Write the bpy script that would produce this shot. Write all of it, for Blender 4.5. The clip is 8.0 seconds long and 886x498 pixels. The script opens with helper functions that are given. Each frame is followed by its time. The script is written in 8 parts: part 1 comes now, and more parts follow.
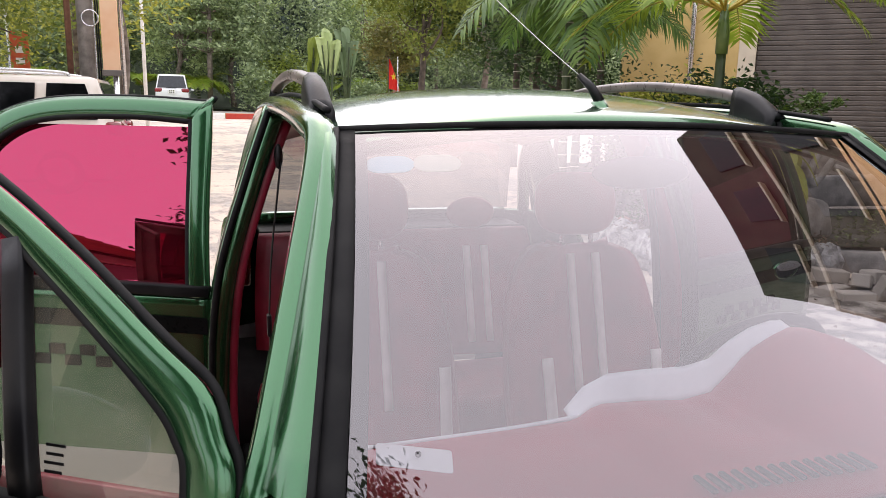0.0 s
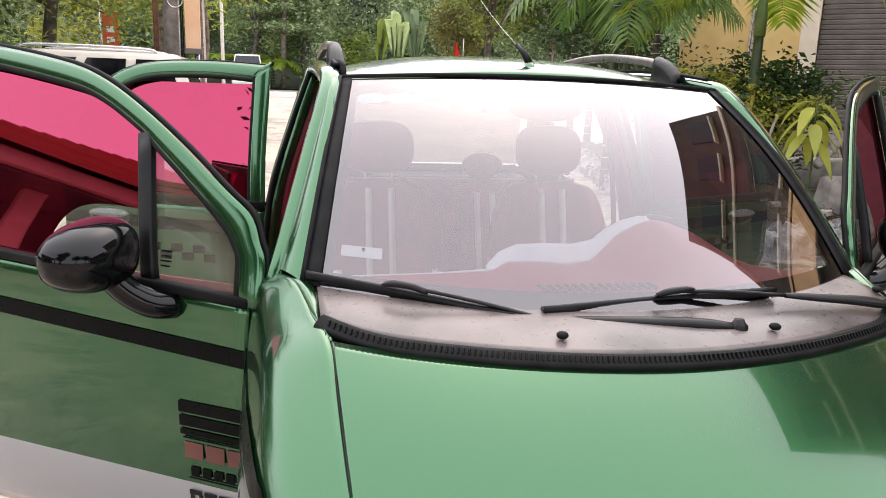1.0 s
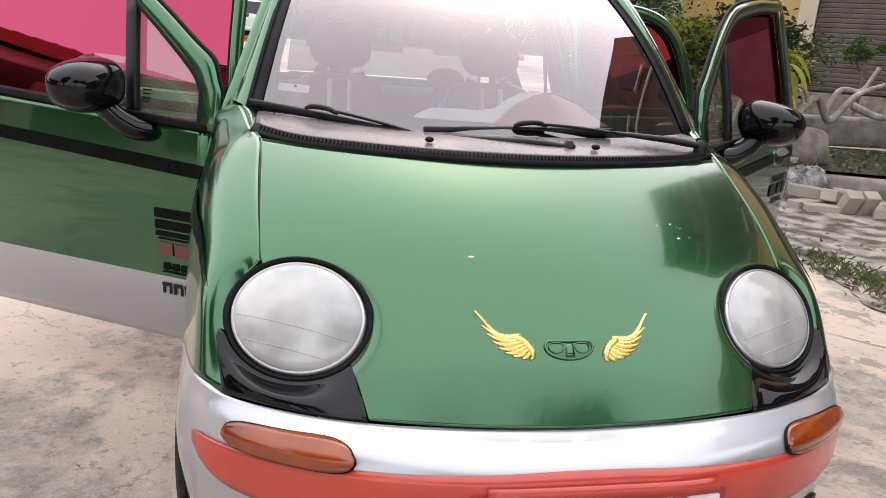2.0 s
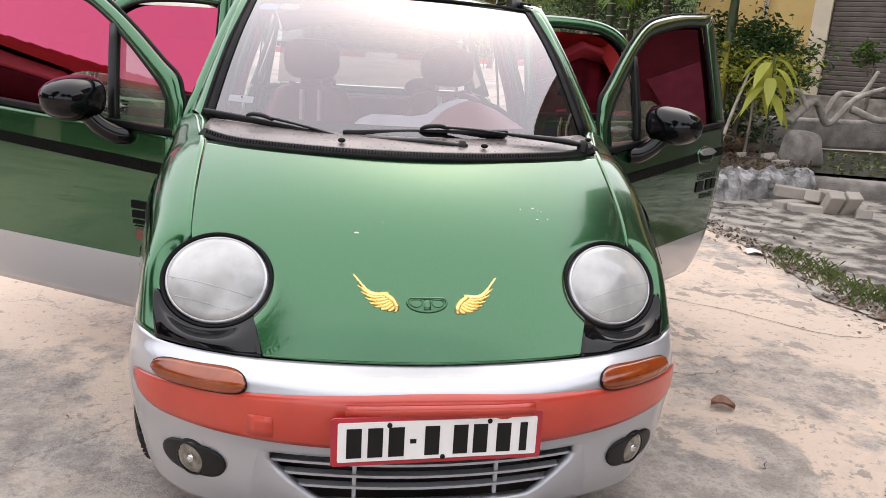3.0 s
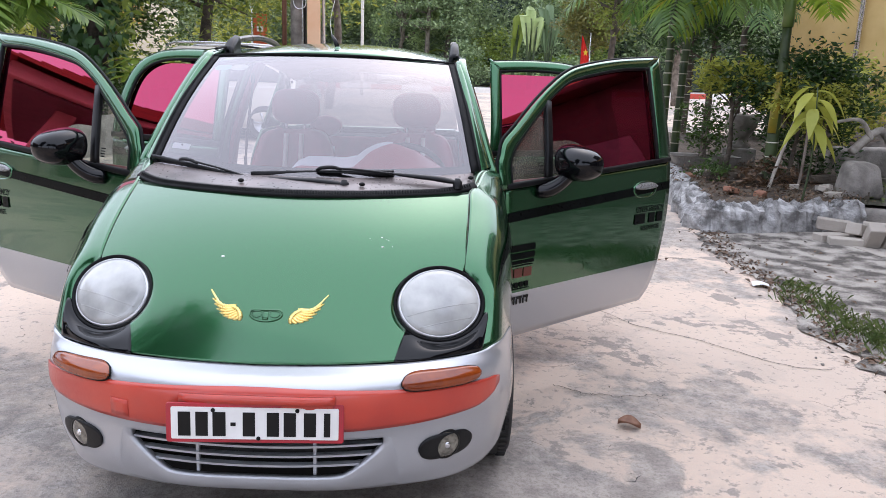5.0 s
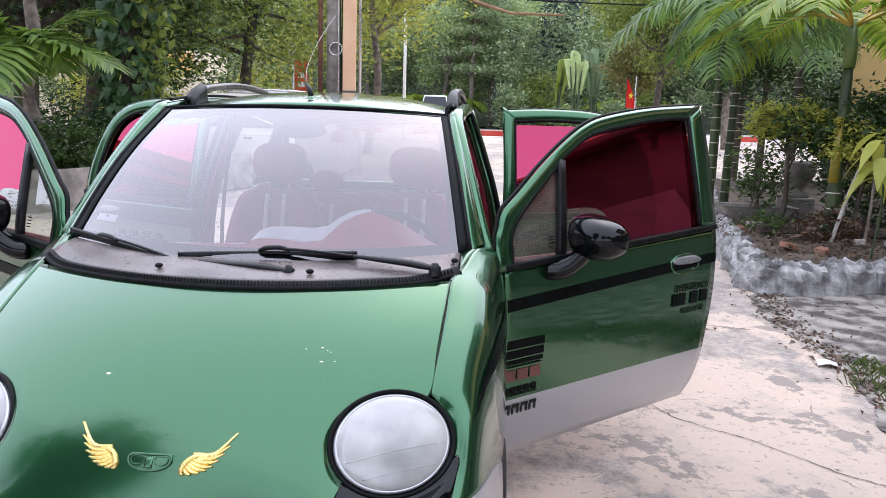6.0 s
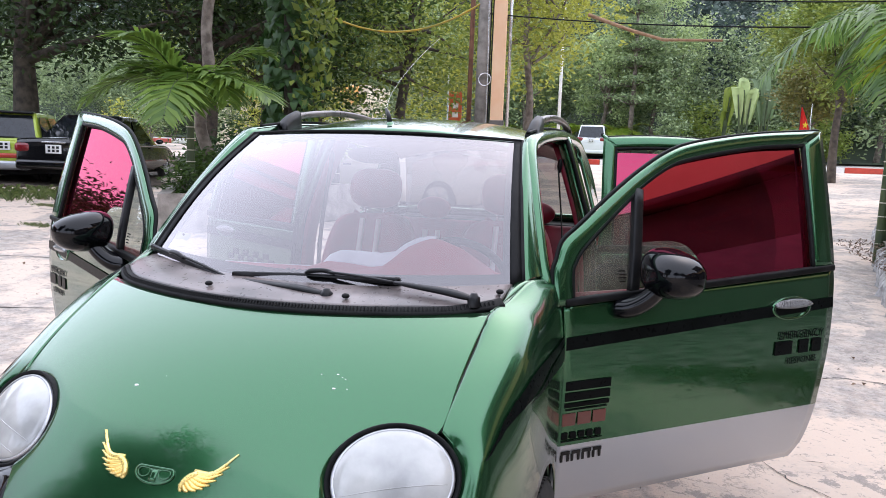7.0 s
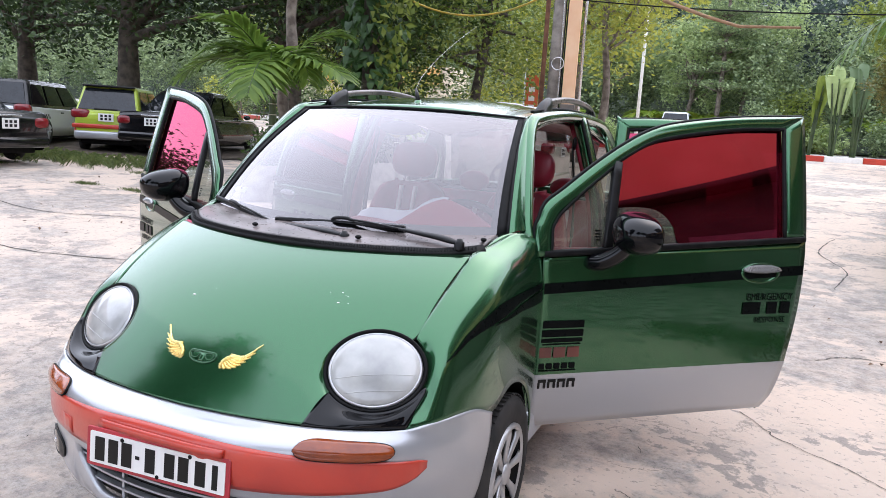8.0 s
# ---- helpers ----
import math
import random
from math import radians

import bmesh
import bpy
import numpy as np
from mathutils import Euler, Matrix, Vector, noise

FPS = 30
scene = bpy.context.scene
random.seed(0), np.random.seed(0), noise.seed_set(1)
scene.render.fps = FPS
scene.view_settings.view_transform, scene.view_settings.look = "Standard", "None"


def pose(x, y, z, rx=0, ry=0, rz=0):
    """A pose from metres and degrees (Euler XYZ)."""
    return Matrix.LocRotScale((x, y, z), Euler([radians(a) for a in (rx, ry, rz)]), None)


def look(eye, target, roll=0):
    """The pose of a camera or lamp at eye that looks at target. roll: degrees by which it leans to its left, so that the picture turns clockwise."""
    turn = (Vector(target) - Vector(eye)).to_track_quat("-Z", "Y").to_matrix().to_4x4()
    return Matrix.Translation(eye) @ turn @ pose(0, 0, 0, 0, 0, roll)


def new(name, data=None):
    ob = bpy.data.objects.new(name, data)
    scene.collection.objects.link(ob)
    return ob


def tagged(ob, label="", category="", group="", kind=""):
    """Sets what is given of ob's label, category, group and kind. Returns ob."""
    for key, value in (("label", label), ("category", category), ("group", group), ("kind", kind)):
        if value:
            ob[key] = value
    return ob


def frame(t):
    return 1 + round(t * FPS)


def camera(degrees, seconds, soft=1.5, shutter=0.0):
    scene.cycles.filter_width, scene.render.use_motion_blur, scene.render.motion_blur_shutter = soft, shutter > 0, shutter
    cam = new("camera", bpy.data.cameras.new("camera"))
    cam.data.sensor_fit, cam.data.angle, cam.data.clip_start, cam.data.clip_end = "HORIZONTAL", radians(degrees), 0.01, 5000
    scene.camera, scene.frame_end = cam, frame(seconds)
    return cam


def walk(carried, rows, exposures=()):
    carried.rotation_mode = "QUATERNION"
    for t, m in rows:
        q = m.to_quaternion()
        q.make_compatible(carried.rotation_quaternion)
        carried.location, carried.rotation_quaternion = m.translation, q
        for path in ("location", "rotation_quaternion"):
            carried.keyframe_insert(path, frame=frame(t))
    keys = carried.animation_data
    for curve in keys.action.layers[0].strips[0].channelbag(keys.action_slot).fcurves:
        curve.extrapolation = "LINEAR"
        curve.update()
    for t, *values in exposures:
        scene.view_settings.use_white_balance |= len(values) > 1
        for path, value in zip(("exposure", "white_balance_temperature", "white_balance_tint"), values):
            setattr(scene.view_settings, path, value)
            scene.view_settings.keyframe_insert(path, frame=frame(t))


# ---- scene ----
cam = camera(62.5, 8.0, soft=0.8)
PATH = [
    (0, (-0.725, 0.258, 1.495), (-0.139, 2.135, 1.126), 1.1),
    (0.5, (-0.728, -0.137, 1.471), (-0.246, 1.765, 1.08), 1.2),
    (1, (-0.666, -0.458, 1.43), (-0.254, 1.455, 1.013), 1.9),
    (1.5, (-0.554, -0.779, 1.356), (-0.16, 1.125, 0.886), 3.2),
    (2, (-0.506, -1.026, 1.229), (-0.113, 0.864, 0.707), 4.2),
    (2.2, (-0.484, -1.109, 1.209), (-0.09, 0.774, 0.66), 4.2),
    (3.3, (-0.139, -1.584, 1.308), (0.104, 0.343, 0.83), 3.0),
    (3.5, (-0.098, -1.683, 1.321), (0.096, 0.255, 0.866), 2.6),
    (4, (0.018, -1.93, 1.332), (0.084, 0.021, 0.895), 1.9),
    (4.5, (0.232, -1.987, 1.362), (0.237, -0.038, 0.915), 1.9),
    (4.7, (0.361, -1.956, 1.367), (0.365, -0.007, 0.918), 2.0),
    (5.8, (0.664, -1.348, 1.417), (0.619, 0.619, 1.057), 2.0),
    (6, (0.702, -1.228, 1.426), (0.573, 0.74, 1.093), 1.7),
    (6.5, (0.839, -1.015, 1.423), (0.464, 0.929, 1.14), 1.7),
    (7, (1.0, -1.09, 1.421), (0.447, 0.813, 1.154), 2.0),
    (7.5, (1.2, -1.279, 1.435), (0.539, 0.587, 1.149), 2.8),
    (8, (1.409, -1.454, 1.399), (0.657, 0.371, 1.077), 3.5),
]
walk(cam, [(t, look(eye, target, roll)) for t, eye, target, roll in PATH],
     exposures=[(0, 0.94, 6850, 18), (1.0, 1.10, 6900, 15), (2.0, 0.87, 6850, 15), (3.5, 0.85, 6850, 15), (4.5, 0.82, 6150, 15), (6.0, 0.94, 6000, 17), (8.0, 0.98, 6100, 15)])

# ---------------------------------------------------------------- light
SUN_EL, SUN_AZ = radians(52), radians(15)      # azimuth from +y towards +x
world = bpy.data.worlds.new("world")
scene.world = world
world.use_nodes = True
wn = world.node_tree.nodes
wl = world.node_tree.links
wn.clear()
sky = wn.new("ShaderNodeTexSky")
sky.sky_type = "NISHITA"
sky.sun_disc = False
sky.sun_elevation = SUN_EL
sky.sun_rotation = SUN_AZ
sky.dust_density = 4.0
sky.ozone_density = 1.0
veil = wn.new("ShaderNodeMixRGB")               # thin high cloud whitens the blue
veil.inputs[0].default_value = 0.78
veil.inputs[2].default_value = (8.9, 9.4, 10.3, 1)
wbg = wn.new("ShaderNodeBackground")
wbg.inputs[1].default_value = 0.15
wout = wn.new("ShaderNodeOutputWorld")
wl.new(sky.outputs[0], veil.inputs[1])
wl.new(veil.outputs[0], wbg.inputs[0])
wl.new(wbg.outputs[0], wout.inputs[0])
sun = new("sun", bpy.data.lights.new("sun", "SUN"))
sun.data.energy = 0.6
sun.data.angle = radians(150)
sun.data.color = (1.0, 0.95, 0.86)
sun_dir = Vector((math.sin(SUN_AZ) * math.cos(SUN_EL), math.cos(SUN_AZ) * math.cos(SUN_EL), math.sin(SUN_EL)))
sun.matrix_world = look(tuple(sun_dir * 50), (0, 0, 0))

# ---------------------------------------------------------------- materials
def shader(name):
    m = bpy.data.materials.new(name)
    m.use_nodes = True
    m.node_tree.nodes.clear()
    out = m.node_tree.nodes.new("ShaderNodeOutputMaterial")
    return m, m.node_tree.nodes, m.node_tree.links, out


def surface(name, a, b, rough=0.6, metal=0.0, scale=8.0, fine=80.0, bump=0.0, dist=0.01, spread=0.35, coat=0.0,
            random_from="", rough_var=0.1, spec=0.5, contrast=(0.35, 0.65), trans=0.0):
    """A principled surface that varies between two colours at a coarse and a fine scale."""
    m, n, l, out = shader(name)
    p = n.new("ShaderNodeBsdfPrincipled")
    co = n.new("ShaderNodeTexCoord")
    n1 = n.new("ShaderNodeTexNoise")
    n1.inputs["Scale"].default_value, n1.inputs["Detail"].default_value = scale, 6
    n2 = n.new("ShaderNodeTexNoise")
    n2.inputs["Scale"].default_value, n2.inputs["Detail"].default_value = fine, 4
    ramp = n.new("ShaderNodeMapRange")
    ramp.inputs[1].default_value, ramp.inputs[2].default_value = contrast
    add = n.new("ShaderNodeMath")
    add.operation = "MULTIPLY_ADD"
    add.inputs[1].default_value, add.inputs[2].default_value = spread, -spread / 2
    tot = n.new("ShaderNodeMath")
    tot.use_clamp = True
    l.new(co.outputs["Object"], n1.inputs["Vector"])
    l.new(co.outputs["Object"], n2.inputs["Vector"])
    l.new(n1.outputs[0], ramp.inputs[0])
    l.new(n2.outputs[0], add.inputs[0])
    l.new(ramp.outputs[0], tot.inputs[0])
    l.new(add.outputs[0], tot.inputs[1])
    fac = tot.outputs[0]
    if random_from:
        if random_from == "island":
            g = n.new("ShaderNodeNewGeometry")
            rnd = g.outputs["Random Per Island"]
        else:
            g = n.new("ShaderNodeObjectInfo")
            rnd = g.outputs["Random"]
        mm = n.new("ShaderNodeMath")
        mm.operation = "MULTIPLY_ADD"
        mm.inputs[1].default_value = 0.7
        l.new(rnd, mm.inputs[0])
        sc = n.new("ShaderNodeMath")
        sc.operation = "MULTIPLY"
        sc.inputs[1].default_value = 0.35
        l.new(fac, sc.inputs[0])
        l.new(sc.outputs[0], mm.inputs[2])
        fac = mm.outputs[0]
    mix = n.new("ShaderNodeMixRGB")
    mix.inputs[1].default_value, mix.inputs[2].default_value = (*a, 1), (*b, 1)
    l.new(fac, mix.inputs[0])
    l.new(mix.outputs[0], p.inputs["Base Color"])
    rr = n.new("ShaderNodeMapRange")
    rr.inputs[3].default_value, rr.inputs[4].default_value = max(0.02, rough - rough_var), min(1, rough + rough_var)
    l.new(n2.outputs[0], rr.inputs[0])
    l.new(rr.outputs[0], p.inputs["Roughness"])
    p.inputs["Metallic"].default_value = metal
    p.inputs["Coat Weight"].default_value = coat
    p.inputs["Coat Roughness"].default_value = 0.04
    p.inputs["Specular IOR Level"].default_value = spec
    if bump:
        bp = n.new("ShaderNodeBump")
        bp.inputs["Strength"].default_value, bp.inputs["Distance"].default_value = bump, dist
        l.new(n2.outputs[0], bp.inputs["Height"])
        l.new(bp.outputs[0], p.inputs["Normal"])
    if trans:
        t = n.new("ShaderNodeBsdfTranslucent")
        l.new(mix.outputs[0], t.inputs[0])
        ms = n.new("ShaderNodeMixShader")
        ms.inputs[0].default_value = trans
        l.new(p.outputs[0], ms.inputs[1])
        l.new(t.outputs[0], ms.inputs[2])
        l.new(ms.outputs[0], out.inputs[0])
    else:
        l.new(p.outputs[0], out.inputs[0])
    return m


def pane(name, tint, shine, base=0.0, gain=1.0, haze=0.0, haze_col=(0.6, 0.6, 0.6), outer=0.0):
    """Thin glass: clear or tinted, with a mirror gloss that grows towards grazing angles, and a film of dust."""
    m, n, l, out = shader(name)
    tr = n.new("ShaderNodeBsdfTransparent")
    tr.inputs[0].default_value = (*tint, 1)
    gl = n.new("ShaderNodeBsdfGlossy")
    gl.inputs[0].default_value = (*shine, 1)
    gl.inputs[1].default_value = 0.015
    fr = n.new("ShaderNodeFresnel")
    fr.inputs[0].default_value = 1.52
    f = n.new("ShaderNodeMath")
    f.operation, f.use_clamp = "MULTIPLY_ADD", True
    f.inputs[1].default_value, f.inputs[2].default_value = gain, base
    l.new(fr.outputs[0], f.inputs[0])
    ms = n.new("ShaderNodeMixShader")
    l.new(f.outputs[0], ms.inputs[0])
    body = tr.outputs[0]
    if haze:
        df = n.new("ShaderNodeBsdfDiffuse")
        df.inputs[0].default_value = (*haze_col, 1)
        co = n.new("ShaderNodeTexCoord")
        nz = n.new("ShaderNodeTexNoise")
        nz.inputs["Scale"].default_value, nz.inputs["Detail"].default_value = 9, 8
        mr = n.new("ShaderNodeMapRange")
        mr.inputs[1].default_value, mr.inputs[2].default_value = 0.3, 0.75
        mr.inputs[3].default_value, mr.inputs[4].default_value = haze * 0.5, haze * 1.5
        l.new(co.outputs["Object"], nz.inputs["Vector"])
        l.new(nz.outputs[0], mr.inputs[0])
        mh = n.new("ShaderNodeMixShader")
        l.new(mr.outputs[0], mh.inputs[0])
        l.new(tr.outputs[0], mh.inputs[1])
        l.new(df.outputs[0], mh.inputs[2])
        body = mh.outputs[0]
    l.new(body, ms.inputs[1])
    l.new(gl.outputs[0], ms.inputs[2])
    if outer:                                            # uncoloured gloss of the outer face over a coloured film
        g2 = n.new("ShaderNodeBsdfGlossy")
        g2.inputs[1].default_value = 0.015
        f2 = n.new("ShaderNodeMath")
        f2.operation, f2.use_clamp = "MULTIPLY", True
        f2.inputs[1].default_value = outer
        l.new(fr.outputs[0], f2.inputs[0])
        m2 = n.new("ShaderNodeMixShader")
        l.new(f2.outputs[0], m2.inputs[0])
        l.new(ms.outputs[0], m2.inputs[1])
        l.new(g2.outputs[0], m2.inputs[2])
        ms = m2
    l.new(ms.outputs[0], out.inputs[0])
    return m


def car_paint(name, col, flake, metal=0.5, rough=0.32):
    m, n, l, out = shader(name)
    p = n.new("ShaderNodeBsdfPrincipled")
    co = n.new("ShaderNodeTexCoord")
    nz = n.new("ShaderNodeTexNoise")
    nz.inputs["Scale"].default_value, nz.inputs["Detail"].default_value = 900, 2
    dirt = n.new("ShaderNodeTexNoise")
    dirt.inputs["Scale"].default_value, dirt.inputs["Detail"].default_value = 5, 8
    l.new(co.outputs["Object"], nz.inputs["Vector"])
    l.new(co.outputs["Object"], dirt.inputs["Vector"])
    mix = n.new("ShaderNodeMixRGB")
    mix.inputs[1].default_value, mix.inputs[2].default_value = (*col, 1), (*flake, 1)
    l.new(nz.outputs[0], mix.inputs[0])
    l.new(mix.outputs[0], p.inputs["Base Color"])
    p.inputs["Metallic"].default_value = metal
    p.inputs["Roughness"].default_value = rough
    p.inputs["Coat Weight"].default_value = 1.0
    p.inputs["Specular IOR Level"].default_value = 0.2
    cr = n.new("ShaderNodeMapRange")
    cr.inputs[1].default_value, cr.inputs[2].default_value = 0.35, 0.75
    cr.inputs[3].default_value, cr.inputs[4].default_value = 0.02, 0.14
    l.new(dirt.outputs[0], cr.inputs[0])
    l.new(cr.outputs[0], p.inputs["Coat Roughness"])
    bp = n.new("ShaderNodeBump")                     # orange peel and shallow dents
    bp.inputs["Strength"].default_value, bp.inputs["Distance"].default_value = 0.12, 0.004
    wav = n.new("ShaderNodeTexNoise")
    wav.inputs["Scale"].default_value, wav.inputs["Detail"].default_value = 6, 1
    l.new(co.outputs["Object"], wav.inputs["Vector"])
    l.new(wav.outputs[0], bp.inputs["Height"])
    l.new(bp.outputs[0], p.inputs["Coat Normal"])
    l.new(p.outputs[0], out.inputs[0])
    return m


GREEN = car_paint("green_metallic_paint", (0.013, 0.072, 0.027), (0.040, 0.150, 0.058), metal=0.85, rough=0.22)
SILVER = car_paint("silver_paint", (0.36, 0.37, 0.39), (0.52, 0.53, 0.56), metal=0.6, rough=0.40)
RED = surface("red_stripe_paint", (0.50, 0.045, 0.022), (0.42, 0.035, 0.02), 0.35, coat=0.5, scale=6)
GLOSS_BLACK = surface("gloss_black_paint", (0.002, 0.002, 0.003), (0.004, 0.004, 0.005), 0.05, rough_var=0.02, spec=0.28)
PLASTIC = surface("black_plastic", (0.004, 0.004, 0.005), (0.012, 0.012, 0.012), 0.42, scale=14, fine=300, bump=0.1, dist=0.001, spec=0.25)
WIPER = surface("wiper_black", (0.004, 0.004, 0.005), (0.010, 0.010, 0.011), 0.38, scale=20, spec=0.25)
RUBBER = surface("rubber", (0.0035, 0.0035, 0.004), (0.009, 0.009, 0.009), 0.6, scale=20, spec=0.15)
TYRE = surface("tyre_rubber", (0.007, 0.007, 0.007), (0.028, 0.025, 0.023), 0.85, scale=10, bump=0.3, dist=0.002)
# black plastic lightened, the sky's reflection being part of the colour
COWL = surface("skylit_cowl_plastic", (0.05, 0.045, 0.044), (0.20, 0.165, 0.155), 0.30, scale=5, fine=60, contrast=(0.3, 0.7))
CHROME = surface("bright_trim", (0.55, 0.55, 0.56), (0.7, 0.7, 0.7), 0.25, metal=0.9)
ALLOY = surface("wheel_silver", (0.42, 0.42, 0.43), (0.6, 0.6, 0.61), 0.35, metal=0.7, coat=0.3)
GOLD = surface("gold_plating", (0.85, 0.60, 0.16), (0.95, 0.75, 0.30), 0.28, metal=0.75, coat=0.3)
MAROON = surface("maroon_leatherette", (0.17, 0.008, 0.022), (0.26, 0.016, 0.036), 0.42, scale=9, fine=160, bump=0.15, dist=0.002)
DASH_RED = surface("red_dashboard", (0.27, 0.008, 0.022), (0.35, 0.014, 0.034), 0.45, scale=6, fine=240, bump=0.1, dist=0.001)
CREAM = surface("pale_stripe_leatherette", (0.55, 0.53, 0.50), (0.68, 0.66, 0.63), 0.5, scale=9)
LIGHT_TRIM = surface("pale_silver_trim", (0.62, 0.66, 0.70), (0.75, 0.78, 0.80), 0.35, scale=6)
HEADLINER = surface("headliner", (0.42, 0.40, 0.37), (0.5, 0.48, 0.45), 0.9, scale=12)
AMBER = surface("amber_lens", (0.30, 0.055, 0.004), (0.16, 0.022, 0.002), 0.16, coat=0.5, scale=9, fine=60, bump=0.12, dist=0.003)
LENS_WHITE = surface("hazed_headlamp_lens", (0.30, 0.305, 0.30), (0.50, 0.50, 0.48), 0.22, coat=0.8, scale=7, fine=26, spread=0.5, bump=0.15, dist=0.003)
FOG_LENS = surface("fog_lamp_lens", (0.06, 0.055, 0.045), (0.20, 0.185, 0.15), 0.2, metal=0.2, coat=1.0, scale=40)
PLATE_WHITE = surface("plate_white", (0.72, 0.71, 0.69), (0.80, 0.79, 0.77), 0.4, scale=10, fine=90)
PLATE_RED = surface("plate_red_frame", (0.42, 0.012, 0.03), (0.32, 0.01, 0.02), 0.35, coat=0.4)
INK = surface("black_ink", (0.004, 0.004, 0.004), (0.008, 0.008, 0.008), 0.4, spec=0.25)
DECAL = surface("black_decal", (0.002, 0.003, 0.003), (0.004, 0.005, 0.005), 0.30, spec=0.07)
DECAL_RED = surface("dull_red_decal", (0.09, 0.02, 0.015), (0.13, 0.03, 0.02), 0.4, coat=0.4)
CARBON = surface("carbon_look_handle", (0.03, 0.03, 0.03), (0.30, 0.30, 0.30), 0.3, scale=240, fine=240, coat=0.8)
STICKER = surface("pale_sticker", (0.22, 0.50, 0.62), (0.34, 0.60, 0.68), 0.5)
CARD = surface("white_card", (0.72, 0.74, 0.76), (0.8, 0.82, 0.83), 0.6)
WIND = pane("windscreen_glass", (0.58, 0.58, 0.60), (1, 0.96, 0.98), base=0.05, gain=1.95, haze=0.0, haze_col=(0.66, 0.60, 0.66))
CLEAR = pane("clear_side_glass", (0.72, 0.80, 0.74), (1, 1, 1), base=0.0, gain=1.7, haze=0.15, haze_col=(0.52, 0.48, 0.38))
REAR_CLEAR = pane("smoky_rear_glass", (0.34, 0.34, 0.33), (1, 1, 1), base=0.03, gain=1.6)
TINT = pane("pink_mirror_film", (0.035, 0.002, 0.006), (1.0, 0.085, 0.235), base=0.27, gain=0.9, outer=0.35)
MIRROR = surface("mirror_glass", (0.8, 0.8, 0.8), (0.82, 0.82, 0.82), 0.03, metal=1.0, rough_var=0.0)


def concrete_material():
    m, n, l, out = shader("stained_concrete")
    p = n.new("ShaderNodeBsdfPrincipled")
    co = n.new("ShaderNodeTexCoord")

    def noise_at(scale, detail, rough=0.55, distort=0.0):
        t = n.new("ShaderNodeTexNoise")
        t.inputs["Scale"].default_value, t.inputs["Detail"].default_value = scale, detail
        t.inputs["Roughness"].default_value, t.inputs["Distortion"].default_value = rough, distort
        l.new(co.outputs["Object"], t.inputs["Vector"])
        return t

    def ranged(src, lo, hi, a=0.0, b=1.0):
        r = n.new("ShaderNodeMapRange")
        for i, v in enumerate((lo, hi, a, b)):
            r.inputs[1 + i].default_value = v
        l.new(src, r.inputs[0])
        return r.outputs[0]

    def blend(fac, c1, c2, kind="MIX"):
        x = n.new("ShaderNodeMixRGB")
        x.blend_type = kind
        for k, c in ((0, fac), (1, c1), (2, c2)):
            if isinstance(c, tuple):
                x.inputs[k].default_value = (*c, 1)
            elif isinstance(c, float):
                x.inputs[k].default_value = c
            else:
                l.new(c, x.inputs[k])
        return x.outputs[0]

    big, mid, fine, grit = noise_at(0.45, 5), noise_at(2.2, 12, 0.70, 0.5), noise_at(22, 8, 0.7), noise_at(160, 3)
    col = blend(ranged(big.outputs[0], 0.35, 0.65), (0.675, 0.525, 0.41), (0.575, 0.46, 0.37))
    patch, blot, spot = noise_at(0.62, 12, 0.68, 0.1), noise_at(5.5, 15, 0.8, 0.0), noise_at(2.3, 13, 0.68, 0.2)
    damp = n.new("ShaderNodeMath")
    damp.operation = "MULTIPLY"
    l.new(ranged(patch.outputs[0], 0.495, 0.535), damp.inputs[0])
    l.new(ranged(blot.outputs[0], 0.36, 0.58, 0.30, 0.95), damp.inputs[1])
    col = blend(ranged(mid.outputs[0], 0.52, 0.62, 0.0, 0.40), col, (0.36, 0.30, 0.255))
    col = blend(ranged(spot.outputs[0], 0.575, 0.592, 0.0, 0.8), col, (0.205, 0.175, 0.155))
    gritty = noise_at(48, 9, 0.82)
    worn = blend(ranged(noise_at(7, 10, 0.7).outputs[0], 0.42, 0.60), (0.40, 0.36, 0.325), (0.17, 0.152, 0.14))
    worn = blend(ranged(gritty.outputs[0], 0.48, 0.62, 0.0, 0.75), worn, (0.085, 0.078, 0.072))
    col = blend(damp.outputs[0], col, worn)
    near = n.new("ShaderNodeVectorMath")                 # same worn grey in a noisy-edged disc round the car's front
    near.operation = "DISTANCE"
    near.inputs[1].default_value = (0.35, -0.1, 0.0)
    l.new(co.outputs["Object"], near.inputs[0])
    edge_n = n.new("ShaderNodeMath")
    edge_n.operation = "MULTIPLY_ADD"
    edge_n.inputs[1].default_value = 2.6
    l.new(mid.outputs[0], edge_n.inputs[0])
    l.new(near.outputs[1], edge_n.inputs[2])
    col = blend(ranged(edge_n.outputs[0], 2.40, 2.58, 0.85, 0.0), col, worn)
    col = blend(ranged(fine.outputs[0], 0.57, 0.63, 0.0, 0.7), col, (0.20, 0.17, 0.145))
    vein = n.new("ShaderNodeTexVoronoi")                 # hairline crazing
    vein.feature = "DISTANCE_TO_EDGE"
    vein.inputs["Scale"].default_value = 1.1
    warp = n.new("ShaderNodeVectorMath")
    warp.operation = "MULTIPLY_ADD"
    warp.inputs[1].default_value = (0.5, 0.5, 0.5)
    l.new(noise_at(2.5, 8, 0.7).outputs[1], warp.inputs[0])
    l.new(co.outputs["Object"], warp.inputs[2])
    l.new(warp.outputs[0], vein.inputs["Vector"])
    thin = n.new("ShaderNodeMath")
    thin.operation = "MULTIPLY"
    l.new(ranged(vein.outputs[0], 0.0, 0.010, 0.8, 0.0), thin.inputs[0])
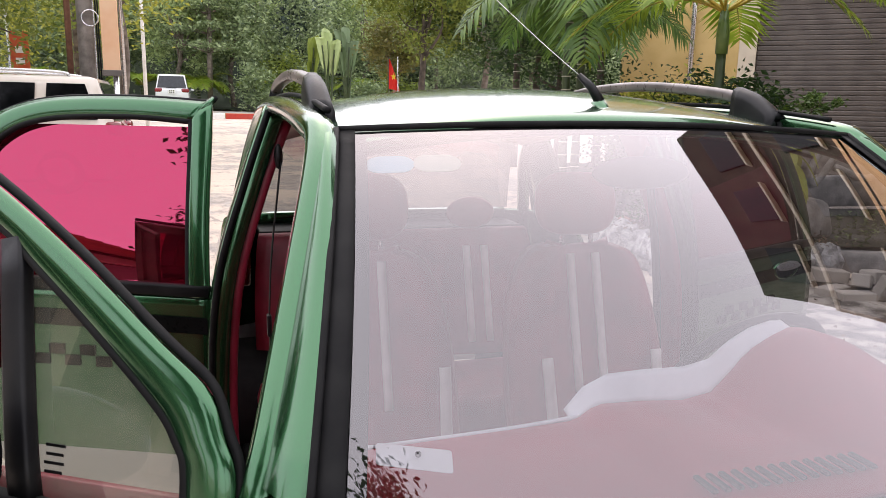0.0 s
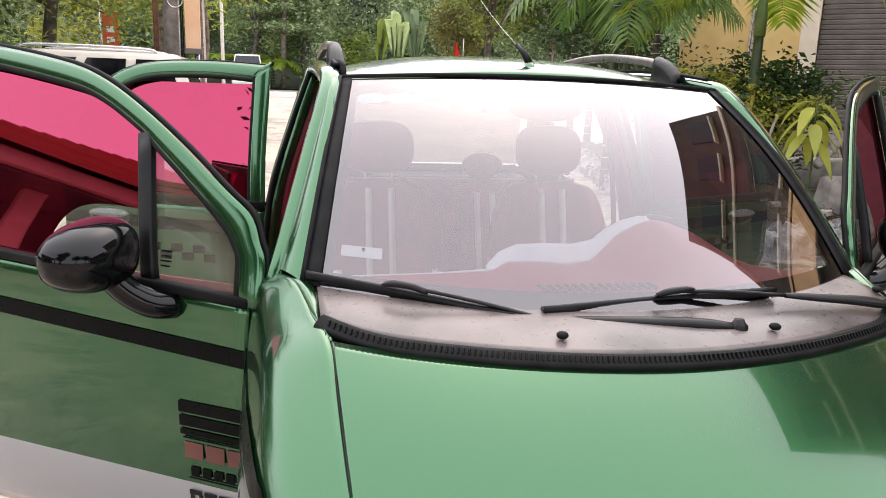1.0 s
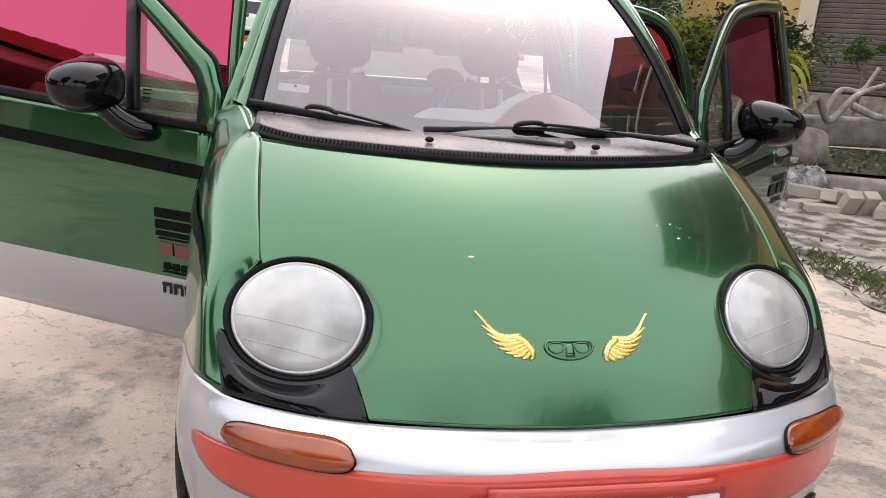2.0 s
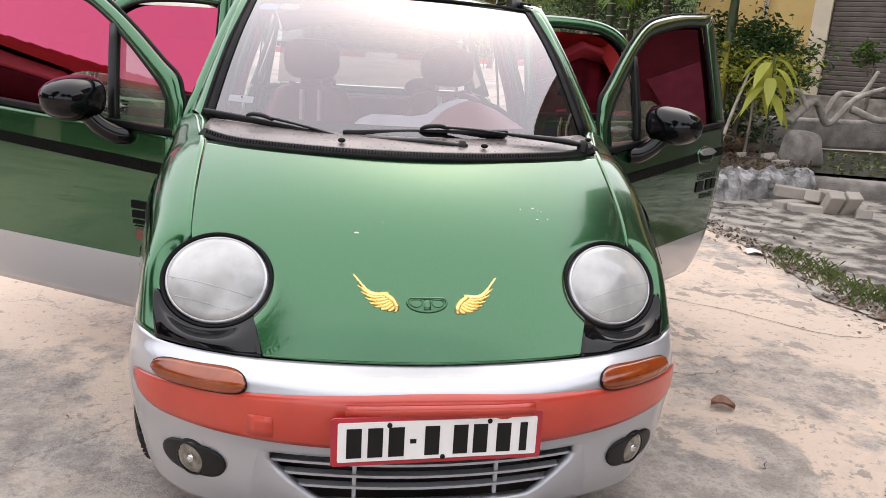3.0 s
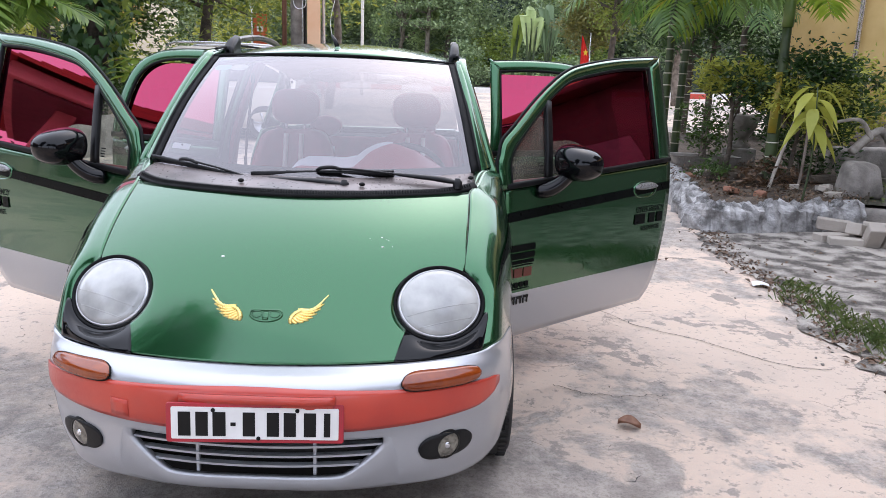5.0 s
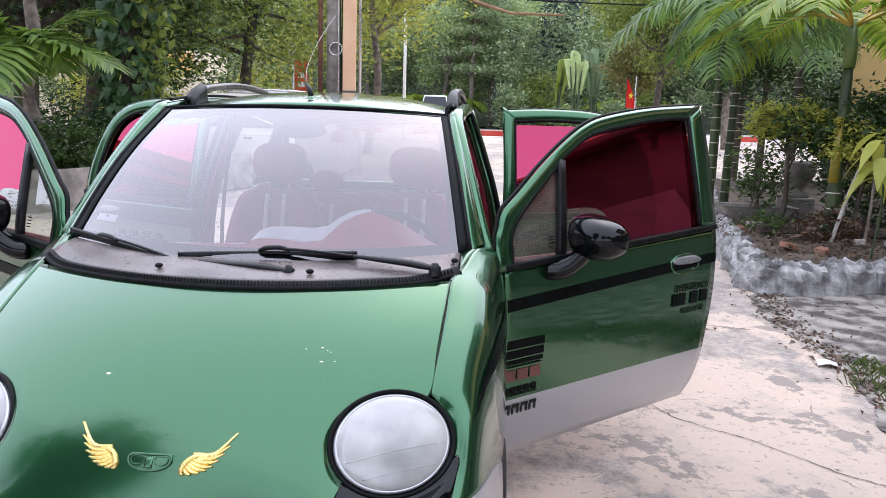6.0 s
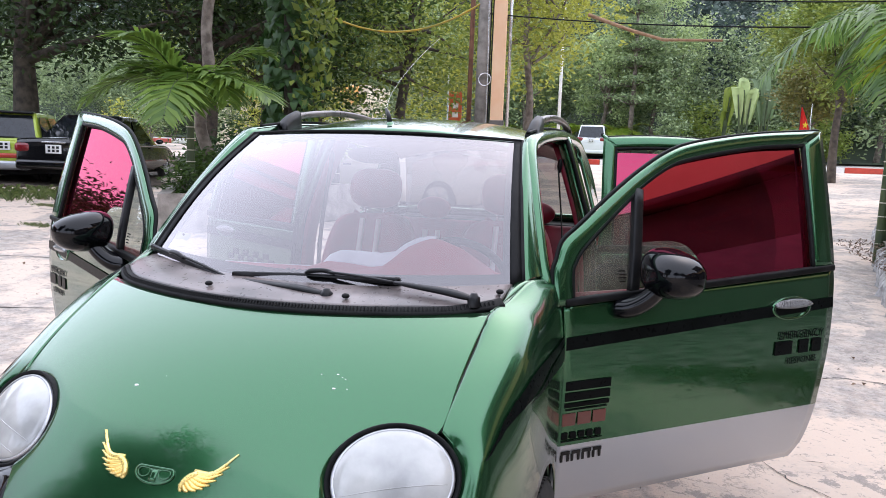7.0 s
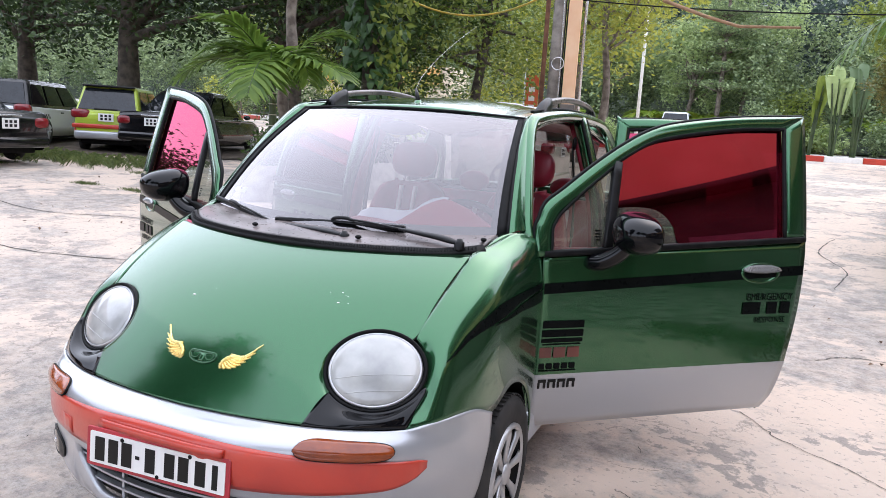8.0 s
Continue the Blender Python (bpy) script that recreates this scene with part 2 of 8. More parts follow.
    l.new(ranged(big.outputs[0], 0.46, 0.56), thin.inputs[1])
    col = blend(thin.outputs[0], col, (0.12, 0.10, 0.085))
    col = blend(ranged(grit.outputs[0], 0.3, 0.7, 0.0, 0.3), col, (0.55, 0.50, 0.45))
    l.new(col, p.inputs["Base Color"])
    l.new(ranged(mid.outputs[0], 0.4, 0.7, 0.85, 0.6), p.inputs["Roughness"])
    bp = n.new("ShaderNodeBump")
    bp.inputs["Strength"].default_value, bp.inputs["Distance"].default_value = 0.7, 0.012
    sm = n.new("ShaderNodeMath")
    l.new(fine.outputs[0], sm.inputs[0])
    l.new(gritty.outputs[0], sm.inputs[1])
    l.new(sm.outputs[0], bp.inputs["Height"])
    l.new(bp.outputs[0], p.inputs["Normal"])
    l.new(p.outputs[0], out.inputs[0])
    return m


CONCRETE = concrete_material()
CRACK = surface("dirty_crack", (0.05, 0.045, 0.04), (0.10, 0.085, 0.07), 0.9)
SOIL = surface("garden_soil", (0.05, 0.036, 0.026), (0.13, 0.10, 0.075), 0.95, scale=3, fine=40, bump=0.8, dist=0.03)
GRAVEL = surface("grey_gravel", (0.09, 0.078, 0.068), (0.46, 0.42, 0.37), 0.95, scale=5.0, fine=95, spread=1.1, contrast=(0.40, 0.60), bump=0.8, dist=0.03)
ASPHALT = surface("road_concrete", (0.34, 0.32, 0.30), (0.44, 0.42, 0.40), 0.85, scale=0.6, fine=20)
RUBBLE = surface("lime_washed_rubble", (0.15, 0.145, 0.14), (0.48, 0.47, 0.46), 0.9, scale=9, fine=55, bump=0.9, dist=0.02)
STONE = surface("grey_stone", (0.16, 0.145, 0.13), (0.34, 0.31, 0.28), 0.9, scale=5, fine=50, bump=0.7, dist=0.015)
BLOCK = surface("concrete_block", (0.30, 0.265, 0.23), (0.42, 0.38, 0.33), 0.9, scale=9, fine=70, bump=0.5, dist=0.006, random_from="object")
BARK = surface("grey_bark", (0.09, 0.07, 0.055), (0.24, 0.20, 0.165), 0.9, scale=6, fine=40, bump=0.9, dist=0.02)
DARK_BARK = surface("dark_bark", (0.035, 0.028, 0.022), (0.10, 0.08, 0.06), 0.9, scale=6, fine=40, bump=0.9, dist=0.02)
DRIFT = surface("bleached_driftwood", (0.30, 0.27, 0.235), (0.50, 0.46, 0.41), 0.85, scale=8, fine=60, bump=0.6, dist=0.01)
PALM_STEM = surface("green_palm_stem", (0.016, 0.032, 0.010), (0.05, 0.075, 0.02), 0.5, scale=4, fine=30)
PALM_SHAFT = surface("yellow_crownshaft", (0.42, 0.27, 0.015), (0.20, 0.20, 0.03), 0.45, scale=4)
PALM_GREEN = surface("green_crownshaft", (0.05, 0.10, 0.02), (0.11, 0.16, 0.035), 0.4, scale=4)
RING = surface("pale_stem_ring", (0.42, 0.40, 0.32), (0.55, 0.52, 0.44), 0.8)


def leaf_mat(name, a, b, rough=0.45, trans=0.3):
    return surface(name, a, b, rough, scale=3, fine=30, random_from="island", trans=trans, spec=0.4)


LEAF_DARK = leaf_mat("dark_leaves", (0.012, 0.034, 0.010), (0.045, 0.095, 0.022))
# shaded leaf copy, the canopy's own shadow darkened into the colour
LEAF_SHADE = leaf_mat("shaded_tree_leaves", (0.010, 0.024, 0.008), (0.055, 0.100, 0.024), trans=0.3)
LEAF_MID = leaf_mat("green_leaves", (0.020, 0.050, 0.012), (0.105, 0.175, 0.036))
LEAF_LIGHT = leaf_mat("yellow_green_leaves", (0.20, 0.24, 0.038), (0.54, 0.54, 0.10), trans=0.45)
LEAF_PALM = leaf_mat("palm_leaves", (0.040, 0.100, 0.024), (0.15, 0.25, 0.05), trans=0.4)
# lit copy of the palm leaves, daylight put into the colour
LEAF_PALM_LIT = leaf_mat("lit_palm_leaves", (0.11, 0.20, 0.018), (0.27, 0.36, 0.035), trans=0.4)
LEAF_FEATHER = leaf_mat("feather_palm_leaves", (0.05, 0.11, 0.018), (0.19, 0.29, 0.045), trans=0.45)
# upper tone raised for sky-lit haze over the distant trees
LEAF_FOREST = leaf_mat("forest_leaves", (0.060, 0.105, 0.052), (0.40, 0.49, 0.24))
# blue haze and the hillside's shade are mixed into these far leaf colours
LEAF_FAR = leaf_mat("hazed_far_leaves", (0.024, 0.042, 0.036), (0.105, 0.145, 0.118))
LEAF_YELLOW = leaf_mat("yellowing_leaves", (0.09, 0.11, 0.03), (0.22, 0.20, 0.05))
LEAF_YOUNG = leaf_mat("young_leaves", (0.08, 0.13, 0.024), (0.28, 0.33, 0.06), trans=0.45)
LEAF_DRY = leaf_mat("dry_leaves", (0.05, 0.028, 0.016), (0.20, 0.12, 0.07), trans=0.1)
GRASS = leaf_mat("grass_blades", (0.05, 0.085, 0.02), (0.16, 0.19, 0.06))
# lit leaf copy: sunlight on the roadside trees is in the colour
LEAF_SUNLIT = leaf_mat("sunlit_roadside_leaves", (0.20, 0.28, 0.115), (0.58, 0.68, 0.32), trans=0.45)
LAWN = surface("clipped_grass", (0.09, 0.135, 0.03), (0.24, 0.29, 0.075), 0.8, scale=1.5, fine=18, bump=0.6, dist=0.04)
FOREST_FLOOR = surface("forest_floor", (0.018, 0.030, 0.018), (0.05, 0.07, 0.035), 0.95, scale=0.4, fine=4)

# ---------------------------------------------------------------- mesh tools
def arr(p):
    return np.array(p, float)


def crom(P, n):
    """n points along a Catmull-Rom curve through P."""
    P = arr(P)
    if len(P) == 2:
        s = np.linspace(0, 1, n)[:, None]
        return P[0] * (1 - s) + P[1] * s
    Q = np.vstack([2 * P[0] - P[1], P, 2 * P[-1] - P[-2]])
    u = np.linspace(0, len(P) - 1, n)
    i = np.clip(u.astype(int), 0, len(P) - 2)
    f = (u - i)[:, None]
    a, b, c, d = Q[i], Q[i + 1], Q[i + 2], Q[i + 3]
    return 0.5 * (2 * b + (c - a) * f + (2 * a - 5 * b + 4 * c - d) * f ** 2 + (3 * b - a - 3 * c + d) * f ** 3)


def loft(rows, nu, nv):
    """A grid (nu, nv, 3) through rows of points."""
    A = np.stack([crom(r, nv) for r in rows])
    return np.stack([crom(A[:, j], nu) for j in range(nv)], axis=1)


def mirror_x(G):
    return G * np.array([-1.0, 1, 1])


def grid_faces(nu, nv, close_u=False, close_v=False, flip=False):
    out = []
    for i in range(nu if close_u else nu - 1):
        for j in range(nv if close_v else nv - 1):
            a, b = i * nv + j, i * nv + (j + 1) % nv
            c, d = ((i + 1) % nu) * nv + (j + 1) % nv, ((i + 1) % nu) * nv + j
            out.append((a, d, c, b) if flip else (a, b, c, d))
    return out


def mesh_ob(name, verts, faces, mat, parent=None, label="", smooth=True, mat_of=None, thick=0.0, offset=-1.0, bevel=0.0, fix=True):
    me = bpy.data.meshes.new(name)
    me.from_pydata([tuple(map(float, v)) for v in verts], [], faces)
    mats = mat if isinstance(mat, (list, tuple)) else [mat]
    for m in mats:
        me.materials.append(m)
    if mat_of is not None:
        me.polygons.foreach_set("material_index", [mat_of(p.center) for p in me.polygons])
    if fix:
        bm = bmesh.new()
        bm.from_mesh(me)
        bmesh.ops.remove_doubles(bm, verts=bm.verts, dist=1e-5)
        bmesh.ops.recalc_face_normals(bm, faces=bm.faces)
        bm.to_mesh(me)
        bm.free()
    if smooth:
        me.polygons.foreach_set("use_smooth", [True] * len(me.polygons))
    ob = new(name, me)
    if parent is not None:
        ob.parent = parent
    if label:
        ob["label"] = label
    if thick:
        s = ob.modifiers.new("thickness", "SOLIDIFY")
        s.thickness, s.offset = thick, offset
    if bevel:
        b = ob.modifiers.new("edges", "BEVEL")
        b.width, b.segments, b.limit_method = bevel, 2, "ANGLE"
    return ob


def sheet(name, G, mat, parent=None, label="", **kw):
    nu, nv = G.shape[:2]
    return mesh_ob(name, G.reshape(-1, 3), grid_faces(nu, nv), mat, parent, label, **kw)


def part(name, bm, material, parent, label="", smooth=False):
    me = bpy.data.meshes.new(name)
    if smooth:
        for f in bm.faces:
            f.smooth = True
    bm.to_mesh(me)
    bm.free()
    me.materials.append(material)
    ob = new(name, me)
    ob.parent = parent
    if label:
        ob["label"] = label
    return ob


def empty(name, m=None, parent=None):
    ob = new(name)
    ob.empty_display_size = 0.1
    if m is not None:
        ob.matrix_world = m
    if parent is not None:
        ob.parent = parent
    return ob


def box_bm(size, at=(0, 0, 0), bevel=0.0, rot=None, seg=2, taper=1.0):
    bm = bmesh.new()
    bmesh.ops.create_cube(bm, size=1)
    for v in bm.verts:
        k = taper if v.co.z > 0 else 1.0
        v.co = Vector((v.co.x * size[0] * k, v.co.y * size[1] * k, v.co.z * size[2]))
    if bevel:
        bmesh.ops.bevel(bm, geom=list(bm.edges), offset=bevel, segments=seg, profile=0.5, affect="EDGES")
    m = Matrix.Translation(at) @ (rot.to_4x4() if rot is not None else Matrix.Identity(4))
    bm.transform(m)
    return bm


def lathe(profile, n=32, axis="z"):
    """Verts and faces of a profile (r, h) turned about an axis."""
    P = arr(profile)
    V = []
    for i in range(n):
        a = 2 * math.pi * i / n
        for r, h in P:
            p = (r * math.cos(a), r * math.sin(a), h)
            V.append(p if axis == "z" else (p[2], p[0], p[1]) if axis == "x" else (p[0], p[2], p[1]))
    return arr(V), grid_faces(n, len(P), close_u=True)


def tube(path, radius, sides=8, caps=True, squash=1.0):
    """Verts and faces of a round bar along a path; radius a number or one for each point."""
    P = arr(path)
    R = np.full(len(P), radius) if np.isscalar(radius) else arr(radius)
    T = np.gradient(P, axis=0)
    T /= np.linalg.norm(T, axis=1)[:, None] + 1e-9
    up = arr((0, 0, 1)) if abs(T[0][2]) < 0.9 else arr((1, 0, 0))
    V = []
    for p, t, r in zip(P, T, R):
        a = np.cross(t, up)
        a /= np.linalg.norm(a) + 1e-9
        b = np.cross(a, t)
        up = b
        for k in range(sides):
            w = 2 * math.pi * k / sides
            V.append(p + r * (math.cos(w) * a + squash * math.sin(w) * b))
    F = grid_faces(len(P), sides, close_v=True)
    if caps:
        F += [tuple(range(sides))[::-1], tuple(range((len(P) - 1) * sides, len(P) * sides))]
    return arr(V), F


def sweep(path, section, side, caps=True):
    """A closed 2D section (u along side, w along the other normal) swept along a path; side: a vector per point or one."""
    P = arr(path)
    T = np.gradient(P, axis=0)
    T /= np.linalg.norm(T, axis=1)[:, None]
    S = np.broadcast_to(arr(side), P.shape).copy()
    S -= (S * T).sum(1)[:, None] * T
    S /= np.linalg.norm(S, axis=1)[:, None]
    W = np.cross(S, T)
    V = [p + u * s + w * q for p, s, q in zip(P, S, W) for u, w in section]
    k = len(section)
    F = grid_faces(len(P), k, close_v=True)
    if caps:
        F += [tuple(range(k))[::-1], tuple(range((len(P) - 1) * k, len(P) * k))]
    return arr(V), F


def bar(name, path, radius, mat, parent=None, label="", sides=8, n=0, squash=1.0):
    pts = crom(path, n) if n else arr(path)
    if not np.isscalar(radius):
        radius = np.interp(np.linspace(0, 1, len(pts)), np.linspace(0, 1, len(radius)), radius)
    v, f = tube(pts, radius, sides, squash=squash)
    return mesh_ob(name, v, f, mat, parent, label)


def rounded(w, h, r, k=4):
    """Corner-rounded rectangle as a closed 2D outline about its middle."""
    out = []
    for cx, cy, a0 in ((w / 2 - r, h / 2 - r, 0), (-w / 2 + r, h / 2 - r, 90), (-w / 2 + r, -h / 2 + r, 180), (w / 2 - r, -h / 2 + r, 270)):
        for i in range(k + 1):
            a = radians(a0 + 90 * i / k)
            out.append((cx + r * math.cos(a), cy + r * math.sin(a)))
    return out


def prism(outline, depth, m=None):
    """Verts and faces of a 2D outline (u, w) given depth along the third axis: u -> x, w -> z, depth -> y."""
    k = len(outline)
    V = [(u, -depth / 2, w) for u, w in outline] + [(u, depth / 2, w) for u, w in outline]
    F = [tuple(range(k)), tuple(range(2 * k - 1, k - 1, -1))] + [(i, (i + 1) % k, k + (i + 1) % k, k + i) for i in range(k)]
    V = [tuple(m @ Vector(v)) for v in V] if m is not None else V
    return V, F


def ellipsoid(name, size, at, mat, parent=None, label="", rot=None, flat=None, seg=20):
    bm = bmesh.new()
    bmesh.ops.create_uvsphere(bm, u_segments=seg, v_segments=seg // 2 + 2, radius=1)
    for v in bm.verts:
        c = v.co
        if flat:
            c = flat(c)
        v.co = Vector((c.x * size[0], c.y * size[1], c.z * size[2]))
    bm.transform(Matrix.Translation(at) @ (rot.to_4x4() if rot is not None else Matrix.Identity(4)))
    return part(name, bm, mat, parent, label, smooth=True)


def letters(name, body, size, m, mat, parent, label="", bold=0.0, depth=0.0006):
    """Writing as a mesh, with the built-in font; m places its middle, x along the line, y up."""
    cu = bpy.data.curves.new(name, "FONT")
    cu.body, cu.size, cu.align_x, cu.align_y, cu.extrude, cu.offset = body, size, "CENTER", "CENTER", depth, bold
    cu.resolution_u = 3
    cu.fill_mode = "BOTH"
    tmp = bpy.data.objects.new(name, cu)
    scene.collection.objects.link(tmp)
    bpy.context.view_layer.update()
    me = bpy.data.meshes.new_from_object(tmp.evaluated_get(bpy.context.evaluated_depsgraph_get()))
    bpy.data.objects.remove(tmp)
    bpy.data.curves.remove(cu)
    me.materials.clear()
    me.materials.append(mat)
    ob = new(name, me)
    ob.parent = parent
    ob.matrix_basis = m
    if label:
        ob["label"] = label
    return ob


def leaf_cloud(centres, length, width, rng, droop=0.3, normal_up=0.5, fold=0.18):
    """Many small folded leaves (two triangles a side) at the centres; returns verts, faces."""
    C = arr(centres)
    n = len(C)
    d = rng.normal(size=(n, 3))
    d[:, 2] = d[:, 2] * 0.5 - droop
    d /= np.linalg.norm(d, axis=1)[:, None]
    u = rng.normal(size=(n, 3))
    u[:, 2] += normal_up * 2
    s = np.cross(d, u)
    s /= np.linalg.norm(s, axis=1)[:, None] + 1e-9
    nn = np.cross(s, d)
    L = length * rng.uniform(0.6, 1.3, n)[:, None]
    W = width * rng.uniform(0.6, 1.3, n)[:, None]
    a = C - d * L * 0.5
    tip = C + d * L * 0.5 - nn * L * 0.1
    m1 = C + s * W * 0.5 + nn * W * fold
    m2 = C - s * W * 0.5 + nn * W * fold
    V = np.stack([a, m1, tip, m2], axis=1).reshape(-1, 3)
    i = np.arange(n) * 4
    F = np.concatenate([np.stack([i, i + 1, i + 2], 1), np.stack([i, i + 2, i + 3], 1)])
    return V, F


def quick_mesh(name, V, F, mat, parent=None, label="", smooth=False):
    """A large triangle mesh from arrays."""
    V, F = np.asarray(V, np.float32), np.asarray(F, np.int32)
    me = bpy.data.meshes.new(name)
    k = F.shape[1]
    me.vertices.add(len(V))
    me.vertices.foreach_set("co", V.ravel())
    me.loops.add(F.size)
    me.loops.foreach_set("vertex_index", F.ravel())
    me.polygons.add(len(F))
    me.polygons.foreach_set("loop_start", np.arange(0, F.size, k, dtype=np.int32))
    me.polygons.foreach_set("loop_total", np.full(len(F), k, np.int32))
    if smooth:
        me.polygons.foreach_set("use_smooth", np.ones(len(F), bool))
    me.update(calc_edges=True)
    me.validate()
    me.materials.append(mat)
    ob = new(name, me)
    if parent is not None:
        ob.parent = parent
    if label:
        ob["label"] = label
    return ob


def ground_z(x, y):
    """The yard is level round the car and rises gently further out."""
    d = math.hypot(x - 0.3, y + 0.5) - 5.5
    return 0.034 * (math.sqrt(d * d + 1.0) + d) / 2

# ---------------------------------------------------------------- the green hatchback
car = tagged(empty("hatchback_car", pose(0, 0, 0)), "small green and silver hatchback with all four doors open", "car")

# headlamps: an oval rim in a tilted plane
HEAD = arr((0.5014, 0.3055, 0.7209))
head_n = arr((math.sin(radians(19.7)) * math.cos(radians(34.2)), -math.cos(radians(19.7)) * math.cos(radians(34.2)), math.sin(radians(34.2))))
head_a = np.cross(arr((0, 0, 1)), head_n)
head_a /= np.linalg.norm(head_a)
head_b = np.cross(head_n, head_a)
head_u = head_a * math.cos(radians(6.7)) + head_b * math.sin(radians(6.7))
head_v = head_b * math.cos(radians(6.7)) - head_a * math.sin(radians(6.7))


def head_point(s, a, r, out):
    """Lamp surface: angle, radius as a share of the rim, height above the rim."""
    p = HEAD + head_u * (0.1343 * r * math.cos(a)) + head_v * (0.1094 * r * math.sin(a)) + head_n * out
    return p * arr((s, 1, 1))


# bonnet: rows from its lower lip up to the cowl, centre to shut line
HOOD = [
    [(0, 0.100, 0.588), (0.19, 0.105, 0.590), (0.340, 0.120, 0.593), (0.376, 0.126, 0.594)],
    [(0, 0.135, 0.655), (0.20, 0.144, 0.656), (0.368, 0.183, 0.654), (0.398, 0.198, 0.652)],
    [(0, 0.176, 0.706), (0.21, 0.188, 0.706), (0.372, 0.246, 0.708), (0.430, 0.294, 0.700)],
    [(0, 0.240, 0.767), (0.24, 0.253, 0.766), (0.386, 0.294, 0.769), (0.500, 0.354, 0.752)],
    [(0, 0.305, 0.820), (0.28, 0.319, 0.819), (0.462, 0.364, 0.815), (0.574, 0.405, 0.801)],
    [(0, 0.420, 0.897), (0.30, 0.440, 0.893), (0.460, 0.480, 0.890), (0.584, 0.530, 0.883)],
    [(0, 0.600, 0.988), (0.30, 0.645, 0.991), (0.460, 0.702, 0.994), (0.594, 0.768, 0.998)],
]
hood_half = loft(HOOD, 84, 64)


def crown(x, z):
    """Terms of the bonnet's smooth crown: depth by half width and height."""
    u, w = (np.asarray(x) / 0.6) ** 2, (np.asarray(z) - 0.8) / 0.2
    return np.stack([w * 0 + 1, w, w ** 2, w ** 3, u, u * w, u * w ** 2, u ** 2], -1)


# one smooth crown carries the panel; only its rim rolls in round the lamps
spine = arr([p for k, r in enumerate(HOOD) for p in (r if k in (0, 4, 5, 6) else r[:3])])
terms = np.linalg.lstsq(crown(spine[:, 0], spine[:, 2]), spine[:, 1], rcond=None)[0]
swell = crown(hood_half[..., 0], hood_half[..., 2]) @ terms
hood_half[..., 1] = swell
off = hood_half - HEAD
rise, spread_out = off @ head_n, np.hypot(off @ head_u / 0.1343, off @ head_v / 0.1094)
lip = 0.16 * (spread_out - 1.065)
hood_half += ((rise + lip - np.sqrt((rise - lip) ** 2 + 0.012 ** 2)) / 2 - rise)[..., None] * head_n * (spread_out < 2.0)[..., None]
hood_grid = np.concatenate([mirror_x(hood_half[:, :0:-1]), hood_half], axis=1)
sheet("bonnet", hood_grid, GREEN, car, "green metallic bonnet with a few paint chips", thick=0.004, offset=0)

# front wings: columns from the headlamp back to the door, shut line -> shoulder -> flank -> lower edge
WING_A = [
    [(0.577, 0.406, 0.801), (0.604, 0.400, 0.760), (0.614, 0.360, 0.700), (0.630, 0.248, 0.592)],
    [(0.581, 0.452, 0.836), (0.646, 0.420, 0.788), (0.676, 0.374, 0.722), (0.692, 0.318, 0.598)],
    [(0.588, 0.540, 0.888), (0.672, 0.535, 0.848), (0.715, 0.515, 0.752), (0.735, 0.490, 0.580)],
    [(0.593, 0.650, 0.943), (0.690, 0.655, 0.902), (0.738, 0.640, 0.785), (0.753, 0.610, 0.545)],
]
WING_B = [
    [(0.598, 0.768, 0.998), (0.704, 0.785, 0.946), (0.752, 0.775, 0.800), (0.762, 0.775, 0.586)],
    [(0.626, 0.880, 1.020), (0.716, 0.915, 0.970), (0.757, 0.905, 0.800), (0.763, 0.935, 0.530)],
    [(0.658, 1.000, 1.050), (0.727, 1.030, 0.992), (0.758, 1.020, 0.800), (0.759, 1.045, 0.400)],
    [(0.698, 1.075, 1.046), (0.735, 1.094, 1.000), (0.757, 1.096, 0.800), (0.750, 1.096, 0.290)],
]
wing = loft(WING_A + WING_B, 44, 26)
for s, G in ((1, wing), (-1, mirror_x(wing))):
    w = sheet("front_wing", G, GREEN, car, thick=0.006, offset=0)

# dark gap along the bonnet's shut line
for s in (1, -1):
    shut = [(s * (r[-1][0] + 0.001), r[-1][1], r[-1][2] - 0.002) for r in HOOD[4:]]
    bar("shut_line", shut, 0.0036, INK, car, sides=6, n=16)

# bumper: columns from the middle to the wheel arch, top -> stripe -> grille -> lower lip
BUMPER_TOP = [(0, 0.098, 0.586), (0.20, 0.104, 0.588), (0.376, 0.124, 0.592), (0.52, 0.172, 0.594), (0.634, 0.240, 0.596), (0.693, 0.314, 0.604), (0.738, 0.490, 0.590), (0.757, 0.612, 0.545)]
BUMPER_NOSE = [(0, 0.002, 0.560), (0.20, 0.008, 0.560), (0.38, 0.050, 0.560), (0.54, 0.128, 0.556), (0.662, 0.235, 0.550), (0.725, 0.370, 0.530), (0.752, 0.510, 0.500), (0.763, 0.590, 0.470)]
BUMPER_MID = [(0, -0.010, 0.470), (0.20, -0.004, 0.470), (0.38, 0.038, 0.470), (0.54, 0.118, 0.468), (0.668, 0.230, 0.462), (0.732, 0.370, 0.450), (0.758, 0.500, 0.430), (0.764, 0.555, 0.410)]
BUMPER_GT = [(0, 0.008, 0.402), (0.20, 0.014, 0.402), (0.38, 0.056, 0.400), (0.54, 0.130, 0.395), (0.664, 0.240, 0.390), (0.728, 0.375, 0.380), (0.755, 0.480, 0.360), (0.761, 0.525, 0.350)]
BUMPER_GB = [(0, 0.012, 0.284), (0.20, 0.020, 0.284), (0.38, 0.066, 0.288), (0.54, 0.140, 0.292), (0.656, 0.250, 0.300), (0.716, 0.380, 0.300), (0.744, 0.470, 0.295), (0.750, 0.505, 0.290)]
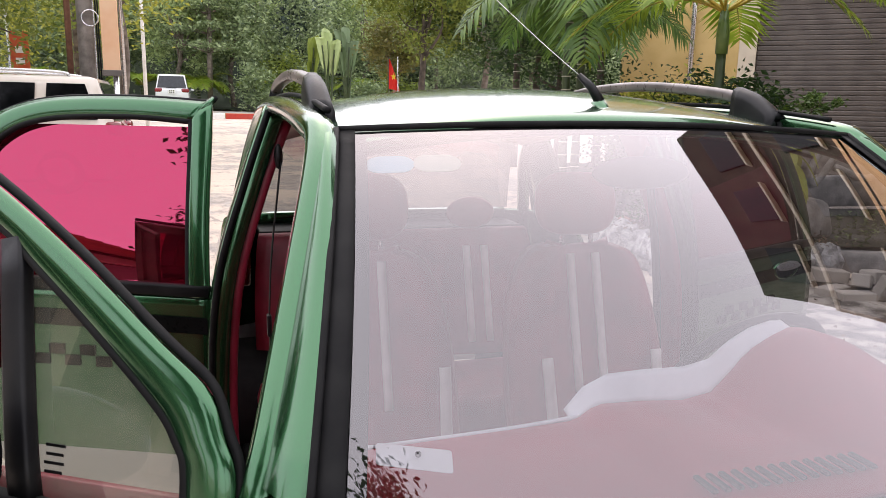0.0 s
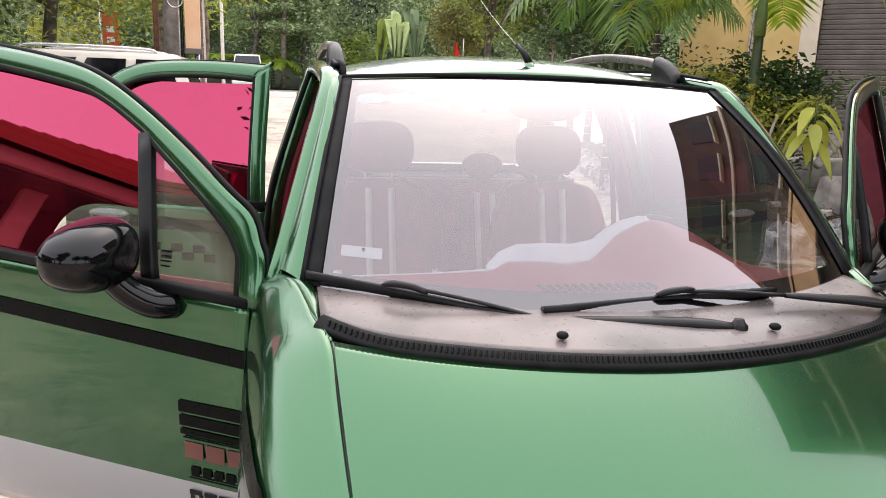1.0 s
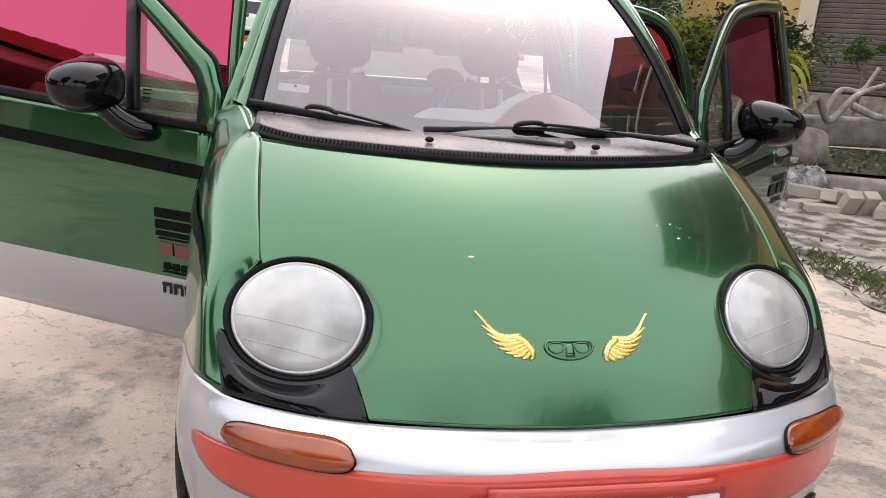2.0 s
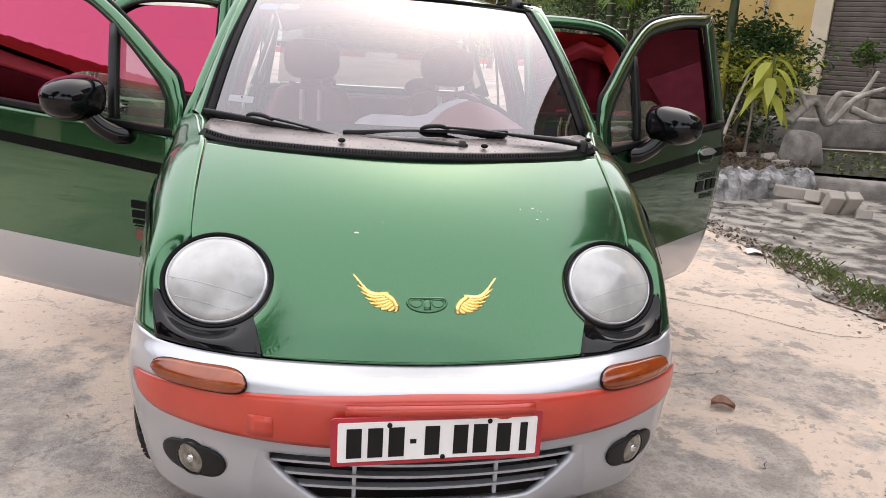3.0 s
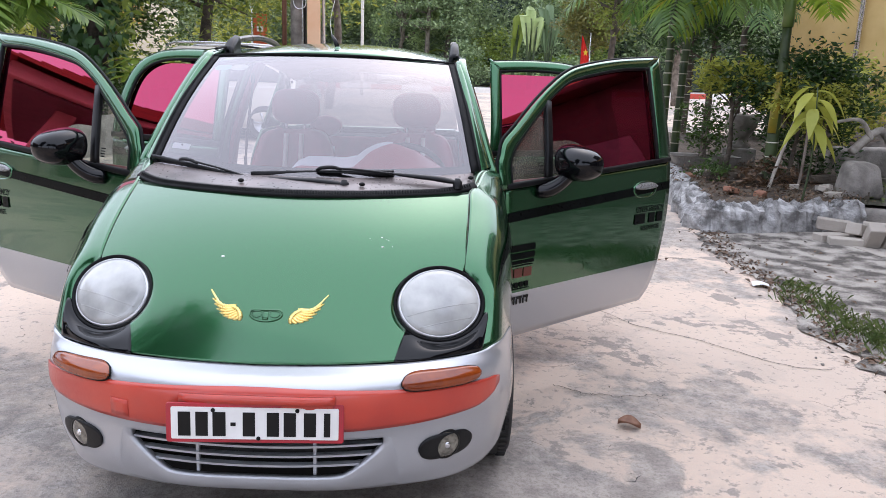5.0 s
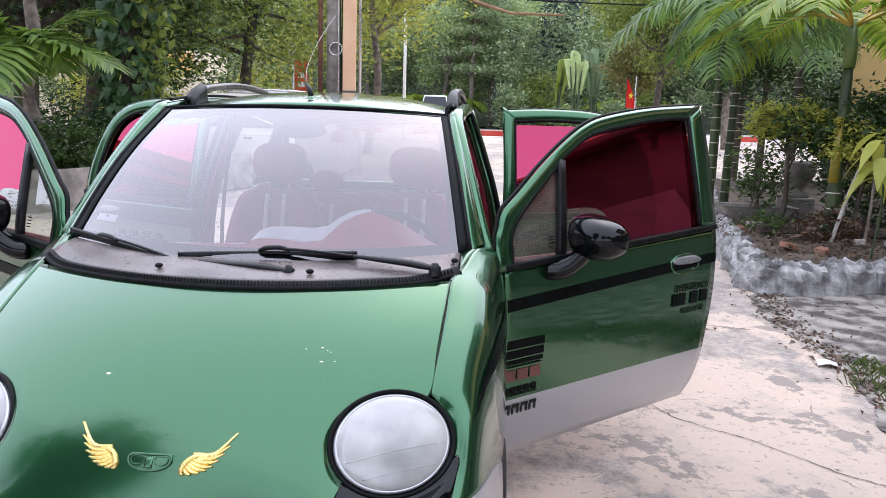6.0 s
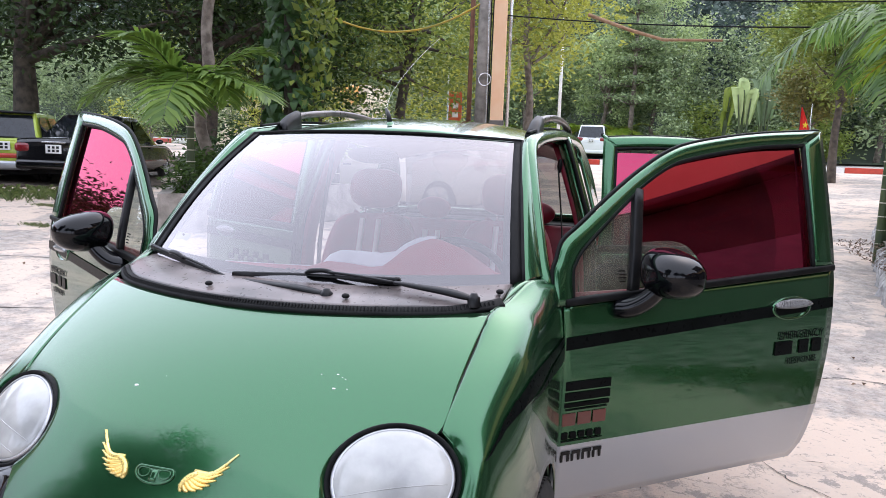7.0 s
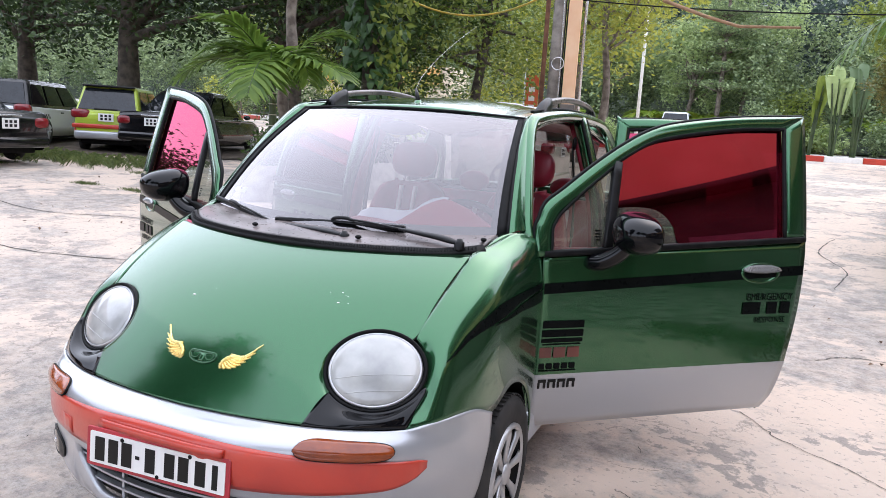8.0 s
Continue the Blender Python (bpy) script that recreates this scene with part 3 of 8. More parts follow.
BUMPER_LIP = [(0, 0.045, 0.225), (0.20, 0.052, 0.225), (0.38, 0.098, 0.222), (0.54, 0.170, 0.215), (0.640, 0.270, 0.212), (0.700, 0.385, 0.212), (0.728, 0.470, 0.215), (0.735, 0.500, 0.218)]
bands = [crom(r, 57) for r in (BUMPER_TOP, BUMPER_NOSE, BUMPER_MID, BUMPER_GT, BUMPER_GB, BUMPER_LIP)]
bump_half = np.stack([crom([b[j] for b in bands], 51) for j in range(57)], axis=1)     # ten steps from band to band


def grille_lift(x):
    """How far the mouth's lower edge rises towards its ends."""
    t = max(0.0, (abs(x) - 0.24) / 0.14)
    return min(1.0, t) ** 1.3


for j in range(57):                                    # the mouth's lower edge bends up to meet the upper one
    t = grille_lift(bump_half[40, j, 0])
    if bump_half[40, j, 0] < 0.40:
        top, low, lip = bump_half[30, j].copy(), bump_half[40, j].copy(), bump_half[50, j].copy()
        edge = low * (1 - t * 0.97) + top * t * 0.97
        for k in range(11):
            bump_half[30 + k, j] = top + (edge - top) * k / 10
            bump_half[40 + k, j] = edge + (lip - edge) * k / 10
            bump_half[40 + k, j, 1] -= 0.012 * math.sin(math.pi * k / 10)
bump_grid = np.concatenate([mirror_x(bump_half[:, :0:-1]), bump_half], axis=1)
nu, nv = bump_grid.shape[:2]
faces = []
for i in range(nu - 1):
    for j in range(nv - 1):
        if 30 <= i < 40 and abs(bump_grid[i, j, 0]) < 0.375 and abs(bump_grid[i, j + 1, 0]) < 0.375:
            continue
        faces.append((i * nv + j, i * nv + j + 1, (i + 1) * nv + j + 1, (i + 1) * nv + j))
bumper = mesh_ob("front_bumper", bump_grid.reshape(-1, 3), faces, SILVER, car, "silver front bumper with a red band", thick=0.022)


def skin_patch(lo, hi, x0, x1, nx, nz, out):
    """A patch that lies on the bumper between two heights given as functions of the width."""
    cols = []
    for k in range(nx):
        x = x0 + (x1 - x0) * k / (nx - 1)
        col_x = bands_at(abs(x))
        z0, z1 = lo(abs(x)), hi(abs(x))
        col = []
        for q in range(nz):
            z = z0 + (z1 - z0) * q / (nz - 1)
            y = np.interp(z, col_x[::-1, 2], col_x[::-1, 1])
            n = arr((min(0.9, 1.5 * max(0, abs(x) - 0.3)) * (1 if x > 0 else -1), -1, 0))
            n /= np.linalg.norm(n)
            col.append(arr((x, y, z)) + n * out)
        cols.append(col)
    return arr(cols)


def bands_at(x):
    """The bumper's upright section at a width."""
    out = []
    for i in range(41):
        row = bump_half[i]
        out.append((x, np.interp(x, row[:, 0], row[:, 1]), np.interp(x, row[:, 0], row[:, 2])))
    return arr(out)


def stripe_taper(x):
    return 1.0 if x < 0.60 else max(0.10, math.sqrt(max(0.0, 1 - ((x - 0.60) / 0.095) ** 2)))


sheet("red_band", skin_patch(lambda x: 0.492 - 0.062 * stripe_taper(x) + 0.02 * (x / 0.7) ** 2, lambda x: 0.495 + 0.066 * min(1.0, 0.62 + 0.9 * stripe_taper(x)) - 0.045 * (x / 0.7) ** 2,
                             -0.690, 0.690, 91, 9, 0.004), RED, bumper, "red painted band", thick=0.003, offset=0)
hatch = skin_patch(lambda x: 0.450, lambda x: 0.500, -0.40, -0.345, 4, 4, 0.0065)
sheet("tow_cover", hatch, RED, bumper, "square towing eye cover", thick=0.003, offset=0)

# indicators
for s in (1, -1):
    def lens_q(x):
        return min(1.0, max(0.0, 1 - abs((x - 0.515) / 0.1101) ** 5)) ** 0.45

    G = skin_patch(lambda x: 0.559 - 0.010 * (x - 0.405) / 0.22 - 0.019 * lens_q(x),
                   lambda x: 0.561 - 0.010 * (x - 0.405) / 0.22 + 0.021 * lens_q(x), s * 0.405, s * 0.625, 40, 8, 0.007)
    G[:, 3:5, 1] -= 0.005
    ind = sheet("indicator", G, AMBER, car, "amber front indicator lens", thick=0.012, offset=0)
    rim = np.concatenate([G[:, 0], G[-1, 1:], G[::-1, -1][1:], G[0, ::-1][1:]])
    v, f = tube(np.vstack([rim, rim[:1]]), 0.004, 6, caps=False)
    mesh_ob("indicator_seal", v, f, RUBBER, ind)

# grille behind the mouth
grille = sheet("grille", arr([[(x, 0.085 + 0.35 * x * x, z) for x in np.linspace(-0.44, 0.44, 21)] for z in (0.26, 0.42)]), INK, car, "dark grille mouth with silver bars", thick=0.02)
for z, half in ((0.372, 0.355), (0.343, 0.335), (0.314, 0.305)):
    path = [(x, 0.030 + 0.36 * x * x, z) for x in np.linspace(-half, half, 17)]
    v, f = sweep(path, [(-0.010, -0.0032), (0.010, -0.0032), (0.010, 0.0032), (-0.010, 0.0032)], (0, 1, 0))
    mesh_ob("grille_bar", v, f, SILVER, grille, smooth=False)
for x in (-0.165, 0.165):
    part("grille_post", box_bm((0.010, 0.014, 0.118), (x, 0.043, 0.342), 0.002), SILVER, grille)
for k in range(7):
    x = -0.08 + k * 0.028
    bar("cooler_hose", [(x, 0.074, 0.385), (x + 0.02, 0.066, 0.375), (x + 0.035, 0.074, 0.386)], 0.003, CHROME, grille, sides=5, n=6)

# fog lamps
def fog_q(x):
    return max(0.02, 1 - abs((x - 0.5325) / 0.078) ** 3.2) ** 0.5


for s in (1, -1):
    G = skin_patch(lambda x: 0.344 - 0.040 * fog_q(x), lambda x: 0.344 + 0.038 * fog_q(x), s * 0.455, s * 0.610, 30, 8, 0.003)
    fog = sheet("fog_lamp", G, PLASTIC, car, "round fog lamp in a dark recess", thick=0.006, offset=0)
    y = np.interp(0.345, bands_at(0.528)[::-1, 2], bands_at(0.528)[::-1, 1])
    mat = Matrix.Translation((s * 0.530, y + 0.010, 0.345)) @ Euler((0, 0, radians(s * 26))).to_matrix().to_4x4()
    v, f = lathe([(0.0, -0.018), (0.024, -0.0165), (0.040, -0.012), (0.047, -0.005), (0.049, 0.008)], 28, "y")
    mesh_ob("fog_lens", [mat @ Vector(p) for p in v], f, FOG_LENS, fog)
    v, f = lathe([(0.040, -0.013), (0.045, -0.012), (0.050, -0.002), (0.050, 0.008)], 28, "y")
    mesh_ob("fog_rim", [mat @ Vector(p) for p in v], f, PLASTIC, fog)
    ellipsoid("fog_bulb", (0.010, 0.004, 0.010), mat @ Vector((0, -0.017, 0)), CHROME, fog, seg=12)

# headlamps: oval lens on a dark seal, with a black apron below
LENS_RISE = ([0.0, 0.2, 0.4, 0.6, 0.8, 0.93], [0.030, 0.029, 0.026, 0.021, 0.014, 0.008])


for s in (1, -1):
    n = 48
    angles = [2 * math.pi * k / n for k in range(n)]
    lamp_rows = [[head_point(s, a, r, o) for a in angles] for r, o in ((1.00, -0.016), (0.985, -0.002), (0.93, 0.008), (0.80, 0.014), (0.6, 0.021), (0.4, 0.026), (0.2, 0.029), (0.02, 0.030))]
    V = arr(lamp_rows).reshape(-1, 3)
    F = grid_faces(8, n, close_v=True) + [tuple(range(7 * n, 8 * n))]
    lamp = mesh_ob("headlamp", V, F, LENS_WHITE, car, "oval headlamp with a hazed, fluted lens")
    for name, mat, rows in (("lamp_seal", RUBBER, ((1.110, -0.026), (1.105, 0.002), (1.075, 0.007), (1.030, 0.003), (0.99, -0.014))),
                            ("lamp_bezel", ALLOY, ((1.005, -0.008), (1.000, 0.0005), (0.980, 0.0055), (0.950, 0.0062), (0.935, 0.0045)))):
        V = arr([[head_point(s, a, r, o) for a in angles] for r, o in rows]).reshape(-1, 3)
        mesh_ob(name, V, grid_faces(len(rows), n, close_v=True), mat, lamp)
    for v_ in (-0.20, -0.60):                            # moulded steps across the lens
        half = math.sqrt(0.88 ** 2 - v_ * v_)
        line = []
        for u_ in np.linspace(-half, half, 17):
            r_ = math.hypot(u_, v_)
            line.append(head_point(s, math.atan2(v_ - 0.03 * u_ * u_, u_), r_, float(np.interp(r_, *LENS_RISE)) + 0.0004))
        v, f = tube(line, 0.0009, 5)
        mesh_ob("lens_step", v, f, LENS_WHITE, lamp)
    # apron: a ledge round the lamp's lower rim, then a rounded face down to the bumper
    span = [radians(a) for a in np.linspace(207, 331, 25)]
    lip0 = [head_point(s, a, 1.03, -0.012) for a in span]
    lip1 = [head_point(s, a, 1.10, 0.004) for a in span]
    lip2 = [head_point(s, a, 1.19, 0.010) for a in span]
    low = crom([(s * 0.377, 0.124, 0.594), (s * 0.46, 0.148, 0.596), (s * 0.55, 0.190, 0.597), (s * 0.634, 0.242, 0.598)], 25)
    face = [(a * 0.5 + b * 0.5) + arr((s * 0.010, -0.012, 0.006)) * math.sin(math.pi * min(0.9, max(0.1, k / 24))) for k, (a, b) in enumerate(zip(lip2, low))]
    sheet("lamp_apron", loft([lip0, lip1, lip2, face, low], 17, 25), GLOSS_BLACK, lamp, "gloss black apron under the headlamp", thick=0.010)

# number plate, slightly skewed in its red frame
PLATE = pose(0.016, -0.020, 0.465, -3, 0.5, 3.6)
plate = empty("number_plate", PLATE, car)
plate["label"] = "white number plate in a red painted frame"
v, f = prism(rounded(0.474, 0.112, 0.008), 0.006)
mesh_ob("plate_frame", v, f, PLATE_RED, plate, smooth=False, bevel=0.0015)
v, f = prism(rounded(0.446, 0.090, 0.004), 0.004, Matrix.Translation((0, -0.0035, 0)))
mesh_ob("plate_sheet", v, f, PLATE_WHITE, plate, smooth=False)
for x, w in ((-0.188, 0.038), (-0.142, 0.038), (-0.096, 0.040), (-0.059, 0.016), (-0.017, 0.038), (0.047, 0.038), (0.092, 0.038), (0.146, 0.038), (0.192, 0.020)):
    h = 0.010 if w < 0.018 else 0.068
    part("plate_mark", box_bm((w * 0.86, 0.002, h), (x, -0.0062, -0.002), 0.0005), INK, plate)
for x, z in ((-0.112, 0.037), (0.112, 0.038), (0.008, -0.042)):
    ellipsoid("plate_bolt", (0.006, 0.004, 0.006), (x, -0.006, z), RUBBER, plate, seg=10)
PLATE_HOLDER = skin_patch(lambda x: 0.520, lambda x: 0.542, -0.19, 0.23, 20, 3, 0.012)
sheet("plate_ledge", PLATE_HOLDER, RED, bumper, thick=0.012, offset=0)


def on_hood(x, u):
    """A point and outward normal of the bonnet at a width and a share of its length."""
    last = len(hood_half) - 1
    i = int(np.clip(u * last, 0, last - 1))
    row = hood_half[i] * (1 - (u * last - i)) + hood_half[i + 1] * (u * last - i)
    y, z = np.interp(abs(x), row[:, 0], row[:, 1]), np.interp(abs(x), row[:, 0], row[:, 2])
    up = hood_half[min(last, i + 4), 0] - hood_half[max(0, i - 4), 0]
    n = arr((0.25 * x, -up[2], up[1]))
    n /= np.linalg.norm(n)
    return arr((x, y, z)), n


def on_hood_at(x, z, out=0.003):
    lo, hi = 0.0, 1.0
    for _ in range(24):
        mid = (lo + hi) / 2
        if on_hood(x, mid)[0][2] < z:
            lo = mid
        else:
            hi = mid
    p, n = on_hood(x, lo)
    return p + n * out


# golden wings: separate curved feathers that fan out from a solid shoulder
FEATHERS = [((0.088, 0.717), (0.136, 0.720), (0.178, 0.764)), ((0.088, 0.714), (0.132, 0.716), (0.167, 0.737)), ((0.086, 0.711), (0.126, 0.709), (0.158, 0.721)),
            ((0.084, 0.708), (0.120, 0.701), (0.148, 0.706)), ((0.081, 0.703), (0.112, 0.693), (0.137, 0.694)), ((0.078, 0.699), (0.102, 0.687), (0.124, 0.685)),
            ((0.074, 0.695), (0.092, 0.682), (0.109, 0.679)), ((0.070, 0.690), (0.080, 0.679), (0.090, 0.675)), ((0.067, 0.686), (0.069, 0.678), (0.073, 0.674))]
for s, lean in ((-1, 0.0), (1, -0.004)):
    wing_badge = empty("wing_badge", None, car)
    wing_badge["label"] = "gold winged badge of curved feathers"
    for k, trio in enumerate(FEATHERS):
        spine = crom([(0.100 + (p[0] - 0.100) * 0.92, 0.758 + (p[1] - 0.764) * 0.76) for p in trio], 11)
        Vt = []
        for q, (px, pz) in enumerate(spine):
            a, b = spine[max(0, q - 1)], spine[min(10, q + 1)]
            d = (b - a) / np.linalg.norm(b - a)
            w = 0.0036 * (1 - (q / 10) ** 2.2) * (1 - 0.03 * k) + 0.0005
            for e, o in ((-1, 0.0010), (0, 0.0048), (1, 0.0016)):
                Vt.append(on_hood_at(s * (px - d[1] * e * w), pz + lean + d[0] * e * w, o))
        mesh_ob("feather", Vt, grid_faces(11, 3), GOLD, wing_badge, thick=0.002, offset=1)
    Vt = []
    for q, c in enumerate(crom([(0.069, 0.695), (0.074, 0.705), (0.083, 0.714), (0.097, 0.721)], 9)):
        for e, o in ((-1, 0.003), (-0.4, 0.0068), (0.4, 0.0068), (1, 0.003)):
            Vt.append(on_hood_at(s * (c[0] + e * 0.004), c[1] + lean - e * 0.003, o))
    mesh_ob("shoulder_feather", Vt, grid_faces(9, 4), GOLD, wing_badge, thick=0.002, offset=1)

# oval badge with two hollows
badge = empty("oval_badge", None, car)
badge["label"] = "green painted oval badge on the bonnet"


def badge_ring(cx, cz, rx, rz, cut_top, out, thick, n=32):
    pts = []
    for k in range(n):
        a = 2 * math.pi * k / n
        x, z = rx * math.cos(a), rz * math.sin(a)
        pts.append(on_hood_at(cx + x, cz + min(z, cut_top), out))
    v, f = tube(pts + pts[:1], thick, 6, caps=False)
    return v, f


Vt = [on_hood_at(0.044 * r * math.cos(a), 0.707 + min(0.016 * r * math.sin(a), 0.008), 0.0035 + 0.002 * (1 - r)) for r in (1.0, 0.7, 0.35, 0.02) for a in np.linspace(0, 2 * math.pi, 32, endpoint=False)]
mesh_ob("badge_plate", Vt, grid_faces(4, 32, close_v=True), GREEN, badge)
v, f = badge_ring(0.0, 0.707, 0.046, 0.0175, 0.009, 0.004, 0.0026)
mesh_ob("badge_rim", v, f, GREEN, badge)
for s in (1, -1):
    v, f = badge_ring(s * 0.025, 0.707, 0.014, 0.0085, 0.006, 0.0055, 0.0014, 20)
    mesh_ob("badge_hollow_rim", v, f, GREEN, badge)
Vt = [on_hood_at(x, z, 0.0045) for z in (0.693, 0.699, 0.706, 0.713) for x in (-0.008, -0.003, 0.003, 0.008)]
mesh_ob("badge_stem", Vt, grid_faces(4, 4), GREEN, badge, thick=0.003, offset=0)

# paint chips
rng = np.random.default_rng(5)
chips = [(0.27 + 0.010 * k + rng.uniform(-0.004, 0.004), 0.886 + rng.uniform(-0.003, 0.005), rng.uniform(0.0012, 0.0035)) for k in range(10)]
chips += [(0.315, 0.868, 0.004), (0.345, 0.868, 0.0025), (-0.165, 0.838, 0.005), (-0.10, 0.86, 0.002), (0.05, 0.93, 0.002)]
for x, z, r in chips:
    p = on_hood_at(x, z, 0.0008)
    ellipsoid("paint_chip", (r * 1.4, r, r * 0.5), p, PLATE_WHITE, car, seg=8)

# cowl panel between bonnet and windscreen
def cowl_front(x):
    e = max(0.0, abs(x) - 0.47) ** 2
    return arr((x, 0.603 + 0.49 * x * x + 2.2 * e, 0.990 + 0.02 * x * x + 0.5 * e))


def glass_low(x):
    return arr((x, 0.785 + 0.52 * x * x, 1.030 + 0.03 * x * x))


xs = np.linspace(-0.612, 0.612, 61)
cowl_rows = [[cowl_front(x) + arr((0, 0.022 * k, 0.016 * min(k, 1.2))) if k < 8 else None for x in xs] for k in (0, 1)]
row_mid = [cowl_front(x) * 0.5 + glass_low(x) * 0.5 + arr((0, 0, 0.012)) for x in xs]
row_end = [glass_low(x) + arr((0, 0.03, 0.004)) for x in xs]
sheet("cowl_panel", loft([cowl_rows[1], row_mid, row_end], 10, 61), COWL, car, "black cowl panel below the windscreen, sky sheen in its colour", thick=0.012)
v, f = sweep([cowl_front(x) + arr((0, 0.006, 0.004)) for x in xs], rounded(0.034, 0.022, 0.008, 3), (0, 1, 0.6))
seal = mesh_ob("cowl_seal", v, f, RUBBER, car, "ribbed black cowl seal")
for k in range(133):                                  # ribs of the seal
    x = -0.595 + k * 0.0090
    p = cowl_front(x) + arr((0, 0.004, 0.011))
    part("seal_rib", box_bm((0.0035, 0.020, 0.012), p, 0.001, Euler((radians(-32), 0, math.atan(0.98 * x))).to_matrix(), 1), INK, seal)
for x in (-0.203, 0.217, 0.600):
    p = glass_low(x) * 0.32 + cowl_front(x) * 0.68 + arr((0, 0, 0.022))
    ellipsoid("cowl_bolt", (0.011, 0.011, 0.007), p, RUBBER, car, seg=12)

# green foot of each windscreen pillar, between cowl and wing
for s in (1, -1):
    a = crom([(s * 0.600, 0.792, 1.000), (s * 0.611, 0.832, 1.010), (s * 0.612, 0.930, 1.036), (s * 0.630, 1.010, 1.052)], 12)
    b = crom([(s * r[0][0], r[0][1], r[0][2]) for r in WING_B], 12)
    sheet("pillar_foot", loft([a, (a + b) / 2 + arr((0, 0, 0.006)), b], 6, 12), GREEN, car, "green foot of the windscreen pillar", thick=0.006)

# windscreen and header
def glass_top(x):
    return arr((x, 1.415 + 0.22 * x * x, 1.476 - 0.06 * x * x))


def screen(x_share, t, out=0.0):
    """A point of the windscreen: share of the half width, share of the height."""
    half = 0.640 * (1 - t) + 0.530 * t
    x = x_share * half
    p = glass_low(x) * (1 - t) + glass_top(x) * t
    return p + arr((0, -0.57, 0.82)) * (0.030 * math.sin(math.pi * t) + out)


ts = np.linspace(0, 1, 17)
ss = np.linspace(-1, 1, 33)
G = arr([[screen(q, t) for q in ss] for t in ts])
windscreen = sheet("windscreen", G, WIND, car, "clear windscreen reflecting a pale sky")
windscreen.visible_shadow = False
band = []
for q0, q1, t0, t1, k in ((-1.0, -0.915, 0, 1, 0), (0.915, 1.0, 0, 1, 0), (-0.915, 0.915, 0.0, 0.06, 1), (-0.915, 0.915, 0.975, 1.0, 1)):
    n1, n2 = (3, 17) if k == 0 else (29, 3)
    Gb = arr([[screen(q, t, -0.0025) for q in np.linspace(q0, q1, n1)] for t in np.linspace(t0, t1, n2)])
    sheet("black_screen_border", Gb, INK, windscreen, "black printed border")
for s in (1, -1):
    Gb = arr([[screen(s * q, t, 0.003) for q in np.linspace(0.950, 1.0, 3)] for t in np.linspace(0, 1, 17)])
    sheet("side_moulding", Gb, RUBBER, windscreen, "wide black rubber moulding", thick=0.002, offset=0)
v, f = tube([screen(q, 1.0, 0.003) + arr((0, 0.004, 0.002)) for q in np.linspace(-1, 1, 33)], 0.006, 6)
mesh_ob("screen_seal", v, f, RUBBER, windscreen)
for s in (1, -1):
    v, f = tube([screen(s, t, 0.004) + arr((s * 0.002, 0.004, 0)) for t in ts], 0.007, 6)
    mesh_ob("screen_seal", v, f, RUBBER, windscreen)

# stickers and the card behind the screen
def screen_label(name, cx, ct, w, h, mat, label, oval=False):
    pts = []
    out = rounded(w, h, min(w, h) * (0.48 if oval else 0.12), 6)
    for u, q in out:
        half = 0.640 * (1 - ct) + 0.530 * ct
        pts.append(screen((cx + u) / half, ct + q / 0.78, -0.007))
    return mesh_ob(name, pts, [tuple(range(len(pts)))], mat, windscreen, label, smooth=False, thick=0.001)


screen_label("round_sticker", -0.463, 0.872, 0.075, 0.050, STICKER, "pale blue inspection sticker", True)
screen_label("round_sticker", -0.390, 0.872, 0.075, 0.050, surface("pale_green_sticker", (0.42, 0.50, 0.40), (0.55, 0.58, 0.48), 0.5), "pale inspection sticker", True)
card = screen_label("toll_card", -0.5215, 0.150, 0.080, 0.030, CARD, "white toll card on the glass")
ellipsoid("card_dot", (0.004, 0.004, 0.004), screen(-0.519 / 0.625, 0.155, -0.004), INK, windscreen, seg=8)

# wipers
def wiper(pivot, knee, elbow, tip_a, tip_b):
    w = empty("wiper", None, car)
    w["label"] = "black windscreen wiper"
    pivot, knee, elbow, tip_a, tip_b = (arr(p) for p in (pivot, knee, elbow, tip_a, tip_b))
    up = arr((0, -0.57, 0.82))
    # flat arm: broad cover from the pivot to the knee, then a slim rod along the blade to its clip
    cover = crom([pivot + up * 0.012, pivot * 0.7 + knee * 0.3 + up * 0.016, pivot * 0.35 + knee * 0.65 + up * 0.012, knee + up * 0.008], 14)
    v, f = tube(cover, np.interp(np.linspace(0, 1, 14), [0, 0.12, 0.25, 0.8, 1], [0.010, 0.017, 0.019, 0.013, 0.009]), 10, squash=0.55)
    arm = mesh_ob("wiper_arm", v, f, WIPER, w)
    v, f = tube(crom([knee + up * 0.008, knee * 0.5 + elbow * 0.5 + up * 0.016, elbow + up * 0.016], 10), 0.0058, 8, squash=0.7)
    mesh_ob("arm_rod", v, f, WIPER, arm)
    bl = crom([tip_a, (tip_a + tip_b) / 2 + up * 0.003, tip_b], 18)
    v, f = sweep(bl, [(-0.010, 0.000), (-0.007, 0.010), (0.000, 0.014), (0.008, 0.008), (0.010, 0.000), (0.003, -0.010), (-0.003, -0.010)], (0, 0.82, 0.57))
    blade = mesh_ob("wiper_blade", v, f, WIPER, w)
    v, f = tube([p - up * 0.012 for p in bl], 0.0035, 6)
    mesh_ob("rubber_lip", v, f, RUBBER, blade)
    along = (tip_b - tip_a) / np.linalg.norm(tip_b - tip_a)
    clip = [elbow - along * 0.040 + up * 0.006, elbow - along * 0.020 + up * 0.016, elbow + along * 0.020 + up * 0.018, elbow + along * 0.050 + up * 0.008]
    v, f = tube(crom(clip, 12), np.interp(np.linspace(0, 1, 12), [0, 0.3, 0.8, 1], [0.007, 0.0105, 0.0095, 0.006]), 8, squash=0.7)
    mesh_ob("wiper_clip", v, f, WIPER, w)
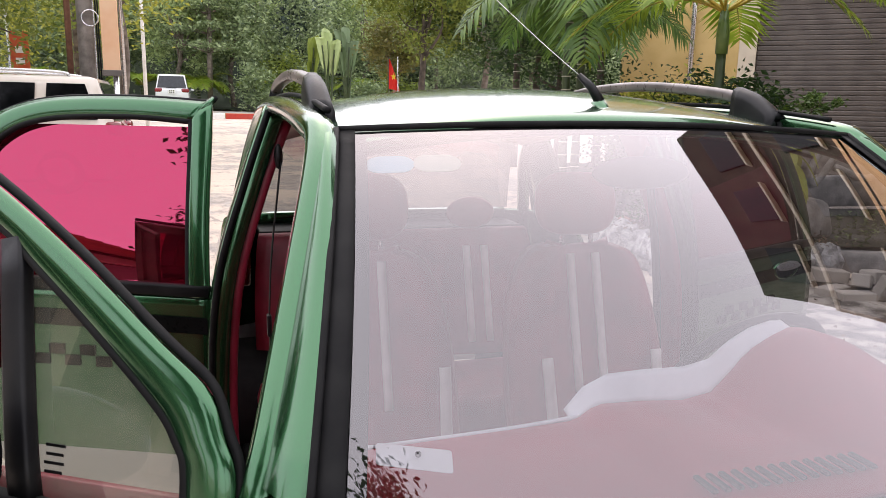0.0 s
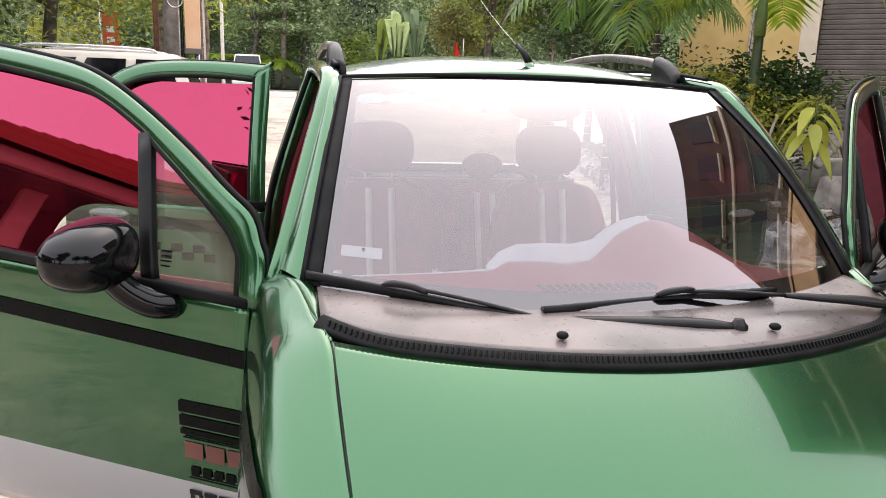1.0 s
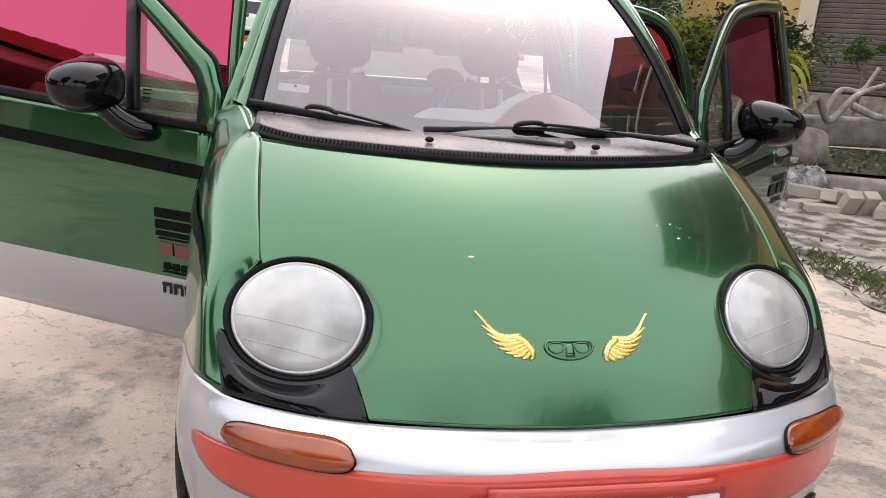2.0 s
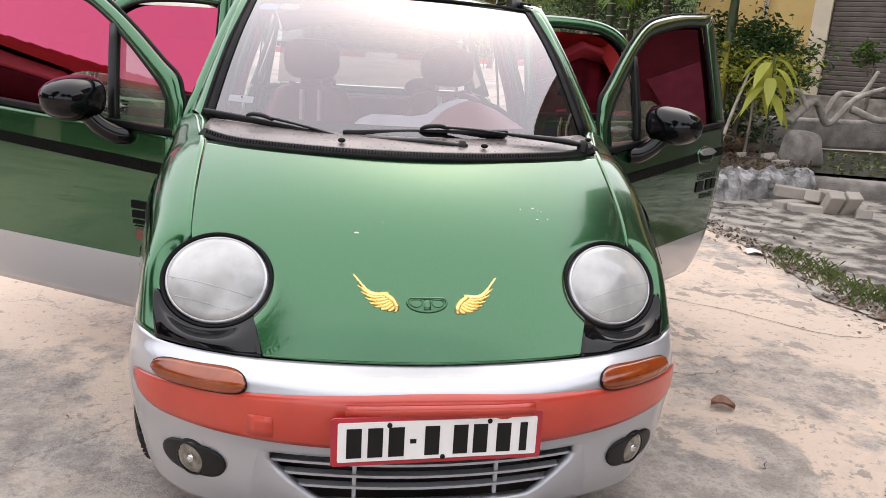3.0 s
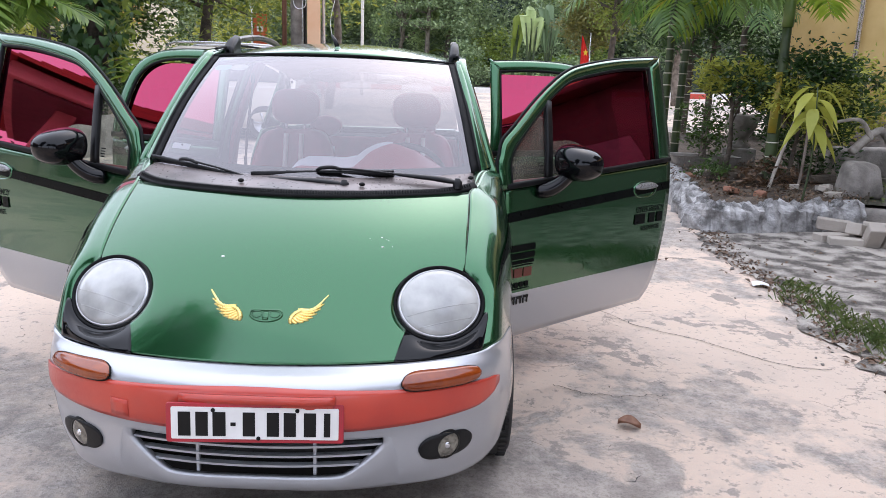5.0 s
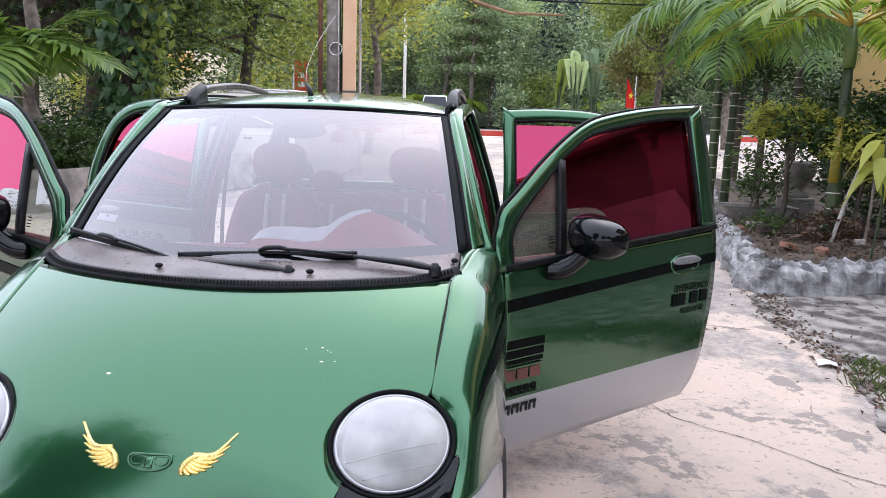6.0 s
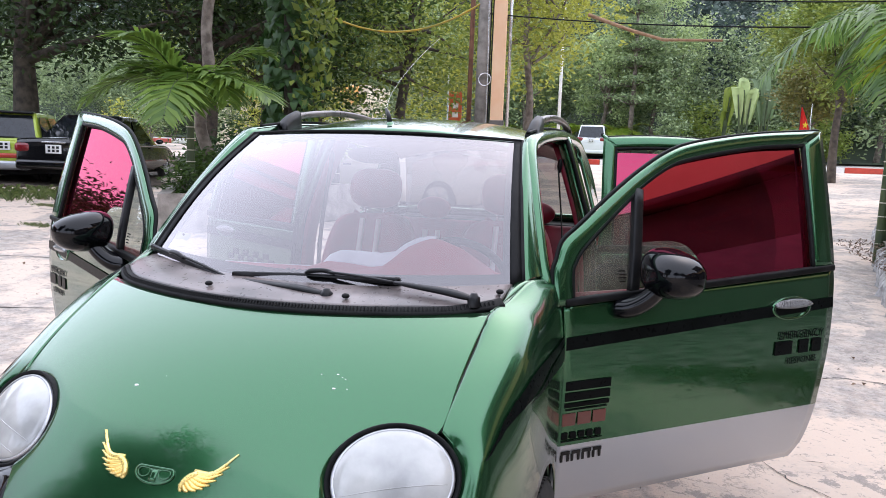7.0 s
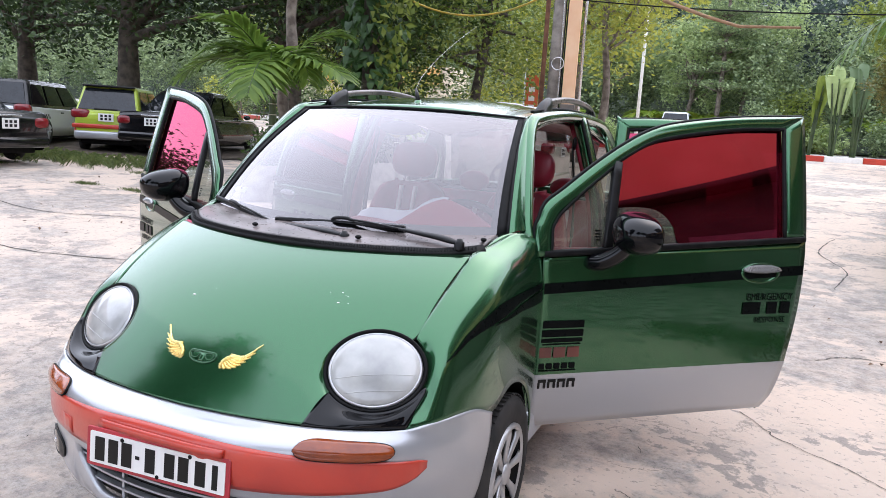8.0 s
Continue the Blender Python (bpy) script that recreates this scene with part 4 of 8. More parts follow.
    v, f = lathe([(0.0, 0.016), (0.009, 0.015), (0.012, 0.008), (0.017, 0.004), (0.018, -0.02)], 16)
    mesh_ob("wiper_pivot", arr(v) + pivot + up * 0.012, f, WIPER, w)


wiper((0.153, 0.709, 1.012), (-0.200, 0.790, 1.016), (-0.454, 0.882, 1.056), (-0.632, 0.996, 1.064), (-0.254, 0.800, 1.024))
wiper((0.550, 0.777, 1.022), (0.315, 0.800, 1.046), (0.078, 0.812, 1.052), (-0.198, 0.800, 1.034), (0.318, 0.832, 1.052))

# roof
def roof_z(y, x):
    t = (y - 1.41) / 1.85
    crown = 1.476 + 0.085 * math.sin(math.pi * min(1, max(0, t)) ** 0.75) - 0.01 * t
    return crown - (0.06 + 0.03 * t) * (abs(x) / 0.565) ** 2.4


roof_rows = []
for k in range(26):
    y0 = 1.418 + 1.83 * k / 25
    roof_rows.append([(x, y0 + 0.22 * x * x * (1 - k / 25) - 0.12 * x * x * (k / 25), roof_z(y0, x) if abs(x) < 0.57 else 0) for x in np.linspace(-0.565, 0.565, 25)])
sheet("roof", arr(roof_rows), GREEN, car, "green metallic roof", thick=0.02)
sheet("headliner", arr(roof_rows)[1:-1, 1:-1] - arr((0, 0, 0.035)), HEADLINER, car, "grey roof lining", thick=0.008)

# pillars and roof side members
SIDE = [(0.706, 1.090, 0.985), (0.680, 1.098, 1.060), (0.612, 1.275, 1.275), (0.562, 1.450, 1.432), (0.562, 1.600, 1.472), (0.566, 2.100, 1.500), (0.566, 2.700, 1.492), (0.566, 3.050, 1.450), (0.600, 3.300, 1.300), (0.660, 3.440, 1.020)]
sec = [(0.024, -0.020), (0.027, 0.0), (0.021, 0.018), (0.0, 0.025), (-0.020, 0.019), (-0.024, 0.0), (-0.018, -0.021), (0.0, -0.025)]
for s in (1, -1):
    path = crom([(s * a, b, c) for a, b, c in SIDE], 60)
    v, f = sweep(path, sec, (s * 1.0, 0, 0.2))
    mesh_ob("side_frame", v, f, GREEN, car, "green pillar and roof side member")
    front = path[: 30]
    rows = []
    for t in ts:                                         # painted face between the windscreen and the pillar's edge
        a = screen(s, t, 0.006)
        k = int(np.argmin(np.abs(front[:, 2] - a[2] - 0.004)))
        b = front[k] + arr((s * 0.004, -0.020, 0.010))
        rows.append([a * (1 - u) + b * u + arr((s * 0.2, -0.7, 0.6)) * 0.010 * math.sin(math.pi * u) for u in np.linspace(0, 1, 6)])
    sheet("pillar_face", arr(rows), GREEN, car, "green windscreen pillar")
    gut = [p + arr((s * -0.012, 0.010, 0.0)) + arr((-s * 0.01, 0, 0.030)) for p in path[24:50]]
    v, f = tube(gut, 0.006, 6)
    mesh_ob("gutter", v, f, RUBBER, car)
    # centre post
    post = crom([(s * 0.735, 2.270, 0.33), (s * 0.742, 2.270, 0.75), (s * 0.715, 2.275, 1.05), (s * 0.640, 2.300, 1.30), (s * 0.572, 2.330, 1.490)], 24)
    v, f = sweep(post, [(0.02, -0.055), (0.028, 0), (0.02, 0.055), (-0.03, 0.06), (-0.03, -0.06)], (s, 0, 0))
    mesh_ob("centre_post", v, f, GREEN, car)
    for off in (-0.058, 0.058):
        v, f = tube([p + arr((s * 0.016, off, 0)) for p in post], 0.009, 6)
        mesh_ob("door_seal", v, f, RUBBER, car)
    v, f = tube([p + arr((s * -0.034, 0.006, 0.0)) for p in path[33:50]], 0.012, 6)
    mesh_ob("door_seal", v, f, MAROON, car)
    trim = crom([(s * 0.700, 2.275, 0.36), (s * 0.706, 2.275, 0.75), (s * 0.676, 2.28, 1.05), (s * 0.600, 2.305, 1.30), (s * 0.535, 2.335, 1.46)], 14)
    v, f = sweep(trim, rounded(0.03, 0.11, 0.01, 2), (s, 0, 0))
    mesh_ob("post_trim", v, f, MAROON, car, "maroon post lining")
    v, f = sweep([(s * 0.715, 1.08, 0.30), (s * 0.718, 1.7, 0.295), (s * 0.718, 2.3, 0.295), (s * 0.715, 2.86, 0.30)], rounded(0.075, 0.13, 0.03, 3), (1, 0, 0))
    mesh_ob("sill", v, f, SILVER, car, "silver sill")
    # A-pillar foot and bulkhead side
    part("hinge_pillar", box_bm((0.05, 0.10, 0.72), (s * 0.708, 1.13, 0.66), 0.015), GREEN, car)
    # seat belt on the centre post
    v, f = sweep(crom([(s * 0.560, 2.250, 1.36), (s * 0.600, 2.22, 1.0), (s * 0.600, 2.16, 0.55), (s * 0.60, 2.10, 0.42)], 12), [(0.001, -0.022), (0.001, 0.022), (-0.001, 0.022), (-0.001, -0.022)], (s, 0, 0))
    mesh_ob("seat_belt", v, f, RUBBER, car, "black seat belt")
    part("belt_buckle", box_bm((0.012, 0.03, 0.06), (s * 0.603, 2.21, 0.92), 0.004), PLASTIC, car)
    ellipsoid("belt_anchor", (0.012, 0.022, 0.034), (s * 0.565, 2.262, 1.37), PLASTIC, car, seg=12)

# rear quarter, tail and its window
for s in (1, -1):
    rows = [
        [(s * 0.752, 2.860, 0.30), (s * 0.764, 2.845, 0.58), (s * 0.757, 2.90, 0.85), (s * 0.715, 2.99, 1.04)],
        [(s * 0.764, 2.905, 0.42), (s * 0.766, 2.93, 0.62), (s * 0.758, 3.00, 0.85), (s * 0.712, 3.08, 1.05)],
        [(s * 0.766, 3.150, 0.585), (s * 0.766, 3.15, 0.68), (s * 0.756, 3.18, 0.86), (s * 0.708, 3.22, 1.05)],
        [(s * 0.764, 3.395, 0.42), (s * 0.762, 3.38, 0.62), (s * 0.748, 3.38, 0.86), (s * 0.700, 3.36, 1.05)],
        [(s * 0.735, 3.500, 0.30), (s * 0.735, 3.50, 0.60), (s * 0.715, 3.47, 0.86), (s * 0.670, 3.43, 1.05)],
        [(s * 0.560, 3.590, 0.28), (s * 0.560, 3.59, 0.60), (s * 0.560, 3.54, 0.86), (s * 0.560, 3.48, 1.05)],
    ]
    sheet("rear_wing", loft(rows, 30, 16), [GREEN, SILVER], car, mat_of=lambda c: 1 if c.z < 0.51 else 0, thick=0.02)
    rows = [[(s * 0.700, 2.95, 1.06), (s * 0.640, 3.00, 1.24), (s * 0.574, 3.03, 1.44)], [(s * 0.690, 3.36, 1.06), (s * 0.640, 3.31, 1.22), (s * 0.590, 3.22, 1.38)]]
    sheet("rear_quarter_panel", loft(rows, 8, 10), GREEN, car, thick=0.02)
    bm = box_bm((0.10, 0.05, 0.26), (s * 0.645, 3.475, 0.86), 0.02)
    part("tail_lamp", bm, surface("tail_lamp_red", (0.15, 0.006, 0.010), (0.22, 0.010, 0.014), 0.25, coat=0.5) if s == 1 else bpy.data.materials["tail_lamp_red"], car, "red tail lamp", smooth=True)
tail = loft([[(x, 3.60 - 0.10 * x * x, 0.28) for x in np.linspace(-0.57, 0.57, 9)], [(x, 3.605 - 0.10 * x * x, 0.60) for x in np.linspace(-0.57, 0.57, 9)], [(x, 3.55 - 0.10 * x * x, 0.88) for x in np.linspace(-0.57, 0.57, 9)], [(x, 3.485 - 0.10 * x * x, 1.06) for x in np.linspace(-0.57, 0.57, 9)]], 14, 17)
sheet("tailgate", tail, [GREEN, SILVER], car, mat_of=lambda c: 1 if c.z < 0.51 else 0, thick=0.03)
G = loft([[(x, 3.475 - 0.10 * x * x, 1.06) for x in np.linspace(-0.58, 0.58, 9)], [(x, 3.40 - 0.10 * x * x, 1.25) for x in np.linspace(-0.56, 0.56, 9)], [(x, 3.27 - 0.10 * x * x, 1.44) for x in np.linspace(-0.53, 0.53, 9)]], 10, 17)
rear_glass = sheet("rear_window", G, REAR_CLEAR, car, "smoky rear window")
rear_glass.visible_shadow = False
v, f = tube([(x, 3.26 - 0.1 * x * x, 1.452) for x in np.linspace(-0.55, 0.55, 12)], 0.025, 8)
mesh_ob("rear_header", v, f, GREEN, car)

# roof rails
for s in (1, -1):
    rail = empty("roof_rail", None, car)
    rail["label"] = "black roof rail with a weathered top"
    path = crom([(s * 0.528, 1.700, 1.476), (s * 0.527, 1.775, 1.528), (s * 0.525, 1.90, 1.556), (s * 0.525, 2.25, 1.582), (s * 0.527, 2.60, 1.574), (s * 0.530, 2.76, 1.545), (s * 0.534, 2.85, 1.482)], 36)
    v, f = sweep(path, rounded(0.034, 0.028, 0.010, 3), (1, 0, 0))
    mesh_ob("rail_bar", v, f, COWL, rail)
    for y, lean in ((1.745, 1), (2.80, -1)):
        rows = [[(s * (0.528 + a), y - lean * 0.070 + b, 1.478 + c) for a, b, c in ((-0.026, 0, -0.012), (-0.020, 0, 0.02), (0.020, 0, 0.02), (0.028, 0, -0.015))],
                [(s * (0.528 + a), y + b, 1.492 + c) for a, b, c in ((-0.026, 0, -0.012), (-0.019, 0, 0.048), (0.019, 0, 0.048), (0.028, 0, -0.015))],
                [(s * (0.528 + a), y + lean * 0.075 + b, 1.500 + c) for a, b, c in ((-0.024, 0, -0.012), (-0.018, 0, 0.062), (0.018, 0, 0.062), (0.024, 0, -0.015))]]
        sheet("rail_foot", loft(rows, 8, 10), PLASTIC, rail, thick=0.02)

# aerial
aerial = empty("aerial", None, car)
aerial["label"] = "thin bent wire aerial on a green foot"
rows = [[(0.0 + a * 0.020, 1.560 + b * 0.035, 1.500 + h) for a, b in ((math.cos(w), math.sin(w)) for w in np.linspace(0, 2 * math.pi, 13))] for h in (-0.015, 0.0)]
rows += [[(0.0 + a * 0.014, 1.570 + b * 0.022, 1.518) for a, b in ((math.cos(w), math.sin(w)) for w in np.linspace(0, 2 * math.pi, 13))], [(a * 0.004, 1.572 + b * 0.006, 1.530) for a, b in ((math.cos(w), math.sin(w)) for w in np.linspace(0, 2 * math.pi, 13))]]
sheet("aerial_foot", arr(rows), GREEN, aerial)
bar("aerial_joint", [(0, 1.565, 1.520), (-0.012, 1.580, 1.548), (-0.030, 1.600, 1.572)], [0.011, 0.009, 0.006], PLASTIC, aerial)
bar("aerial_wire", [(-0.030, 1.600, 1.572), (-0.055, 1.72, 1.64), (-0.070, 1.92, 1.74), (-0.075, 2.18, 1.86), (-0.08, 2.45, 1.97)], 0.0006, CHROME, aerial, sides=5, n=20)

# wheels
def wheel(name, x, y):
    s = 1 if x > 0 else -1
    w = empty(name, pose(x, y, 0.268), car)
    w["label"] = "road wheel with a silver spoked cover"
    prof = [(0.168, -0.070), (0.205, -0.080), (0.245, -0.076), (0.262, -0.062), (0.266, -0.03), (0.267, 0.0), (0.266, 0.03), (0.262, 0.062), (0.245, 0.076), (0.205, 0.080), (0.168, 0.070)]
    v, f = lathe(prof, 44, "x")
    tyre = mesh_ob("tyre", v, f, TYRE, w, "worn black tyre")
    for k in range(60):
        a = 2 * math.pi * k / 60
        for off in (-0.05, 0.05):
            bm = box_bm((0.030, 0.014, 0.006), (off, 0, 0.2675), 0.0015, None, 1)
            bm.transform(Matrix.Rotation(a, 4, "X"))
            part("tread_block", bm, TYRE, tyre)
    v, f = lathe([(0.172, s * 0.070), (0.166, s * 0.078), (0.158, s * 0.074), (0.150, s * 0.055), (0.08, s * 0.030), (0.0, s * 0.030)], 40, "x")
    rim = mesh_ob("rim", v, f, PLASTIC, w)
    v, f = lathe([(0.174, s * 0.060), (0.172, s * 0.080), (0.160, s * 0.083), (0.152, s * 0.076)], 44, "x")
    mesh_ob("rim_ring", v, f, ALLOY, rim)
    for k in range(8):
        a = 2 * math.pi * k / 8
        rows = []
        for r, half, h in ((0.030, 0.013, 0.070), (0.08, 0.014, 0.074), (0.125, 0.018, 0.079), (0.156, 0.026, 0.078)):
            row = []
            for e, d in ((-1, -0.010), (-0.6, 0.0), (0.6, 0.0), (1, -0.010)):
                p = Matrix.Rotation(a, 3, "X") @ Vector((s * (h + d), e * half, r))
                row.append(tuple(p))
            rows.append(row)
        sheet("spoke", loft(rows, 7, 7), ALLOY, rim, thick=0.004)
    v, f = lathe([(0.0, s * 0.084), (0.022, s * 0.083), (0.034, s * 0.079), (0.038, s * 0.070)], 24, "x")
    mesh_ob("hub_cap", v, f, ALLOY, rim)
    return w


for x in (0.694, -0.694):
    for y in (0.780, 3.150):
        wheel("front_wheel" if y < 1 else "rear_wheel", x, y)
        s = 1 if x > 0 else -1
        arch = [[(s * xx, y + 0.315 * math.cos(radians(a)), 0.270 + 0.315 * math.sin(radians(a))) for a in np.linspace(-8, 188, 22)] for xx in (0.45, 0.74)]
        sheet("wheel_arch_liner", arr(arch), RUBBER, car)
part("mud_flap", box_bm((0.17, 0.012, 0.22), (0.665, 1.088, 0.235), 0.004), RUBBER, car)
part("mud_flap", box_bm((0.17, 0.012, 0.22), (-0.665, 1.088, 0.235), 0.004), RUBBER, car)

# black flame on each front wing
wing_fine = loft(WING_A + WING_B, 200, 140).reshape(-1, 3)


def on_wing(s, y, z, out=0.008):
    """Point just outside the wing at a length and a height."""
    p = wing_fine[np.argmin((wing_fine[:, 1] - y) ** 2 + (wing_fine[:, 2] - z) ** 2)]
    n = arr((0.86, -0.35 if y < 0.65 else -0.1, 0.5 if y < 0.7 else 0.2))
    return (arr((p[0], y, z)) + n * out) * arr((s, 1, 1))


FLAMES = (((0.40, 0.750, 0.749), (0.50, 0.801, 0.787), (0.57, 0.830, 0.804), (0.69, 0.864, 0.822), (0.76, 0.873, 0.835), (0.85, 0.875, 0.848), (1.09, 0.874, 0.853)),
          ((0.63, 0.808, 0.807), (0.76, 0.826, 0.812), (0.85, 0.838, 0.816), (1.09, 0.847, 0.801)))
for s in (1, -1):
    for flame in FLAMES:
        ys = np.linspace(flame[0][0], flame[-1][0], 40)
        hi, lo = (np.interp(ys, [q[0] for q in flame], [q[k] for q in flame]) for k in (1, 2))
        sheet("wing_decal", arr([[on_wing(s, y, a + (b - a) * t) for t in np.linspace(0, 1, 6)] for y, a, b in zip(ys, lo, hi)]), DECAL, car, "black flame decal")

# underbody and engine bay floor
part("floor_pan", box_bm((1.34, 2.35, 0.05), (0, 2.20, 0.27), 0.01), RUBBER, car)
part("bulkhead", box_bm((1.30, 0.04, 0.62), (0, 1.05, 0.62), 0.01), RUBBER, car)
part("engine_block", box_bm((0.84, 0.72, 0.26), (0, 0.62, 0.40), 0.03), RUBBER, car)

# ---------------------------------------------------------------- doors
def bow(z):
    """How far the flank stands out or leans in at a height."""
    if z < 0.55:
        return -0.055 * ((0.55 - z) / 0.25) ** 1.6
    if z < 1.0:
        return 0.014 * math.sin(math.pi * (z - 0.55) / 0.45)
    return -0.157 * ((z - 1.0) / 0.52) ** 1.12


FRONT_OUT = [(-0.034, 0.968), (-0.030, 1.060), (-0.012, 1.100), (0.018, 1.155), (0.090, 1.203), (0.220, 1.292), (0.355, 1.373), (0.487, 1.437), (0.622, 1.474), (0.903, 1.513), (1.263, 1.540)]
FRONT_IN = [(0.030, 0.972), (0.035, 1.060), (0.050, 1.094), (0.088, 1.137), (0.212, 1.232), (0.300, 1.294), (0.347, 1.329), (0.480, 1.396), (0.615, 1.429), (0.897, 1.471), (1.152, 1.487)]
REAR_OUT = [(0.000, 0.985), (0.020, 1.200), (0.040, 1.495), (0.060, 1.505), (0.300, 1.516), (0.540, 1.506), (0.690, 1.458), (0.780, 1.360), (0.832, 1.180), (0.840, 0.985)]
REAR_IN = [(0.060, 0.985), (0.078, 1.200), (0.096, 1.446), (0.110, 1.456), (0.300, 1.466), (0.520, 1.456), (0.645, 1.414), (0.720, 1.330), (0.764, 1.170), (0.772, 0.985)]


def door_frame(s, v, z, out=0.0):
    return (s * (bow(z) + out), v, z)


def make_front_door(s, angle):
    door = empty("front_door", pose(s * 0.748, 1.102, 0, 0, 0, -s * angle), car)
    door["label"] = "open green front door with a silver lower edge and pink mirror-film glass"

    def edge(z):
        return 1.150 + 0.06 * min(1, max(0, (z - 0.3) / 0.72)) ** 0.6 - 0.02 * max(0, (0.36 - z) / 0.06)

    zs = np.concatenate([np.linspace(0.295, 0.512, 8), np.linspace(0.518, 1.0, 15)])
    def waist(v, z):
        return z if z < 0.90 else 0.90 + (z - 0.90) * (0.075 + 0.052 * v) / 0.10

    G = arr([[door_frame(s, v * edge(z), waist(v * edge(z), z)) for v in np.linspace(0.0, 1.0, 33)] for z in zs])
    sheet("door_panel", G, [GREEN, SILVER], door, mat_of=lambda c: 1 if c.z < 0.515 else 0, thick=0.010, offset=0)
    inner = arr([[door_frame(s, 0.06 + v * (edge(z) - 0.10), z, -0.068) for v in np.linspace(0, 1, 12)] for z in np.linspace(0.34, 0.99, 10)])
    sheet("door_lining", inner, MAROON, door, "maroon door lining", thick=0.015, offset=0)
    rim_v, rim_f = tube([door_frame(s, edge(z) - 0.012, z, -0.034) for z in zs], 0.030, 8)
    mesh_ob("door_edge", rim_v, rim_f, GREEN, door)
    rim_v, rim_f = tube([door_frame(s, 0.03 + q * (edge(0.31) - 0.06), 0.312, -0.032) for q in np.linspace(0, 1, 8)], 0.024, 8)
    mesh_ob("door_edge", rim_v, rim_f, SILVER, door)
    # window frame and its rubber
    tail_o, tail_i = [(1.236, 1.300), (1.206, 1.035)], [(1.127, 1.300), (1.100, 1.040)]
    o, i = crom([(a, b, 0) for a, b in FRONT_OUT], 46), crom([(a, b, 0) for a, b in FRONT_IN], 46)
    o2, i2 = crom([(*FRONT_OUT[-1], 0)] + [(*p, 0) for p in tail_o], 16), crom([(*FRONT_IN[-1], 0)] + [(*p, 0) for p in tail_i], 16)
    for a, b in ((o, i), (o2, i2)):
        G = arr([[door_frame(s, *(p[:2] * (1 - t) + q[:2] * t), 0.006 * math.sin(math.pi * t)) for t in np.linspace(0, 1, 5)] for p, q in zip(a, b)])
        sheet("window_frame", G, GREEN, door, thick=0.020, offset=0)
    lip = [door_frame(s, p[0], p[1], 0.004) for p in i] + [door_frame(s, p[0], p[1], 0.004) for p in i2]
    v, f = tube(lip, 0.009, 6)
    mesh_ob("window_rubber", v, f, RUBBER, door)
    rim = [door_frame(s, p[0] - 0.002, p[1] + 0.006, -0.004) for p in o]
    v, f = tube(rim, 0.007, 6)
    mesh_ob("drip_rubber", v, f, RUBBER, door)
    bot = [door_frame(s, v, 0.978 + 0.052 * v, 0.006) for v in np.linspace(0.0, 1.200, 14)]
    v, f = sweep(bot, rounded(0.026, 0.024, 0.007, 3), (s, 0, 0))
    mesh_ob("belt_rubber", v, f, RUBBER, door, "black waistline rubber")
    div = [door_frame(s, 0.262 + 0.068 * t, 0.99 + 0.327 * t, 0.002) for t in np.linspace(0, 1, 8)]
    v, f = sweep(div, rounded(0.024, 0.038, 0.006, 2), (s, 0, 0))
    mesh_ob("window_divider", v, f, PLASTIC, door)
    frame_i = arr([(p[0], p[1]) for p in i])

    def glass_top_z(v):
        return float(np.interp(v, frame_i[:, 0], frame_i[:, 1]))

    def low_z(v):
        return 0.980 + 0.052 * v

    def clear_z(v):
        t = min(1.0, max(0.0, (v - 0.28) / 0.300))
        return low_z(v) + 0.150 * (1 - t ** 5) ** 0.5

    def glass(name, v0, v1, lo, hi, mat, label, n=30, lean_a=0.0, lean_b=0.0):
        """A pane between two heights; its ends may lean with the divider."""
        rows = []
        for q in np.linspace(0, 1, n):
            row = []
            for t in np.linspace(0, 1, 10):
                v = v0 + (v1 - v0) * q
                for _ in range(3):
                    z = lo(v) + (max(hi(v), lo(v) + 0.002) - lo(v)) * t
                    v = v0 + (v1 - v0) * q + 0.205 * (z - 0.99) * (lean_a * (1 - q) + lean_b * q)
                row.append(door_frame(s, v, z, -0.012))
            rows.append(row)
        ob = sheet(name, arr(rows), mat, door, label)
        ob.visible_shadow = False

    glass("quarter_window", 0.036, 0.262, low_z, glass_top_z, CLEAR, "clear triangular quarter window", 16, 0.0, 1.0)
    glass("window_pane", 0.262, 1.105, lambda v: clear_z(v) if v < 0.58 else low_z(v), glass_top_z, TINT, "pink mirror-film window pane", 44, 1.0, 0.45)
    glass("mirror_cutout_pane", 0.262, 0.579, low_z, clear_z, CLEAR, "clear patch of glass beside the mirror", 22, 1.0, 0.0)
    # stripe, handle, decals
    band = arr([[door_frame(s, v, 0.850 + 0.053 * v + e * 0.0195, 0.0095) for e in (-1, 0, 1)] for v in np.linspace(0.006, edge(0.88) - 0.004, 25)])
    sheet("black_stripe", band, DECAL, door, "black stripe along the door")
    cup = []
    for k in range(24):
        a = 2 * math.pi * k / 24
        cup.append([door_frame(s, 0.980 + r * 0.100 * math.cos(a), 0.903 + r * 0.043 * math.sin(a), o2_) for r, o2_ in ((1.0, 0.003), (0.97, 0.012), (0.86, 0.013), (0.78, 0.004), (0.5, -0.002), (0.02, -0.002))])
    V = arr(cup).reshape(-1, 3)
    handle = mesh_ob("door_handle", V, grid_faces(24, 6, close_u=True), GREEN, door, "green handle cup with a silver-grained lever")
    lev = arr([[door_frame(s, 0.980 + 0.094 * e, 0.917 + 0.020 * t * math.sqrt(max(0.05, 1 - e * e)), 0.020 - 0.006 * t) for t in (-0.6, 0, 0.5, 1)] for e in np.linspace(-0.98, 0.98, 15)])
    sheet("handle_lever", lev, CARBON, handle, "grained lever", thick=0.006, offset=0)
    face = Matrix.Rotation(radians(90), 4, "X")
    turn = Matrix.Rotation(radians(90 * s), 4, "Z") @ face

